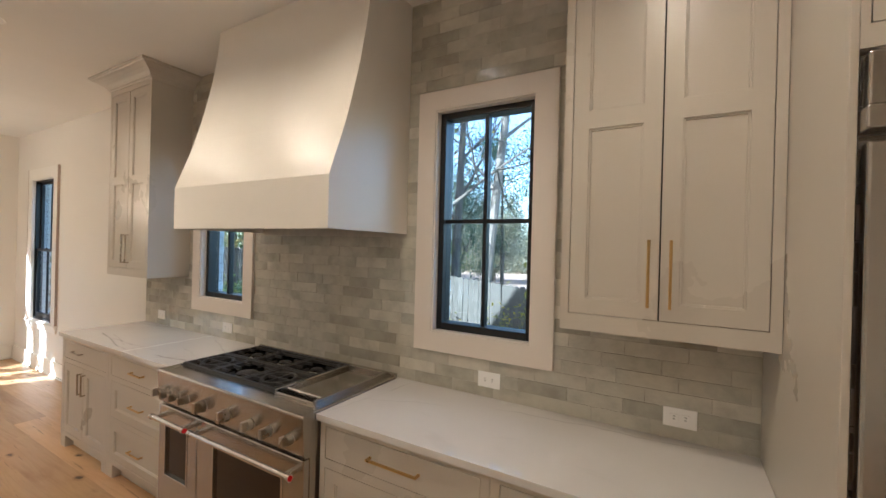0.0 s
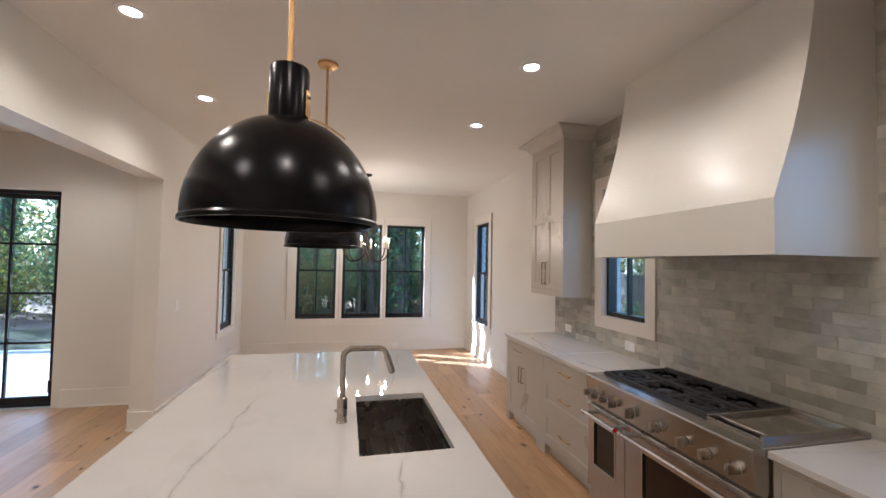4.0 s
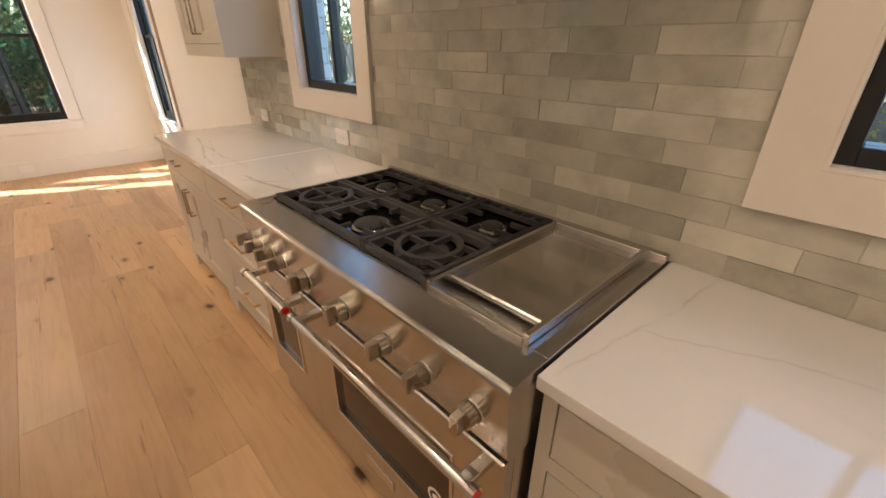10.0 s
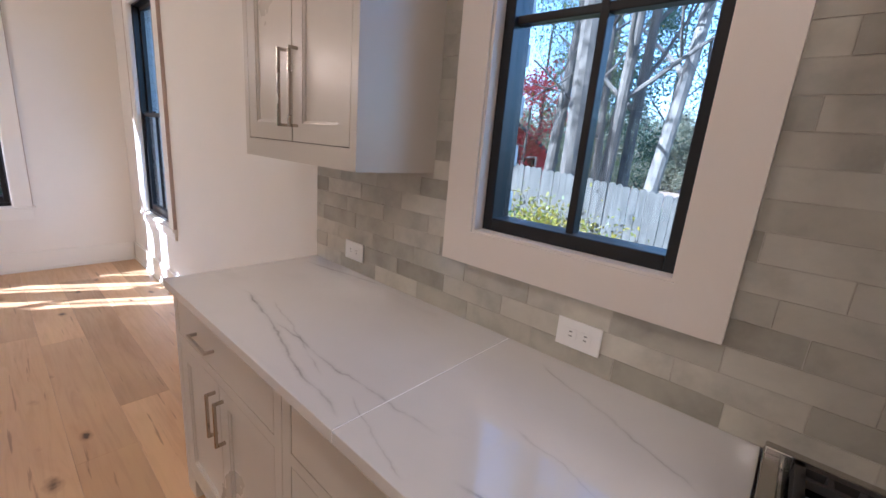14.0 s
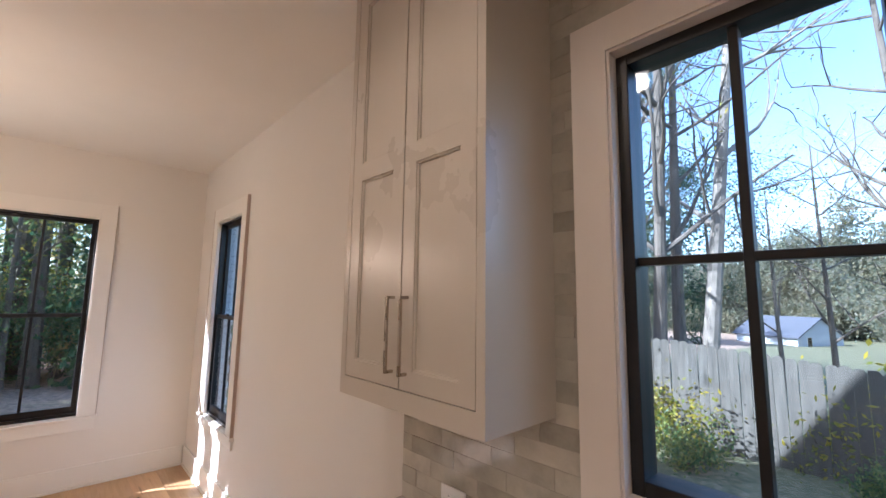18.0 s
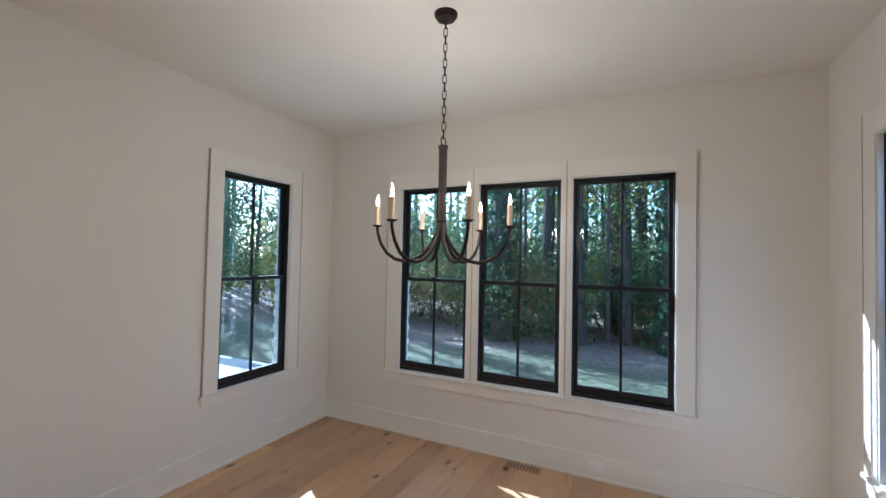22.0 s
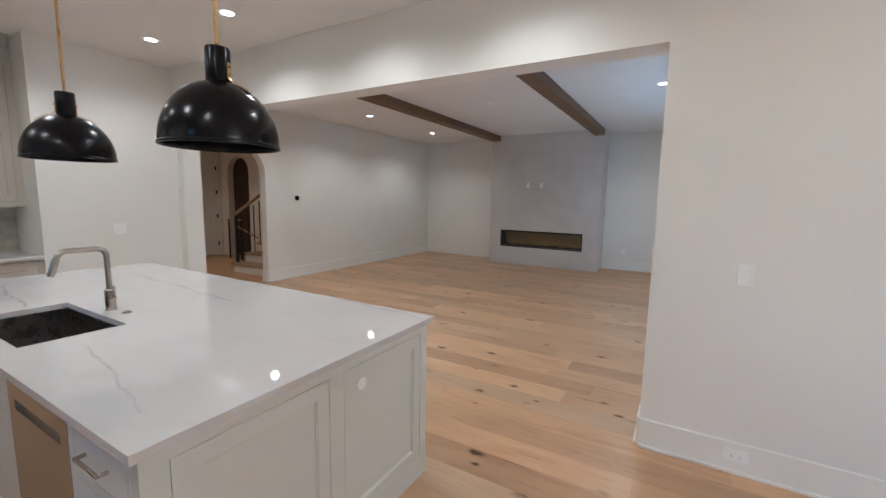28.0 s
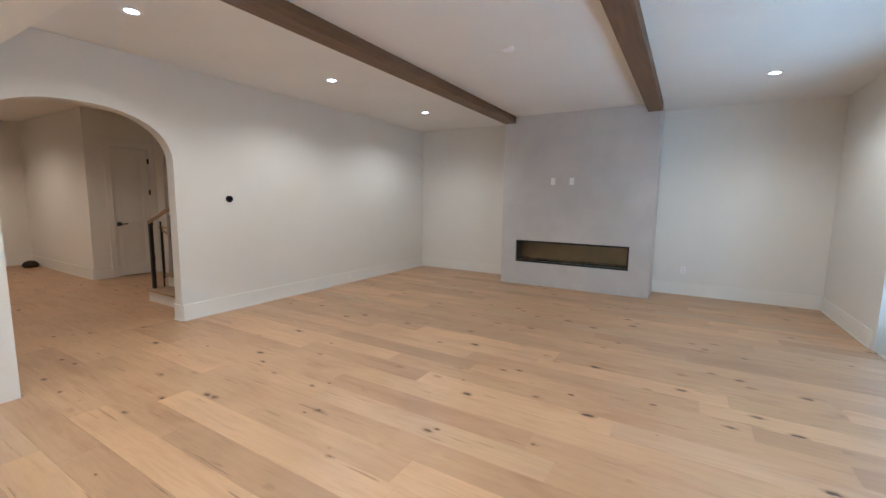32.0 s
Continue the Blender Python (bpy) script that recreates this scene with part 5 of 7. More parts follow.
c = cabinet("base_cabinet", "w", NICHE_Y + 0.002, -0.345, NB, -1.125, zb, zt, [
    ("drawer", NICHE_Y + 0.04, -0.375, 0.715, 0.852, None, [(-0.62, 0.785, 0.16, False)]),
    ("drawer", NICHE_Y + 0.04, -0.375, 0.425, 0.680, two(0.425, 0.680), [(-0.62, 0.555, 0.16, False)]),
    ("drawer", NICHE_Y + 0.04, -0.375, 0.125, 0.392, two(0.125, 0.392), [(-0.62, 0.262, 0.16, False)])],
    "greige base cabinet with drawers in the bar niche", cabinet_paint, nickel)
plinth(c, "w", NICHE_Y + 0.002, -0.345, -1.125, cabinet_paint)
c = cabinet("base_cabinet", "w", 0.285, 1.16, NB, -1.125, zb, zt, [
    ("door", 0.32, 0.72, 0.125, 0.852, two(0.125, 0.852), [(0.69, 0.70, 0.16, True)]),
    ("door", 0.72, 1.12, 0.125, 0.852, two(0.125, 0.852), [(0.75, 0.70, 0.16, True)])],
    "greige base cabinet with two doors in the bar niche", cabinet_paint, nickel)
plinth(c, "w", 0.285, 1.16, -1.125, cabinet_paint)
app = thing("microwave_drawer", (1.42, -0.03, 0.10), "stainless microwave drawer with a black glass front", "microwave")
part("body", B(1.13, NICHE_X - 0.002, -0.343, 0.283, 0.10, zt, bevel=0.002), steel, app)
part("black_front", B(1.112, 1.1295, -0.325, 0.265, 0.70, 0.845, bevel=0.003), dark_glass, app, "black glass control front")
part("door", B(1.108, 1.1295, -0.335, 0.275, 0.43, 0.685, bevel=0.004), steel, app)
part("handle", tube(bmesh.new(), [(1.08, -0.30, 0.655), (1.08, 0.24, 0.655)], 0.010, 12), chrome, app, smooth=True)
part("lower_panel", B(1.112, 1.1295, -0.335, 0.275, 0.11, 0.42, bevel=0.003), steel, app)
slab("worktop", 1.090, NICHE_X - 0.012, NICHE_Y + 0.001, 1.20, "white quartz worktop in the bar niche")
c = cabinet("wall_cabinet", "w", NICHE_Y + 0.025, 1.20, NB, -1.452, 1.398, 2.935, [
    ("door", NICHE_Y + 0.055, -0.17, 1.45, 2.895, ((1.51, 2.12), (2.18, 2.835)), [(-0.205, 1.60, 0.22, True)]),
    ("door", -0.17, 0.52, 1.45, 2.895, ((1.51, 2.12), (2.18, 2.835)), [(-0.135, 1.60, 0.22, True)]),
    ("door", 0.52, 1.17, 1.45, 2.895, ((1.51, 2.12), (2.18, 2.835)), [(0.555, 1.60, 0.22, True)])],
    "greige wall cabinets filling the bar niche", cabinet_paint, nickel)
crown(c, "w", NICHE_Y + 0.025, 1.20, NB, -1.452, 2.935, CEIL - 0.001, cabinet_paint, side0=False, side1=False)
part("side_filler", B(1.452, NICHE_X - 0.002, NICHE_Y + 0.0005, NICHE_Y + 0.0245, 1.398, CEIL - 0.001), cabinet_paint, c)

# ---------------------------------------------------------------- island
IX0, IX1, IY0, IY1 = -3.243, -0.112, -1.226, 0.217
ISL = zt
root = thing("island_end_panel", (-3.21, -0.51, 0.0), "pale greige framed end panel of the island", "cabinet")
wx = 3.212                                                  # minus the west face's x
bm = bmesh.new()
for a, b, z0, z1 in ((-1.203, -1.143, 0.0, ISL), (-0.560, -0.480, 0.115, ISL), (0.112, 0.187, 0.0, ISL), (-1.143, -0.560, 0.835, ISL), (-0.480, 0.112, 0.835, ISL), (-1.143, 0.112, 0.0, 0.115)):
    fbox(bm, "w", a, b, wx - 0.022, wx, z0, z1, bevel=0.0)
part("frame", bm, island_paint, root)
part("field", front_panel("w", -1.140, -0.563, wx - 0.0008, 0.118, 0.832, ((0.180, 0.770),)), island_paint, root)
part("field", front_panel("w", -0.477, 0.109, wx - 0.0008, 0.118, 0.832, ((0.180, 0.770),)), island_paint, root)
# near-black filler, painted shade in the hollow behind the end panel
part("dark_gap", B(-3.189, -3.162, -1.20, 0.150, 0.01, ISL - 0.001), shadow_gap, root)
part("corner_post", B(-3.1895, -3.1605, 0.151, 0.1865, 0.0, ISL - 0.001), island_paint, root)
part("blank_cover", turned(bmesh.new(), [(0, -wx + 0.004), (0.028, -wx + 0.004), (0.031, -wx + 0.0075), (0.031, -wx + 0.012)], (0, -0.68, 0.735), 24, "x"), white_plastic, root, "round white blank cover")
root = thing("island_back_panel", (-1.7, -1.24, 0.0), "pale greige panelled seating side of the island", "cabinet")
bm = bmesh.new()
box(bm, -3.159, -0.17, -1.196, -1.160, 0.0, ISL)
for k in range(5):
    x0 = -3.18 + k * 0.735
    box(bm, x0, x0 + 0.07, -1.208, -1.1965, 0.0, ISL, bevel=0.001)
part("panelling", bm, island_paint, root)
NF = 0.187
def icab(name, u0, u1, fronts, label, sunk=None):
    c = cabinet(name, "n", u0, u1, -0.60, NF, zb, ISL, fronts, label, island_paint, nickel, sunk=sunk)
    plinth(c, "n", u0, u1, NF, island_paint, foot=0.05)
    return c


icab("base_cabinet", -3.160, -2.750, [("drawer", -3.130, -2.785, 0.700, 0.850, None, [(-2.955, 0.775, 0.16, False)]), ("door", -3.130, -2.785, 0.125, 0.665, two(0.125, 0.665), [(-2.815, 0.50, 0.20, True)])], "pale greige island cabinet with a drawer over a door")
icab("sink_cabinet", -2.162, -1.165, [("drawer", -2.130, -1.200, 0.690, 0.850, None, []), ("door", -2.130, -1.662, 0.125, 0.655, two(0.125, 0.655), [(-1.690, 0.52, 0.20, True)]), ("door", -1.662, -1.200, 0.125, 0.655, two(0.125, 0.655), [(-1.634, 0.52, 0.20, True)])], "pale greige sink cabinet with two doors in the island", sunk=0.655)
icab("base_cabinet", -1.163, -0.700, [("door", -1.135, -0.730, 0.125, 0.850, two(0.125, 0.850), [(-0.93, 0.775, 0.16, False)])], "pale greige pull-out cabinet in the island")
icab("base_cabinet", -0.698, -0.170, [("drawer", -0.665, -0.225, 0.640, 0.850, None, [(-0.445, 0.775, 0.16, False)]), ("drawer", -0.665, -0.225, 0.385, 0.605, two(0.385, 0.605), [(-0.445, 0.51, 0.16, False)]), ("drawer", -0.665, -0.225, 0.125, 0.350, two(0.125, 0.350), [(-0.445, 0.25, 0.16, False)])], "pale greige three-drawer cabinet at the island's end")
root = thing("island_side_panel", (-0.15, -0.5, 0.0), "pale greige plain end panel of the island", "cabinet")
part("panel", B(-0.1685, -0.135, -1.205, 0.187, 0.0, ISL, bevel=0.002), island_paint, root)
dw = thing("dishwasher", (-2.47, -0.2, 0.0), "built-in stainless dishwasher with a recessed pull", "dishwasher")
part("body", B(-2.747, -2.165, -0.58, 0.162, 0.10, ISL - 0.002), sink_steel, dw)
bm = bmesh.new()
for a, b, z0, z1 in ((-2.744, -2.169, 0.105, 0.735), (-2.744, -2.169, 0.775, 0.878), (-2.744, -2.68, 0.735, 0.775), (-2.237, -2.169, 0.735, 0.775)):
    box(bm, a, b, 0.1625, 0.187, z0, z1)
bmesh.ops.remove_doubles(bm, verts=bm.verts[:], dist=1e-5)
part("door", bm, steel, dw)
part("recessed_pull", B(-2.68, -2.237, 0.1625, 0.168, 0.735, 0.775), chrome, dw)
part("kick_plate", B(-2.745, -2.167, 0.09, 0.13, 0.0, 0.10), black_frame, dw)

SX0, SX1, SY0, SY1 = -2.047, -1.311, -0.268, 0.121
bm = bmesh.new()
z0, z1 = COUNTER - 0.030, COUNTER
box(bm, IX0, SX0, IY0, IY1, z0, z1)
box(bm, SX1, IX1, IY0, IY1, z0, z1)
box(bm, SX0, SX1, IY0, SY0, z0, z1)
box(bm, SX0, SX1, SY1, IY1, z0, z1)
bmesh.ops.remove_doubles(bm, verts=bm.verts[:], dist=1e-5)
solid("island_worktop", bm, quartz, "large white quartz island worktop with long grey veins", "worktop", kind="")
sink = thing("sink", ((SX0 + SX1) / 2, (SY0 + SY1) / 2, 0.67), "undermount stainless steel single-bowl sink", "sink")
for lim in ((SX0 - 0.012, SX0 - 0.004, SY0 - 0.012, SY1 + 0.012), (SX1 + 0.004, SX1 + 0.012, SY0 - 0.012, SY1 + 0.012), (SX0 - 0.004, SX1 + 0.004, SY0 - 0.012, SY0 - 0.004), (SX0 - 0.004, SX1 + 0.004, SY1 + 0.004, SY1 + 0.012)):
    part("bowl_side", B(*lim, 0.67, z0 - 0.0005), sink_steel, sink)
part("bowl_bottom", B(SX0 - 0.004, SX1 + 0.004, SY0 - 0.004, SY1 + 0.004, 0.664, 0.670), sink_steel, sink)
part("drain", turned(bmesh.new(), [(0, 0.6725), (0.03, 0.6725), (0.045, 0.6745), (0.048, 0.6705)], ((SX0 + SX1) / 2, SY0 + 0.1, 0), 24), chrome, sink, smooth=True)

fx, fy = -1.684, -0.340
fau = thing("faucet", (fx, fy, COUNTER), "brushed steel bridge-shaped kitchen faucet with a side lever", "faucet")
part("base", turned(bmesh.new(), [(0, COUNTER), (0.027, COUNTER), (0.027, COUNTER + 0.006), (0.024, COUNTER + 0.010), (0.024, COUNTER + 0.11), (0.018, COUNTER + 0.118), (0.0, COUNTER + 0.118)], (fx, fy, 0), 24), nickel, fau, smooth=True)
rise, rad = COUNTER + 0.344, 0.045
pts = [(fx, fy, COUNTER + 0.10), (fx, fy, rise - rad)]
pts += [(fx, fy + rad - rad * math.cos(a), rise - rad + rad * math.sin(a)) for a in (math.pi / 2 * k / 8 for k in range(1, 9))]
pts += [(fx, fy + 0.163 + rad * math.sin(a), rise - rad + rad * math.cos(a)) for a in (1.22 * k / 8 for k in range(0, 9))]
pts += [(fx, fy + 0.212, rise - 0.044)]
part("spout", tube(bmesh.new(), pts, 0.0135, 16), nickel, fau, smooth=True)
part("spray_head", tube(bmesh.new(), [(fx, fy + 0.210, rise - 0.040), (fx, fy + 0.233, rise - 0.112), (fx, fy + 0.236, rise - 0.122)], [0.0165, 0.0165, 0.014], 16), nickel, fau, smooth=True)
part("lever", tube(bmesh.new(), [(fx - 0.02, fy, COUNTER + 0.075), (fx - 0.05, fy, COUNTER + 0.075), (fx - 0.056, fy, COUNTER + 0.082), (fx - 0.060, fy, COUNTER + 0.145)], [0.013, 0.013, 0.009, 0.006], 12), nickel, fau, smooth=True)
but = thing("air_switch", (-1.83, -0.355, COUNTER), "small brushed steel air switch button on the worktop", "button")
part("button", turned(bmesh.new(), [(0, COUNTER), (0.024, COUNTER), (0.024, COUNTER + 0.004), (0.017, COUNTER + 0.005), (0.016, COUNTER + 0.009), (0, COUNTER + 0.009)], (-1.83, -0.355, 0), 20), nickel, but, smooth=True)

# ---------------------------------------------------------------- pendants, chandelier, recessed lamps
def pendant():
    """Black enamel dome on a brass rod; its canopy sits at z = 0 and the rest hangs below."""
    p = thing("pendant_lamp", (0, 0, 0), "large black enamel dome pendant on a brass rod", "pendant lamp", "island pendants")
    rim, r = 1.772 - CEIL, 0.245
    dome = [(r + 0.004, rim), (r + 0.004, rim + 0.010), (r - 0.001, rim + 0.016)]
    dome += [(r * math.cos(a) if a < 1.36 else 0.052, rim + 0.016 + 0.275 * math.sin(a)) for a in (1.36 * k / 18 for k in range(1, 19))]
    inner = [(max(0.02, a - 0.004), b - 0.004) for a, b in dome[3:]][::-1] + [(r - 0.006, rim + 0.012), (r - 0.001, rim)]
    part("shade", turned(bmesh.new(), dome + [(0.045, rim + 0.285)] + inner[1:] + [(r + 0.004, rim)], steps=64), black_enamel, p, smooth=True)
    neck = [(0.045, rim + 0.270), (0.052, rim + 0.278), (0.052, rim + 0.425), (0.049, rim + 0.432), (0.0, rim + 0.432)]
    part("neck", turned(bmesh.new(), neck, steps=32), black_enamel, p, smooth=True)
    for s in (-1, 1):
        bm, rows = bmesh.new(), []
        line = [((r + 0.004) * math.cos(0.9 + 0.068 * k) * s, rim + 0.019 + 0.278 * math.sin(0.9 + 0.068 * k)) for k in range(7)] + [(s * 0.0525, rim + 0.300), (s * 0.0525, rim + 0.365)]
        for x, z in line:
            out = 0.0035 * s
            rows.append([bm.verts.new(c) for c in ((x, -0.011, z), (x + out, -0.011, z + 0.002), (x + out, 0.011, z + 0.002), (x, 0.011, z))])
        for a, b in zip(rows, rows[1:]):
            for i in range(4):
                bm.faces.new((a[i], b[i], b[(i + 1) % 4], a[(i + 1) % 4]))
        bm.faces.new(rows[0]), bm.faces.new(rows[-1][::-1])
        bmesh.ops.recalc_face_normals(bm, faces=bm.faces)
        part("strap", bm, brass, p, "brass strap")
        part("strap_screw", turned(bmesh.new(), [(0, s * 0.0595), (0.005, s * 0.0595), (0.005, s * 0.056)], (0, 0, rim + 0.350), 12, "x"), black_frame, p)
    part("rod", tube(bmesh.new(), [(0, 0, rim + 0.430), (0, 0, -0.02)], 0.0085, 14), brass, p, smooth=True)
    part("canopy", turned(bmesh.new(), [(0, -0.028), (0.020, -0.028), (0.022, -0.022), (0.066, -0.018), (0.070, -0.012), (0.070, 0.0)], steps=36), brass, p, smooth=True)
    return p


first = pendant()
first.matrix_basis = pose(-0.825, -0.502, CEIL, 0, 0, 72)
copy_thing(first, pose(-2.540, -0.497, CEIL, 0, 0, 20))

CHX, CHY = -6.04, -0.043
ch = thing("chandelier", (CHX, CHY, CEIL), "dark bronze chandelier with six lit candle bulbs", "chandelier")
part("canopy", turned(bmesh.new(), [(0, 3.002), (0.012, 3.002), (0.050, 3.012), (0.062, 3.030), (0.064, CEIL)], (CHX, CHY, 0), 32), iron_brown, ch, smooth=True)
link = bmesh.new()
loop = [(0.010 * math.cos(a), 0, (0.016 if math.sin(a) > 0 else -0.016) + 0.010 * math.sin(a)) for a in (2 * math.pi * k / 18 for k in range(19))]
tube(link, loop, 0.0026, 6)
link_mesh = finish("link", link, iron_brown, True)
z, k = 2.985, 0
while z > 2.371:
    shared("link", link_mesh, ch, Matrix.Translation((0, 0, z - CEIL)) @ pose(0, 0, 0, 0, 0, 90 * (k % 2) + 12))
    z, k = z - 0.043, k + 1
hoop = [(CHX + 0.026 * math.cos(a), CHY, 2.343 + 0.026 * math.sin(a)) for a in (2 * math.pi * k / 24 for k in range(25))]
part("ring", tube(bmesh.new(), hoop, 0.004, 8), iron_brown, ch, smooth=True)
part("column", turned(bmesh.new(), [(0, 2.321), (0.026, 2.321), (0.029, 2.314), (0.023, 2.304), (0.0225, 2.076), (0.026, 2.066), (0.0225, 2.056), (0.0225, 1.926), (0.028, 1.921), (0.028, 1.911), (0.022, 1.906), (0.018, 1.856), (0, 1.851)], (CHX, CHY, 0), 20), iron_brown, ch, smooth=True)
candle = bpy.data.lights.new("candle_light", "POINT")
candle.energy, candle.color, candle.shadow_soft_size = 1.35, (1.0, 0.70, 0.44), 0.02
for k in range(6):
    a = radians(60 * k + 45.5)
    dx, dy = math.cos(a), math.sin(a)
    curve = [(0.012, 1.899), (0.020, 1.859), (0.045, 1.814), (0.085, 1.774), (0.135, 1.747), (0.190, 1.737), (0.245, 1.746), (0.293, 1.772), (0.327, 1.812), (0.345, 1.856), (0.348, 1.881)]
    curve = [(r_ * 1.0345, h_ if h_ > 1.880 else 1.881 - (1.881 - h_) * 1.3) for r_, h_ in curve]
    pts = []
    for (r0, h0), (r1, h1) in zip(curve, curve[1:]):
        pts += [(CHX + (r0 + (r1 - r0) * f) * dx, CHY + (r0 + (r1 - r0) * f) * dy, h0 + (h1 - h0) * f) for f in (0, 0.5)]
    pts.append((CHX + 0.36 * dx, CHY + 0.36 * dy, 1.881))
    radii = [0.0135 - 0.0060 * i / (len(pts) - 1) for i in range(len(pts))]
    arm = part("arm", tube(bmesh.new(), pts, radii, 8), iron_brown, ch, smooth=True)
    c0 = (CHX + 0.36 * dx, CHY + 0.36 * dy, 0)
    part("candle_cup", turned(bmesh.new(), [(0, 1.877), (0.010, 1.879), (0.026, 1.887), (0.028, 1.891), (0.012, 1.892), (0, 1.892)], c0, 20), iron_brown, arm, smooth=True)
    part("candle_sleeve", turned(bmesh.new(), [(0.0145, 1.892), (0.0145, 1.996), (0.011, 2.000), (0, 2.000)], c0, 16), ivory, arm, smooth=True)
    glow = new("candle_light", candle)
    glow.location = (c0[0], c0[1], 2.084)
    part("bulb", turned(bmesh.new(), [(0.005, 1.998), (0.0065, 2.006), (0.008, 2.016), (0.007, 2.028), (0.004, 2.042), (0.0015, 2.055), (0, 2.060)], c0, 14), bulb_glow, arm, smooth=True)


def downlight():
    d = thing("recessed_downlight", (0, 0, 0), "small round recessed ceiling downlight, lit", "downlight", "recessed downlights")
    part("trim_ring", turned(bmesh.new(), [(0.052, -0.0035), (0.080, -0.0045), (0.084, 0.0), (0.050, 0.0), (0.052, -0.0035)], steps=32), white_plastic, d, smooth=True)
    part("lens", turned(bmesh.new(), [(0, -0.002), (0.053, -0.002), (0.053, 0.0)], steps=28), lamp_lens, d)
    return d


kitchen_cans = [(-3.44, 0.870), (-2.21, 0.870), (-0.955, 0.870), (0.300, 0.870), (-3.44, -1.535), (-2.21, -1.535), (-1.022, -1.535), (0.221, -1.535), (0.240, -0.370)]
living_cans = [(0.779, -3.207), (0.779, -5.431), (0.781, -7.635), (-1.635, -3.250), (-4.046, -3.207), (-4.047, -5.409), (-4.045, -7.660)]
# unseen lamps, added to brighten the hall beyond the arch
hall_fill_cans = [(4.4, -2.9), (7.4, -2.9)]
first = None
lamp_data = {}
for at, (x, y) in enumerate(kitchen_cans + living_cans + hall_fill_cans):
    if first is None:
        first = downlight()
        first.matrix_basis = pose(x, y, CEIL)
    else:
        copy_thing(first, pose(x, y, CEIL + (0.005 if len(kitchen_cans) <= at < len(kitchen_cans + living_cans) else 0)))
    where = "kitchen" if at < len(kitchen_cans) else "living" if at < len(kitchen_cans + living_cans) else "hall"
    if where not in lamp_data:
        d = bpy.data.lights.new("downlight_beam", "SPOT")
        d.energy = CAN_WATTS * {"kitchen": 1.06, "living": 1.7, "hall": 2.3}[where]
        d.color, d.spot_size, d.spot_blend, d.shadow_soft_size = (1.0, 0.64, 0.34) if where == "hall" else CAN_COLOUR, radians(150), 0.7, 0.05
        lamp_data[where] = d
    lamp = new("downlight_beam", lamp_data[where])
    lamp.location = (x, y, CEIL - 0.055)

# ---------------------------------------------------------------- small fixtures on walls, floor and ceiling
def plate(name, face, u, v, z, w, h, label, kind):
    """A white cover plate with a duplex outlet, a rocker switch, two switches or two blank low-voltage plates."""
    f = swing(face)
    root = thing(name, f(u, v, z - h / 2), label, "outlet" if kind == "outlet" else "switch")
    part("cover", fbox(bmesh.new(), face, u - w / 2, u + w / 2, v + 0.0002, v + 0.006, z - h / 2, z + h / 2, bevel=0.002), white_plastic, root)
    if kind == "outlet":
        wide = w > h
        for s in (-1, 1):
            du, dz = (s * 0.020, 0) if wide else (0, s * 0.020)
            body = part("socket", fbox(bmesh.new(), face, u + du - 0.016, u + du + 0.016, v + 0.006, v + 0.0075, z + dz - 0.0145, z + dz + 0.0145, bevel=0.0006), white_plastic, root)
            for q in (-1, 1):
                a, b = (0, q * 0.006) if wide else (q * 0.006, 0)
                part("slot", fbox(bmesh.new(), face, u + du + a - (0.0042 if wide else 0.0012), u + du + a + (0.0042 if wide else 0.0012), v + 0.0072, v + 0.0078, z + dz + b - (0.0012 if wide else 0.0042), z + dz + b + (0.0012 if wide else 0.0042)), slot_dark, body)
    elif kind == "switch":
        n = max(1, round(w / 0.055) - 0) if w > 0.09 else 1
        for k in range(n):
            c = u + (k - (n - 1) / 2) * 0.046
            part("rocker", fbox(bmesh.new(), face, c - 0.0165, c + 0.0165, v + 0.006, v + 0.0105, z - 0.033, z + 0.033, bevel=0.002), white_plastic, root)
    else:
        part("inset", fbox(bmesh.new(), face, u - w * 0.3, u + w * 0.3, v + 0.006, v + 0.0075, z - h * 0.3, z + h * 0.3, bevel=0.001), white_plastic, root)
    return root


for x in (-3.654, -2.671, -0.468, 0.367):
    plate("outlet", "s", x, -TILE_Y + 0.004, 1.007, 0.120, 0.078, "white duplex outlet lying flat on the tiled splashback", "outlet")
plate("light_switch", "n", -4.712, S_WALL, 1.162, 0.078, 0.125, "white rocker light switch on the dining wall", "switch")
plate("outlet", "n", -4.756, S_WALL + 0.017, 0.108, 0.120, 0.075, "white outlet set in the baseboard", "outlet")
plate("light_switch", "w", -1.49, -E_WALL, 1.153, 0.118, 0.120, "white double rocker switch on the east wall", "switch")
plate("outlet", "w", -0.25, -NICHE_X + 0.012, 1.08, 0.120, 0.075, "white outlet on the bar niche tiles", "outlet")
plate("outlet", "n", -1.237, BREAST_Y, 1.880, 0.075, 0.120, "white blank media plate on the chimney breast", "blank")
plate("outlet", "n", -1.557, BREAST_Y, 1.880, 0.075, 0.120, "white outlet plate on the chimney breast", "outlet")
plate("outlet", "n", -3.30, LIV_S, 0.42, 0.075, 0.120, "white outlet on the wall beside the chimney breast", "outlet")
plate("outlet", "w", -6.9, -LIV_E + 0.017, 0.11, 0.120, 0.075, "white outlet set in the living room baseboard", "outlet")
plate("outlet", "s", -5.52, -N_WALL + 0.017, 0.105, 0.120, 0.075, "white outlet set in the baseboard under the long wall", "outlet")
# west wall outlet looks east
root = thing("outlet", (W_WALL, 0.618, 0.06), "white outlet set in the west baseboard", "outlet")
part("cover", B(W_WALL + 0.0172, W_WALL + 0.023, 0.558, 0.678, 0.067, 0.142, bevel=0.002), white_plastic, root)
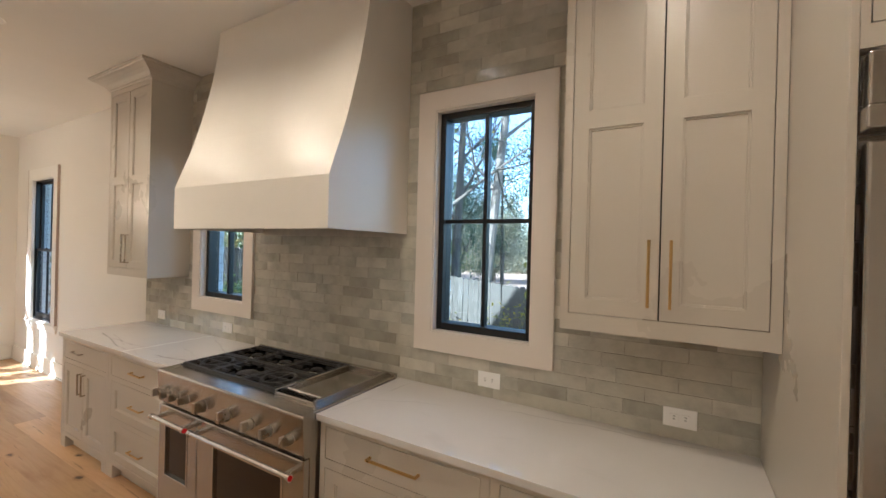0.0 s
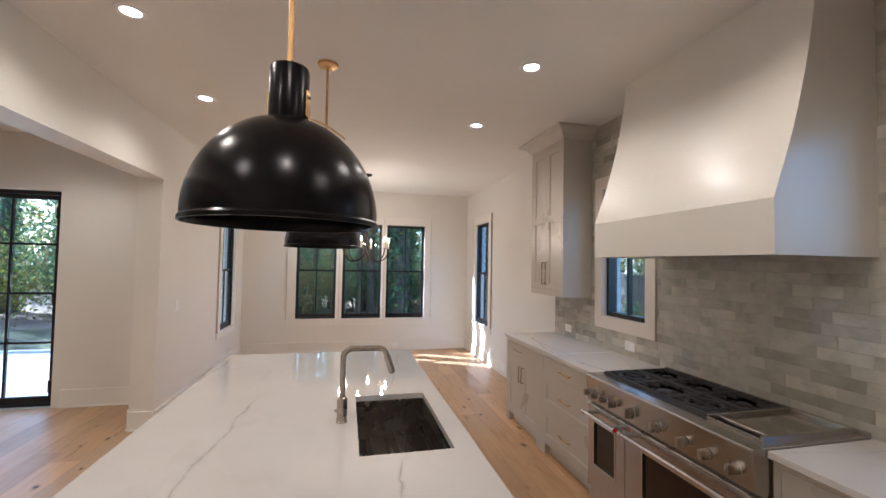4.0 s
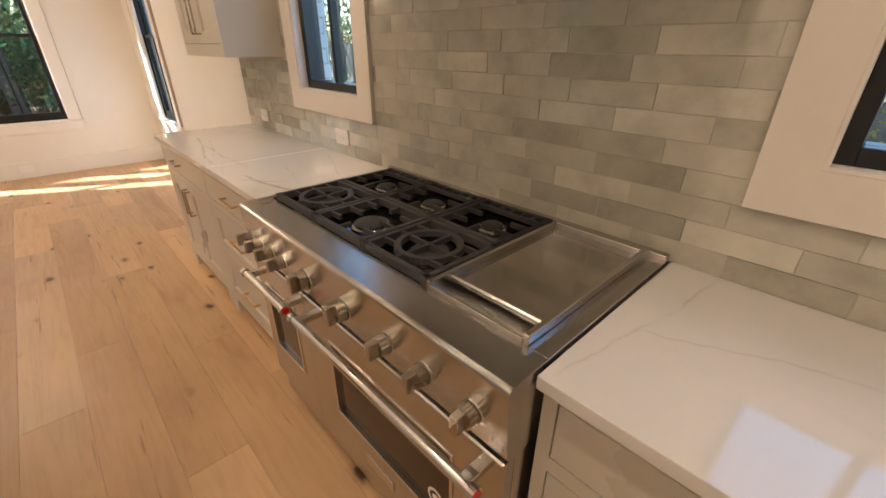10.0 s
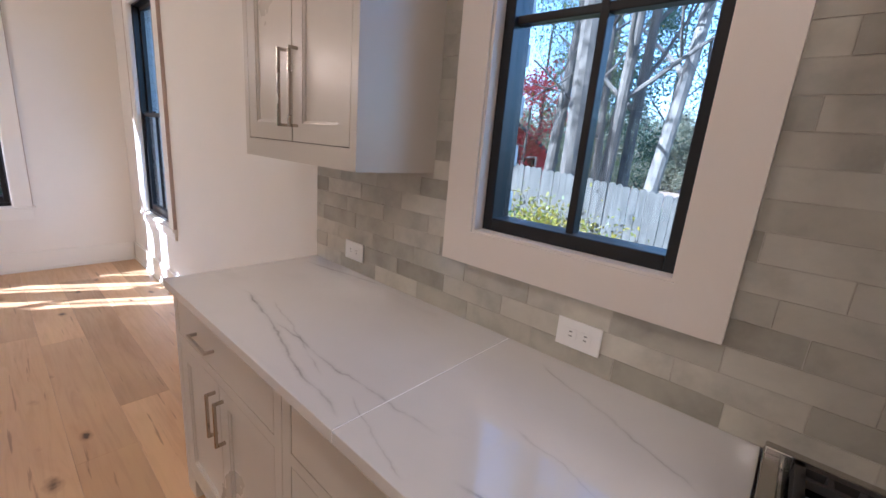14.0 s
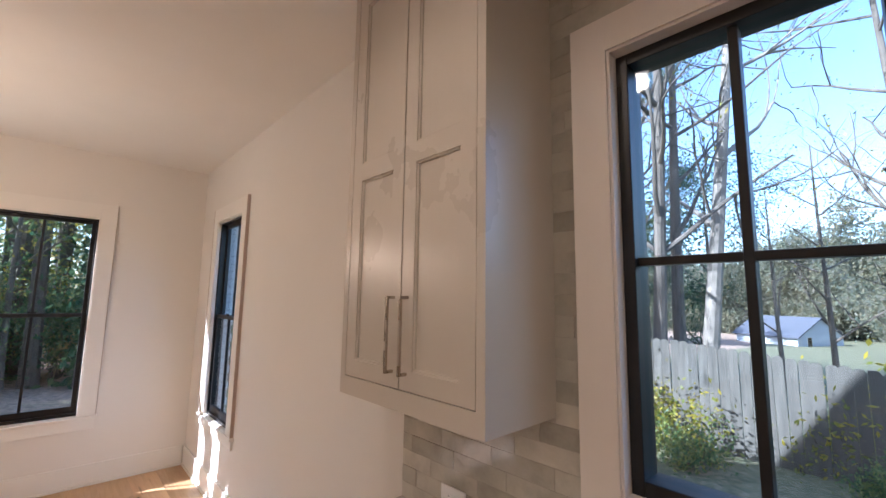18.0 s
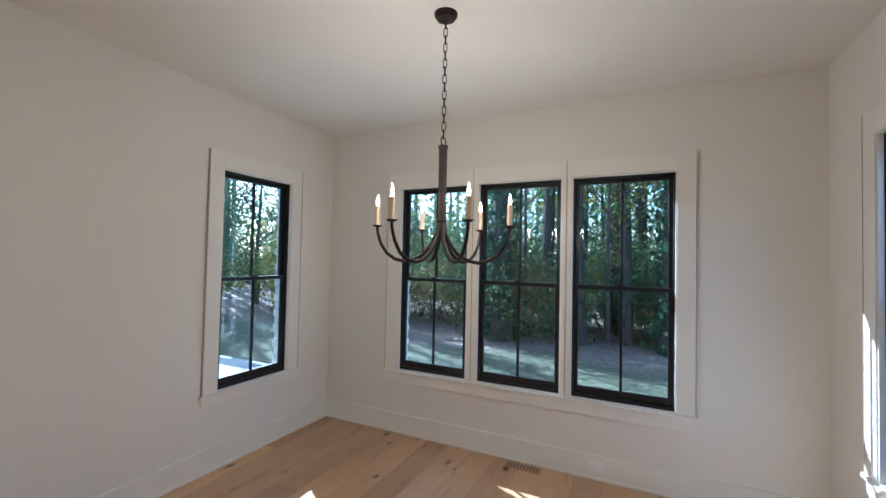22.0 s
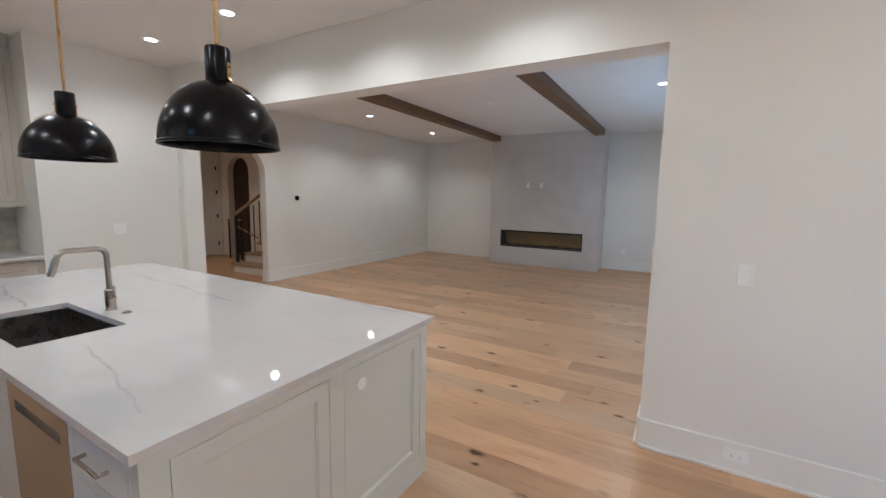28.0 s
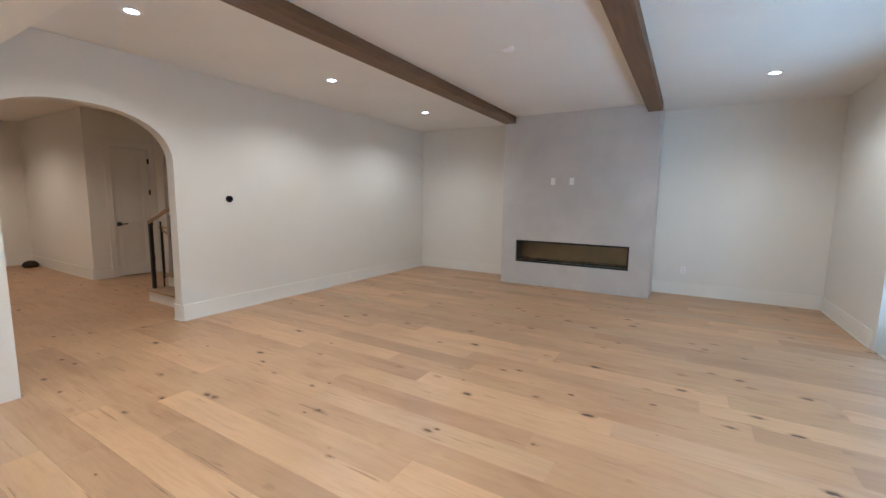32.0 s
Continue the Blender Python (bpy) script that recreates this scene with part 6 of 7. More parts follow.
for s in (-1, 1):
    part("socket", B(W_WALL + 0.023, W_WALL + 0.0245, 0.618 + s * 0.02 - 0.015, 0.618 + s * 0.02 + 0.015, 0.09, 0.12, bevel=0.0005), white_plastic, root)

th = thing("thermostat", (LIV_E, -4.701, 1.45), "round black thermostat on a white wall plate", "thermostat")
part("body", turned(bmesh.new(), [(0, LIV_E - 0.028), (0.036, LIV_E - 0.028), (0.042, LIV_E - 0.024), (0.042, LIV_E - 0.008), (0.046, LIV_E - 0.0002)], (0, -4.701, 1.507), 32, "x"), black_enamel, th, smooth=True)
det = thing("smoke_detector", (-1.635, -5.46, CEIL - 0.03), "flat white round ceiling detector", "detector")
part("body", turned(bmesh.new(), [(0, CEIL - 0.028), (0.040, CEIL - 0.028), (0.060, CEIL - 0.018), (0.065, CEIL + 0.0045)], (-1.635, -5.46, 0), 28), white_plastic, det, smooth=True)


def floor_vent(x, y, w, d, along):
    v = thing("floor_vent", (x, y, 0.0), "oak floor vent with dark slots, flush with the boards", "vent")
    part("grille", B(x - w / 2, x + w / 2, y - d / 2, y + d / 2, 0.0002, 0.004, bevel=0.001), paint("vent_wood", (0.36, 0.235, 0.13), 0.5, var=0.1), v)
    n = 10
    for k in range(n):
        f = (k + 0.5) / n - 0.5
        if along == "y":
            part("slot", B(x - w * 0.32, x + w * 0.32, y + f * d * 0.9 - 0.004, y + f * d * 0.9 + 0.004, 0.0035, 0.0046), slot_dark, v)
        else:
            part("slot", B(x + f * w * 0.9 - 0.006, x + f * w * 0.9 + 0.006, y - d * 0.32, y + d * 0.32, 0.0035, 0.0046), slot_dark, v)


# plain rounded stand-in for a small dark object of unknown kind
bag = thing("cloth_bag", (8.581, -4.32, 0.0), "small dark rounded object on the hall floor", "bag")
part("body", turned(bmesh.new(), [(0, 0.0), (0.11, 0.0), (0.135, 0.03), (0.125, 0.075), (0.09, 0.115), (0.04, 0.135), (0, 0.138)], (8.581, -4.32, 0), 18), iron_brown, bag, smooth=True)
floor_vent(-7.47, 0.055, 0.10, 0.30, "y")

# ---------------------------------------------------------------- stairs in the hall
st = thing("staircase", (2.75, -6.0, 0.0), "stairs with painted risers, oak treads and dark iron balusters", "staircase")
for k in range(10):
    y1, z0 = -4.30 - 0.27 * k, 0.18 * k
    part("riser", B(LIV_E + 0.162, 3.42, y1 - 0.02, y1, z0, z0 + 0.15), trim_paint, st)
    part("tread", B(LIV_E + 0.162, 3.45, y1 - 0.29, y1 + 0.03, z0 + 0.15, z0 + 0.18, bevel=0.006), rail_oak, st)
    part("step_block", B(LIV_E + 0.162, 3.42, y1 - 0.27, y1 - 0.021, max(0.0, z0 - 0.05), z0 + 0.149), trim_paint, st)
    for f in (0.06, 0.195):
        if k == 0 and f < 0.1:
            continue
        part("baluster", B(3.373, 3.389, y1 - f - 0.008, y1 - f + 0.008, z0 + 0.18, z0 + 1.03 + f * 0.667), black_frame, st)
part("newel_post", B(3.358, 3.404, -4.386, -4.34, 0.18, 1.175, bevel=0.003), black_frame, st)
pr = [(-4.34, 1.13), (-4.34, 1.18), (-6.9, 1.18 + 0.18 / 0.27 * 2.56), (-6.9, 1.13 + 0.18 / 0.27 * 2.56)]
part("handrail", outline(bmesh.new(), pr, "x", 3.352, 3.410), rail_oak, st)
guard = thing("stair_guard", (4.66, -5.30, 0.0), "short oak guard rail with dark iron post beside the lower stairs", "railing")
part("post", B(4.645, 4.675, -5.315, -5.285, 0.0, 0.93, bevel=0.003), black_frame, guard)
part("post", B(5.105, 5.135, -5.315, -5.285, 0.0, 0.93, bevel=0.003), black_frame, guard)
part("top_rail", B(4.60, 5.16, -5.325, -5.275, 0.9305, 0.965, bevel=0.006), rail_oak, guard)
part("sloping_rail", tube(bmesh.new(), [(5.10, -5.30, 0.90), (4.66, -5.30, 0.76), (4.02, -5.30, 0.555)], 0.019, 10), rail_oak, guard, smooth=True)

# ---------------------------------------------------------------- outside
def ground_height(x, y):
    """The land falls away behind the house to the north and east."""
    fall = max(0.0, y - 4.0)
    return -0.42 - 0.055 * fall - 0.012 * max(0.0, x + 3.0) * min(1.0, fall / 6.0)


bm = bmesh.new()
xs = [-600, -150, -70, -45, -32] + [-26 + 2 * k for k in range(19)] + [16, 24, 40, 80, 200, 600]
ys = [-600, -150, -60, -36, -24, -18, -14] + [-12 + 2 * k for k in range(25)] + [42, 52, 70, 120, 600]
grid = [[bm.verts.new((x, y, ground_height(x, min(y, 60)))) for y in ys] for x in xs]
for i in range(len(xs) - 1):
    for j in range(len(ys) - 1):
        bm.faces.new((grid[i][j], grid[i + 1][j], grid[i + 1][j + 1], grid[i][j + 1]))
solid("ground", bm, ground_mat, "thin lawn with fallen leaves running into woodland", "ground", smooth=True)
solid("patio", B(-9.05, LIV_W - OUT, -14.0, S_WALL - OUT, -0.44, -0.10, bevel=0.01), concrete, "pale concrete patio slab", "patio")
solid("doorstep", B(LIV_W - OUT, LIV_W - 0.001, DOORS_Y[0] + 0.002, DOORS_Y[1] - 0.002, -0.39, -0.022), concrete, "concrete step under the glazed doors", "step")


# white timber frame on the lawn beyond the patio
per = thing("pergola", (-11.2, -10.2, -0.42), "white painted timber frame standing on the lawn", "pergola")
for x, y in ((-11.25, -9.45), (-11.1, -11.1)):
    part("post", B(x - 0.10, x + 0.10, y - 0.10, y + 0.10, -0.43, 3.1, bevel=0.008), porch_white, per)
    part("post_base", B(x - 0.14, x + 0.14, y - 0.14, y + 0.14, -0.43, -0.22, bevel=0.01), porch_white, per)
part("beam", B(-11.27, -11.08, -11.6, -9.0, 3.1005, 3.32, bevel=0.008), porch_white, per)

# fence behind the house
rnd = random.Random(3)
fence = thing("wooden_fence", (-4.0, 9.0, -1.0), "weathered grey board fence behind the house", "fence")
slat = bmesh.new()
outline(slat, [(0, 0), (0.138, 0), (0.138, 1.72), (0.105, 1.76), (0.033, 1.76), (0, 1.72)], "y", 0, 0.018)
slat_mesh = finish("fence_board", slat, fence_wood)
x, k = -15.0, 0
while x < 6.0:
    top = 0.80 + 0.085 * min(5.5, max(0.0, -2.6 - x)) + 0.04 * max(0.0, -8.1 - x)
    z = top - 1.74 + rnd.uniform(-0.012, 0.012)
    shared("board", slat_mesh, fence, Matrix.Translation((x + 4.0, 0.0 + rnd.uniform(0, 0.006), z + 1.0)) @ pose(0, 0, 0, 0, rnd.uniform(-0.5, 0.5), 0))
    if k % 17 == 0:
        part("post", B(x, x + 0.09, 9.03, 9.12, ground_height(x, 9) - 0.05, top + 0.02), fence_wood, fence)
    x, k = x + 0.144, k + 1


# ---- plants
def leaves(name, centres, size, seed, parent, mat):
    """Many small pointed leaves, one quad each, at the given centres."""
    g = np.random.RandomState(seed)
    c = np.asarray(centres, float)
    n = len(c)
    a = g.normal(size=(n, 3))
    a /= np.linalg.norm(a, axis=1)[:, None]
    b = np.cross(a, g.normal(size=(n, 3)))
    b /= np.linalg.norm(b, axis=1)[:, None] + 1e-9
    s = size * g.uniform(0.55, 1.25, (n, 1))
    v = np.stack([c - a * s, c + b * s * 0.5, c + a * s, c - b * s * 0.5], axis=1).reshape(-1, 3)
    me = bpy.data.meshes.new(name)
    me.vertices.add(4 * n)
    me.vertices.foreach_set("co", v.ravel())
    me.loops.add(4 * n)
    me.loops.foreach_set("vertex_index", np.arange(4 * n))
    me.polygons.add(n)
    me.polygons.foreach_set("loop_start", np.arange(0, 4 * n, 4))
    me.update(calc_edges=True)
    me.materials.append(mat)
    ob = new(name, me)
    ob.parent = parent
    return ob


def clumps(g, tips, per, spread):
    """Leaf centres gathered round branch tips."""
    tips = np.asarray(tips, float)
    pick = tips[g.randint(0, len(tips), per)]
    return pick + g.normal(size=(per, 3)) * spread * g.uniform(0.3, 1.0, (per, 1))


def limbs(bm, g, start, way, length, radius, depth, tips, bend=0.25, sides=7):
    """A branch that wanders, tapers and forks."""
    pts, radii, p, d = [Vector(start)], [radius], Vector(start), Vector(way).normalized()
    n = 5
    for k in range(n):
        d = (d + Vector(g.normal(size=3) * bend * 0.4) + Vector((0, 0, 0.04))).normalized()
        p = p + d * length / n
        pts.append(p.copy())
        radii.append(radius * (1 - 0.62 * (k + 1) / n))
        if depth == 0 or k >= 2:
            tips.append(tuple(p))
    tube(bm, pts, radii, sides)
    if depth > 0:
        for k in range(2 if depth == 1 else 3):
            i = 2 + g.randint(0, n - 1)
            i = min(i, n)
            turn = (d + Vector(g.normal(size=3)) * 0.85).normalized()
            limbs(bm, g, pts[i], turn, length * g.uniform(0.5, 0.75), radii[i] * 0.75, depth - 1, tips, bend * 1.3, max(4, sides - 2))


def tree(name, seed, height, radius, first, bark, leaf, count, leaf_size, spread, label, lean=(0, 0), ivy=None, boughs=6, tag="tree"):
    """Tapered trunk, forked limbs from the height first upwards, and a loose crown of small leaves."""
    g = np.random.RandomState(seed)
    root = thing(name, (0, 0, 0), label, tag)
    bm, tips = bmesh.new(), []
    n = 9
    pts = [Vector((lean[0] * f + 0.10 * math.sin(3 * f + seed), lean[1] * f + 0.10 * math.cos(4 * f + seed), -0.5 + (height + 0.5) * f)) for f in (k / n for k in range(n + 1))]
    radii = [radius * (1.25 if k == 0 else 1 - 0.8 * (k / n) ** 1.2) for k in range(n + 1)]
    tube(bm, pts, radii, 10)
    for k in range(boughs):
        f = first + (0.97 - first) * (k + g.uniform(0, 0.8)) / boughs
        i = min(n - 1, int(f * n))
        spot = pts[i].lerp(pts[i + 1], f * n - i)
        ang = g.uniform(0, 2 * math.pi)
        limbs(bm, g, spot, (math.cos(ang), math.sin(ang), g.uniform(0.3, 0.9)), height * g.uniform(0.16, 0.27), radii[i] * 0.5, 2, tips)
    part("trunk", bm, bark, root, smooth=True)
    if count:
        leaves("crown", clumps(g, tips, count, spread), leaf_size, seed + 1, root, leaf)
    if ivy:
        hi = height * 0.62
        z = g.uniform(0, hi, ivy)
        ang, out = g.uniform(0, 2 * math.pi, ivy), radius * 1.05 + np.abs(g.normal(size=ivy)) * 0.16
        idx = np.clip(((z + 0.5) / (height + 0.5) * n).astype(int), 0, n)
        base = np.array([pts[i][:2] for i in idx])
        leaves("ivy", np.stack([base[:, 0] + np.cos(ang) * out, base[:, 1] + np.sin(ang) * out, z], axis=1), 0.11, seed + 2, root, leaf_dark)
    return root


def bush(name, seed, w, h, leaf, count, leaf_size, label):
    """A shrub: several thin stems and a ragged mass of leaves."""
    g = np.random.RandomState(seed)
    root = thing(name, (0, 0, 0), label, "bush")
    bm, tips = bmesh.new(), []
    for k in range(9):
        ang = g.uniform(0, 2 * math.pi)
        limbs(bm, g, (0.1 * math.cos(ang), 0.1 * math.sin(ang), -0.2), (math.cos(ang) * w * 0.45, math.sin(ang) * w * 0.45, h * 0.8), h * 0.95, 0.022, 1, tips, 0.4, 5)
    part("stems", bm, bark_grey, root)
    leaves("foliage", clumps(g, tips, count, 0.22 * (w + h) / 2), leaf_size, seed + 1, root, leaf)
    return root


def plant(template, spots):
    """Puts a plant at the first spot and copies of it at the others; spots are (x, y, turn, scale)."""
    for k, (x, y, turn, s) in enumerate(spots):
        m = pose(x, y, ground_height(x, y), 0, 0, turn)
        if k == 0:
            template.scale = (s, s, s)
            template.matrix_basis = m @ Matrix.Diagonal((s, s, s, 1))
        else:
            ob = copy_thing(template, m)
            ob.scale = (s, s, s)


# west: tall ivy-clad woodland edge
# the last oak is added to cast shade over the lawn
plant(tree("oak_tree", 21, 17, 0.30, 0.42, bark_dark, leaf_green, 2400, 0.085, 0.75, "tall dark-barked tree wrapped in ivy at the wood's edge", ivy=2600), [(-14.9, -2.4, 0, 1.0), (-15.2, 1.6, 140, 1.05), (-19.5, 4.6, 250, 1.1), (-18.2, -12.6, 40, 0.85)])
plant(tree("pine_tree", 33, 20, 0.21, 0.55, bark_dark, leaf_green, 1700, 0.085, 0.8, "slender grey-barked pine with ivy and a high crown", ivy=350, boughs=8), [(-15.4, -0.5, 0, 0.9), (-16.0, 0.6, 33, 0.8), (-16.6, -1.6, 210, 0.9), (-17.6, 0.3, 15, 0.95), (-18.0, 2.0, 95, 0.85), (-18.6, -0.9, 185, 1.0), (-17.3, 3.9, 275, 0.9), (-19.6, -2.2, 60, 1.0), (-21.0, 1.9, 240, 1.05), (-20.4, 0.9, 70, 1.1), (-19.2, 2.6, 160, 0.9), (-22.6, 3.4, 300, 1.0), (-24.5, 0.2, 20, 1.2), (-20.6, 8.2, 120, 1.0), (-27.0, 5.0, 45, 1.2)])
plant(tree("hickory_tree", 45, 13, 0.15, 0.22, bark_grey, leaf_yellow, 4200, 0.075, 0.7, "thin tree with yellowing autumn leaves"), [(-20.0, -1.6, 0, 1.0), (-17.9, 3.4, 90, 0.85), (-23.0, 6.2, 200, 1.1), (-26.0, 2.2, 260, 1.2), (-16.4, -2.2, 40, 0.55), (-16.0, 0.2, 310, 0.5), (-16.5, 3.6, 120, 0.6)])
plant(bush("holly_bush", 51, 2.4, 2.6, leaf_green, 6500, 0.05, "dense green shrub at the edge of the woods"), [(-16.2, -4.4, 0, 1.0), (-15.7, -0.9, 60, 0.75), (-16.3, 2.9, 120, 0.8), (-17.5, 5.4, 200, 1.0), (-18.4, 0.8, 270, 0.9), (-17.6, -6.6, 30, 1.0), (-18.8, -2.8, 330, 1.0), (-17.0, -9.2, 90, 1.2), (-19.6, -8.8, 10, 1.3), (-18.8, 7.6, 150, 1.2)])
plant(bush("laurel_bush", 57, 2.2, 2.2, leaf_dark, 6000, 0.052, "dark evergreen shrub under the trees"), [(-16.9, 1.0, 10, 1.0), (-17.2, -2.6, 100, 1.2), (-16.6, 4.3, 210, 1.0), (-19.9, 2.4, 300, 1.1), (-19.4, -5.4, 45, 1.1), (-16.0, -7.9, 170, 1.1), (-21.0, 5.6, 250, 1.5)])
plant(bush("beech_bush", 61, 2.0, 2.4, leaf_rust, 5000, 0.05, "shrub with rusty autumn leaves"), [(-15.9, -3.5, 0, 0.9), (-15.7, -1.9, 220, 0.75), (-15.9, 2.2, 20, 0.7), (-17.6, 0.1, 140, 0.9), (-17.0, -5.6, 80, 1.0), (-18.2, -9.9, 30, 1.1)])
plant(tree("juniper_tree", 63, 8.0, 0.11, 0.10, bark_dark, leaf_dark, 9000, 0.07, 0.6, "dark evergreen understorey tree in the woods", boughs=12), [(-20.2, -5.6, 160, 1.0), (-18.6, 5.4, 240, 0.95), (-21.5, -0.4, 30, 1.05), (-19.0, -8.0, 300, 1.0), (-22.5, 4.6, 120, 1.1)])
far = np.random.RandomState(9)
n = 70000
ang, dist = far.uniform(2.15, 4.75, n), far.uniform(27, 46, n)
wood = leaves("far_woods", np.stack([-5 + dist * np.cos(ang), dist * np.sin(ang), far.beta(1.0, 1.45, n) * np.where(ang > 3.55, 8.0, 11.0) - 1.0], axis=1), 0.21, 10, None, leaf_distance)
tagged(wood, "distant mixed woodland of green and yellow leaves", "woods", kind="stuff")
bm = bmesh.new()
for k in range(80):
    a, d = far.uniform(2.2, 4.2), far.uniform(25, 44)
    x, y = -5 + d * math.cos(a), d * math.sin(a)
    tube(bm, [(x, y, -1.5), (x + far.uniform(-0.4, 0.4), y, 8), (x + far.uniform(-0.8, 0.8), y, 17)], [0.18, 0.14, 0.06], 6)
tagged(new("far_trunks", finish("far_trunks", bm, bark_dark)), "trunks of the distant woods", "woods", kind="stuff")

plant(tree("cypress_tree", 65, 10.5, 0.17, 0.08, bark_dark, leaf_dark, 20000, 0.065, 0.6, "dense dark evergreen beyond the patio lawn", boughs=16), [(-17.0, -14.5, 60, 0.65), (-14.2, -17.0, 130, 0.66), (-11.5, -19.0, 200, 0.62), (-8.5, -20.5, 280, 0.64), (-17.8, -19.0, 90, 0.75), (-13.0, -22.5, 330, 0.72)])
plant(bush("viburnum_bush", 67, 2.2, 2.0, leaf_yellow, 5500, 0.05, "shrub with yellowing leaves at the lawn's edge"), [(-15.8, -11.2, 0, 1.0), (-13.6, -14.0, 70, 1.1), (-17.4, -8.0, 140, 1.0), (-11.2, -16.0, 200, 1.0), (-10.9, -12.6, 300, 1.1), (-9.6, -14.7, 45, 1.3), (-8.0, -14.8, 110, 1.2), (-6.5, -14.9, 260, 1.3), (-18.2, -1.8, 250, 1.1), (-19.0, 5.8, 20, 1.2)])
# north: bare pale trees by the fence, a red maple, shrubs and creepers
plant(tree("beech_tree", 71, 16, 0.215, 0.30, bark_pale, leaf_pale, 700, 0.05, 0.5, "pale smooth-barked tree with bare branches", lean=(1.9, 0.2), boughs=8), [(-6.1, 14.0, 0, 1.0)])
plant(tree("ash_tree", 75, 14, 0.16, 0.25, bark_grey, leaf_yellow, 300, 0.05, 0.5, "grey bare tree with forking branches", lean=(0.5, -0.3), boughs=10), [(-6.15, 11.0, 0, 1.0), (-5.75, 11.6, 130, 0.95), (-6.9, 12.8, 200, 0.8), (-8.0, 11.8, 60, 1.1), (-1.6, 14.5, 220, 0.9), (-3.5, 15.5, 300, 0.5), (-2.3, 17.5, 20, 0.45), (-5.2, 21.0, 160, 0.55)])
plant(tree("poplar_tree", 77, 17, 0.27, 0.35, bark_grey, leaf_pale, 2200, 0.03, 0.8, "thick grey trunk behind the fence with a leafy crown"), [(-6.7, 10.35, 0, 1.0), (-13.5, 13.0, 100, 1.0)])
plant(tree("maple_tree", 79, 6.0, 0.09, 0.25, bark_grey, leaf_red, 6500, 0.065, 0.5, "small maple with bright red autumn leaves"), [(-9.9, 13.6, 0, 0.85), (-12.6, 13.6, 90, 0.7)])
plant(tree("cedar_tree", 83, 11, 0.16, 0.15, bark_grey, leaf_pine, 15000, 0.06, 0.7, "leafy evergreen tree beyond the fence", boughs=9), [(-6.5, 17.2, 0, 0.66), (2.4, 15.5, 120, 0.8), (-9.5, 19.0, 220, 1.2), (-15.8, 16.0, 60, 1.2), (3.2, 24.0, 10, 1.2)])
plant(tree("elm_tree", 85, 9, 0.14, 0.2, bark_grey, leaf_pale, 7000, 0.06, 0.7, "green and yellow tree behind the fence", boughs=8), [(-9.0, 15.2, 0, 0.75), (-11.6, 17.5, 120, 0.9)])
plant(bush("forsythia_bush", 87, 1.6, 1.2, leaf_yellow, 2400, 0.05, "loose shrub with yellow-green leaves along the fence"), [(-6.3, 8.2, 0, 1.0), (-1.2, 8.6, 80, 0.85), (0.9, 8.5, 160, 0.9), (-9.3, 8.1, 30, 0.8), (-5.2, 8.4, 60, 0.8), (-1.7, 9.5, 200, 1.3), (-3.0, 9.6, 310, 0.9)])
plant(bush("azalea_bush", 89, 1.5, 0.9, leaf_green, 2400, 0.05, "low green shrub in front of the fence"), [(-7.3, 7.9, 0, 1.0), (-4.6, 7.9, 80, 0.6), (-10.8, 7.6, 160, 1.1), (-2.5, 8.3, 20, 0.5), (-12.6, 8.0, 300, 1.1), (-9.2, 12.0, 45, 1.6)])
spots = np.random.RandomState(41)
belt = [(-46 + 4.1 * k + spots.uniform(-1.5, 1.5), spots.uniform(44, 66), spots.uniform(0, 360), spots.uniform(0.8, 1.25)) for k in range(16)]
belt = [b for b in belt if not -22 < b[0] < -5]
belt += [(-24 + 3.4 * k + spots.uniform(-1, 1), spots.uniform(84, 98), spots.uniform(0, 360), spots.uniform(1.2, 1.7)) for k in range(9)]
plant(tree("far_deciduous_tree", 91, 9.5, 0.18, 0.15, bark_grey, leaf_haze, 14000, 0.15, 1.0, "thin-leaved tree on the far slope, paled as by haze", boughs=9), belt)
n = 190000
ang, dist = far.uniform(0.85, 2.45, n), far.uniform(88, 125, n)
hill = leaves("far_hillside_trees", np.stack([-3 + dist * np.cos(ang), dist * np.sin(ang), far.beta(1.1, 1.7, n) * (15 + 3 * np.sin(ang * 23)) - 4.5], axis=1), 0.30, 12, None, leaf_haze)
tagged(hill, "far hillside of thin yellowing trees, paled as by haze", "woods", kind="stuff")

# neighbours
def gable_house(name, x, y, z, w, d, h, ridge, wall, roof, label, turn=0):
    ho = thing(name, (0, 0, 0), label, "house")
    part("wall", outline(bmesh.new(), [(-w / 2, 0), (w / 2, 0), (w / 2, h), (0, h + ridge), (-w / 2, h)], "y", -d / 2, d / 2), wall, ho)
    bm = bmesh.new()
    for s in (-1, 1):
        outline(bm, [(0, h + ridge + 0.12), (s * (w / 2 + 0.4), h - ridge * 0.8 / w + 0.05), (s * (w / 2 + 0.4), h - ridge * 0.8 / w - 0.10), (0, h + ridge - 0.02)], "y", -d / 2 - 0.35, d / 2 + 0.35)
    part("roof", bm, roof, ho)
    for u in (-w / 4, w / 4):
        wi = part("window", B(u - 0.45, u + 0.45, -d / 2 - 0.03, -d / 2 - 0.001, h * 0.35, h * 0.35 + 1.3), trim_paint, ho)
        part("pane", B(u - 0.38, u + 0.38, -d / 2 - 0.035, -d / 2 - 0.031, h * 0.35 + 0.07, h * 0.35 + 1.23), dark_glass, wi)
    ho.matrix_basis = pose(x, y, z, 0, 0, turn)
    return ho


gable_house("neighbour_house", -11.6, 74.0, -4.4, 8.0, 8.0, 2.2, 2.2, siding, roof_shingle, "pale blue-grey house with a dark gabled roof beyond the fence", 62)
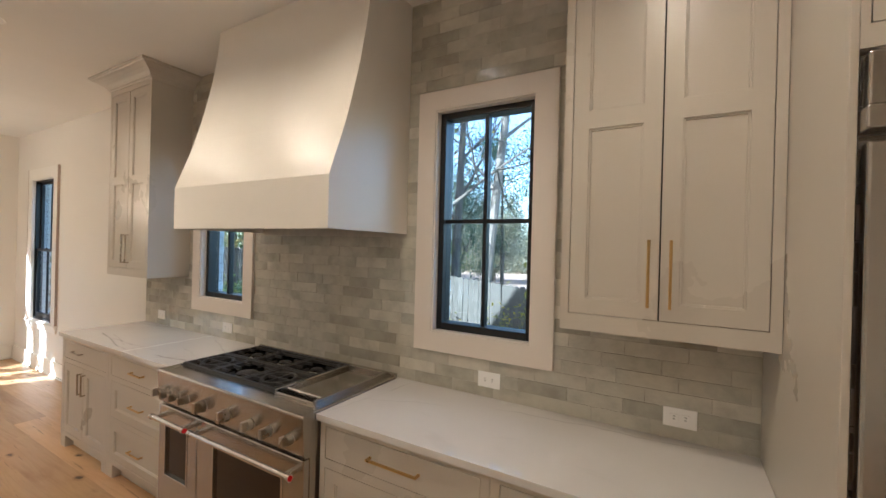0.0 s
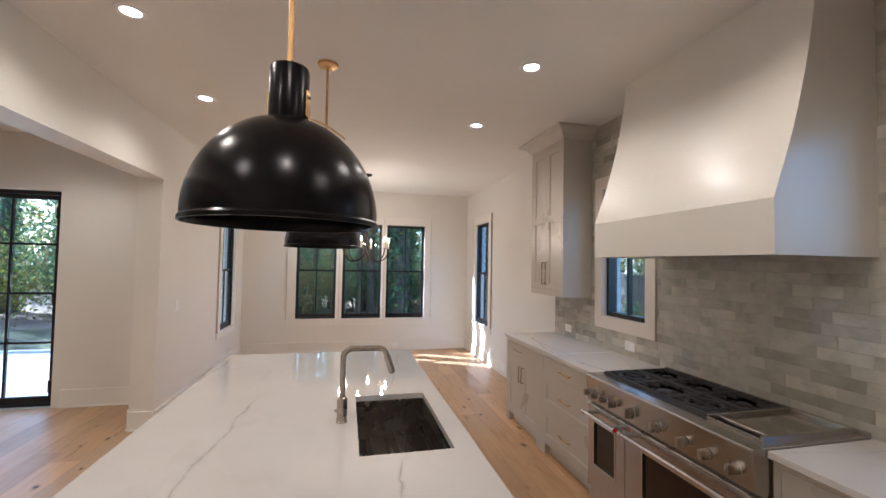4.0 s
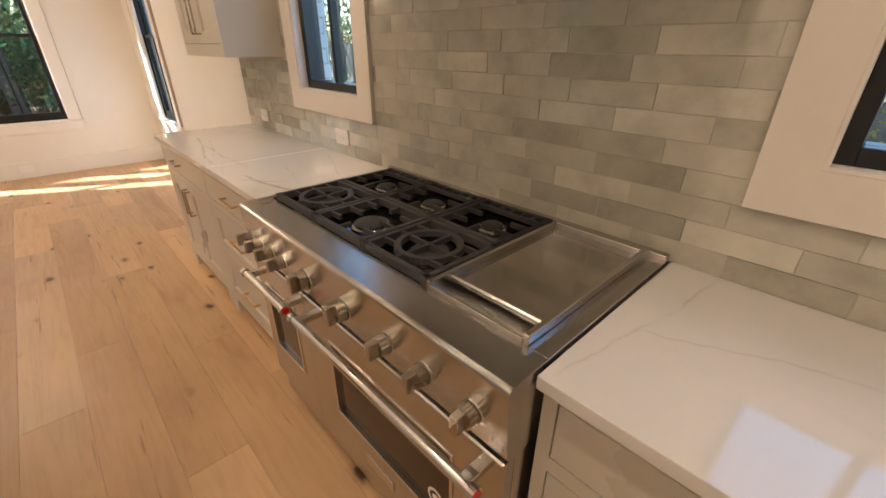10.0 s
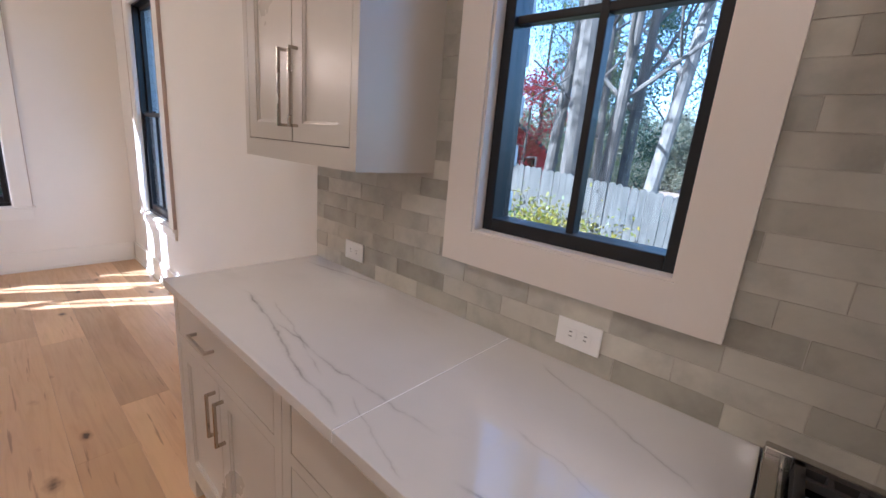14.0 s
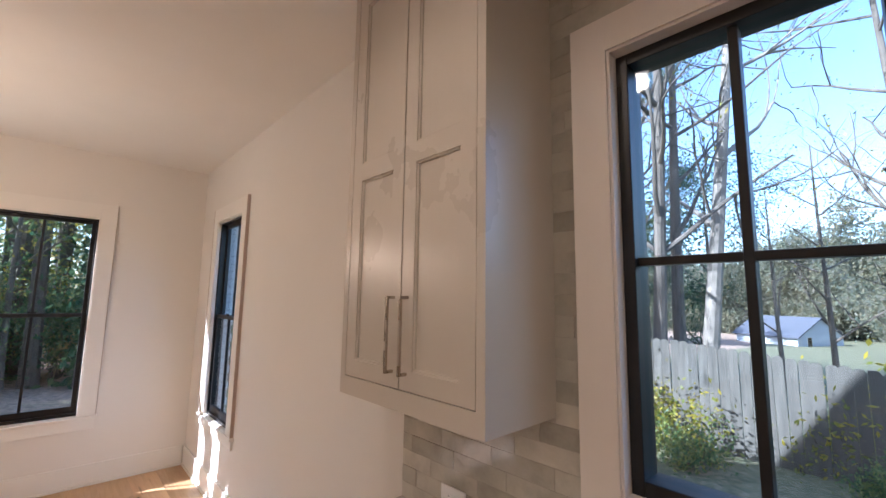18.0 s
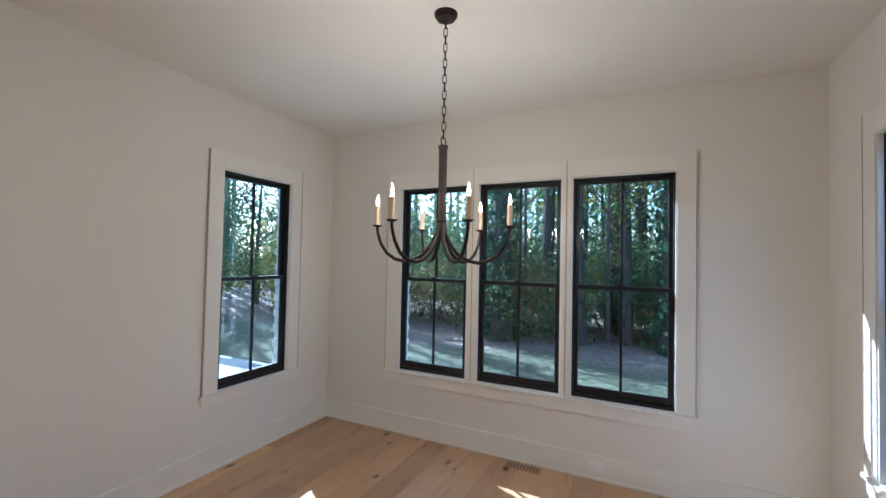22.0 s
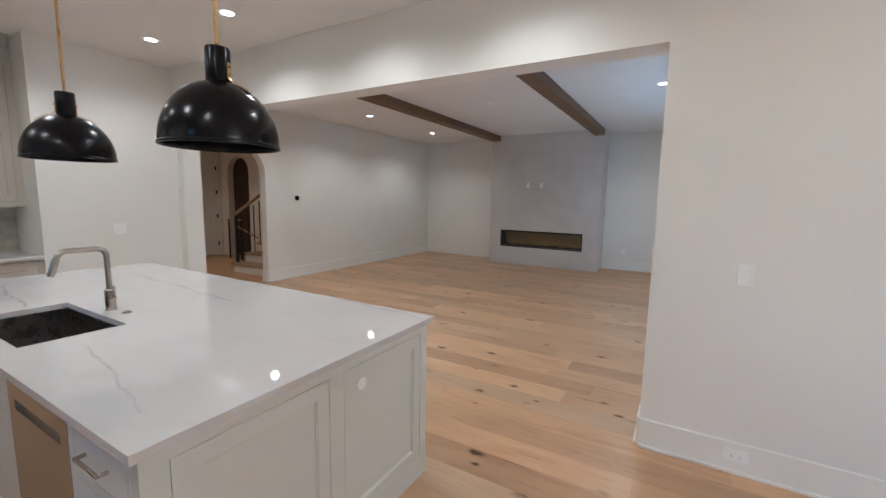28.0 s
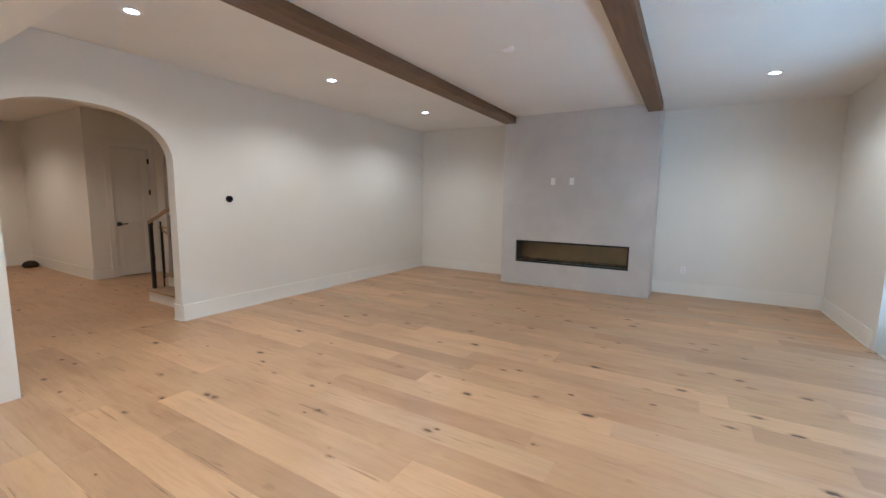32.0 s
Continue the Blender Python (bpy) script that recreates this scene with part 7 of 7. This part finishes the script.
gable_house("garden_shed", -12.1, 15.8, -0.75, 3.2, 3.6, 2.3, 1.2, red_siding, roof_shingle, "red painted garden shed behind the fence", 30)

# ---------------------------------------------------------------- zellige tiles
def tile_mesh(seed):
    """A tile one unit wide and high with a softly pillowed, uneven face towards -y."""
    g = random.Random(seed)
    bm = bmesh.new()
    e, f = 0.003, 0.010
    back = [bm.verts.new(p) for p in ((0, 0.006, 0), (1, 0.006, 0), (1, 0.006, 1), (0, 0.006, 1))]
    rim = [bm.verts.new((x + g.uniform(-0.0012, 0.0012), 0.0014, z + g.uniform(-0.010, 0.010))) for x, z in ((e * 0.3, f * 0.4), (1 - e * 0.3, f * 0.4), (1 - e * 0.3, 1 - f * 0.4), (e * 0.3, 1 - f * 0.4))]
    face = [bm.verts.new((x, g.uniform(-0.0004, 0.0003), z)) for x, z in ((e, f), (1 - e, f), (1 - e, 1 - f), (e, 1 - f))]
    for a, b in ((back, rim), (rim, face)):
        for i in range(4):
            j = (i + 1) % 4
            bm.faces.new((a[i], a[j], b[j], b[i]))
    bm.faces.new(face)
    return finish("tile", bm, zellige)


TW, TH = 0.2365, 0.0622
variants = [tile_mesh(k) for k in range(5)]
splash = thing("splashback", (0, TILE_Y, COUNTER), "glossy handmade grey-beige wall tiles laid in a running bond", "tiles", kind="structure")
part("mortar_bed", wall_blocks(bmesh.new(), "x", -3.952, 0.6295, TILE_Y + 0.0006, N_WALL - 0.0005, COUNTER, CEIL - 0.0005, [(a, b, *KW_Z) for a, b in KW]), grout, splash)
blocked = [(a - 0.100, b + 0.100, KW_Z[0] - 0.098, KW_Z[1] + 0.098) for a, b in KW] + [(-2.278, -1.004, 1.745, CEIL), (-3.926, -3.242, 1.375, CEIL), (-0.044, 0.63, 1.375, CEIL)]
rnd = random.Random(17)
z, r = COUNTER + 0.002, 0
while z < CEIL - 0.01:
    h = min(TH, CEIL - 0.002 - z)
    shut = sorted((b[0], b[1]) for b in blocked if b[2] < z + h / 2 < b[3])
    x = -3.952 - (TW * 0.5 if r % 2 else 0) - rnd.uniform(0, 0.08)
    while x < 0.629:
        w = TW
        spans, lo, hi = [], max(x, -3.952), min(x + w, 0.629)
        for a, b in shut:
            if a < hi and b > lo:
                if a > lo:
                    spans.append((lo, a))
                lo = max(lo, b)
        if hi > lo:
            spans.append((lo, hi))
        for a, b in spans:
            if b - a > 0.012:
                m = Matrix.Translation((a + 0.0004, TILE_Y - rnd.choice((0.0004, 0.0006, 0.0008, 0.0010, 0.0022)), z)) @ pose(0, 0, 0, rnd.uniform(-0.15, 0.15), 0, rnd.uniform(-0.08, 0.08)) @ Matrix.Diagonal((b - a - 0.0014, 1, h - 0.0010, 1))
                shared("tile", rnd.choice(variants), splash, Matrix.Translation((0, -TILE_Y, -COUNTER)) @ m)
        x += w
    z, r = z + TH, r + 1
niche = thing("niche_splashback", (NICHE_X, 0.16, COUNTER), "glossy grey-beige tiles at the back of the bar niche", "tiles", kind="structure")
bm = bmesh.new()
z, r = COUNTER + 0.002, 0
while z < 1.395:
    y = NICHE_Y + 0.002 - (TW / 2 if r % 2 else 0)
    while y < 1.2:
        a, b = max(y, NICHE_Y + 0.002), min(y + TW, 1.2)
        if b - a > 0.02:
            box(bm, NICHE_X - 0.011 - rnd.uniform(0, 0.0015), NICHE_X - 0.0005, a + 0.001, b - 0.001, z, min(z + TH - 0.0012, 1.396), bevel=0.0)
        y += TW
    z, r = z + TH, r + 1
tagged(part("tiles", bm, zellige, niche), kind="stuff")

# ---------------------------------------------------------------- oak boards, laid east to west
floor = thing("floor", (0, 0, 0), "wide light oak floorboards with dark knots", "floor", kind="structure")
BOARD = 0.222
unit = bmesh.new()
box(unit, 0, 1, 0, 1, -0.022, 0)
for v in unit.verts:
    if v.co.z > -0.001:
        v.co.x, v.co.y = 0.0003 + v.co.x * 0.9994, 0.0022 + v.co.y * 0.9956
unit_board = finish("floorboard", unit, oak_floor)
rnd = random.Random(11)
hall_boards = bmesh.new()
y = N_WALL - 0.02
while y > LIV_S - 0.05:
    x0 = W_WALL if y - BOARD / 2 > S_BACK else LIV_W
    x1 = NICHE_X if y - BOARD / 2 > S_BACK else LIV_E + 0.16
    x = x0 - rnd.uniform(0.0, 1.2)
    while x < x1:
        length = rnd.uniform(1.3, 2.35)
        a, b = max(x, x0 - 0.01), min(x + length, x1)
        if b - a > 0.06:
            shared("floorboard", unit_board, floor, Matrix.Translation((a, y - BOARD, 0)) @ Matrix.Diagonal((b - a, BOARD, 1, 1)))
        x += length
    if y < -0.9:
        x = LIV_E + 0.16 - (rnd.uniform(0, 0.8) if y > S_BACK else 0)
        while x < 9.1:
            b = min(x + rnd.uniform(1.3, 2.35), 9.1)
            if x > LIV_E:
                box(hall_boards, x, b - 0.002, y - BOARD + 0.001, y - 0.001, -0.022, 0.0)
            x = b
    y -= BOARD
part("hall_boards", hall_boards, oak_floor, floor)
tagged(floor.children[-1], kind="stuff")
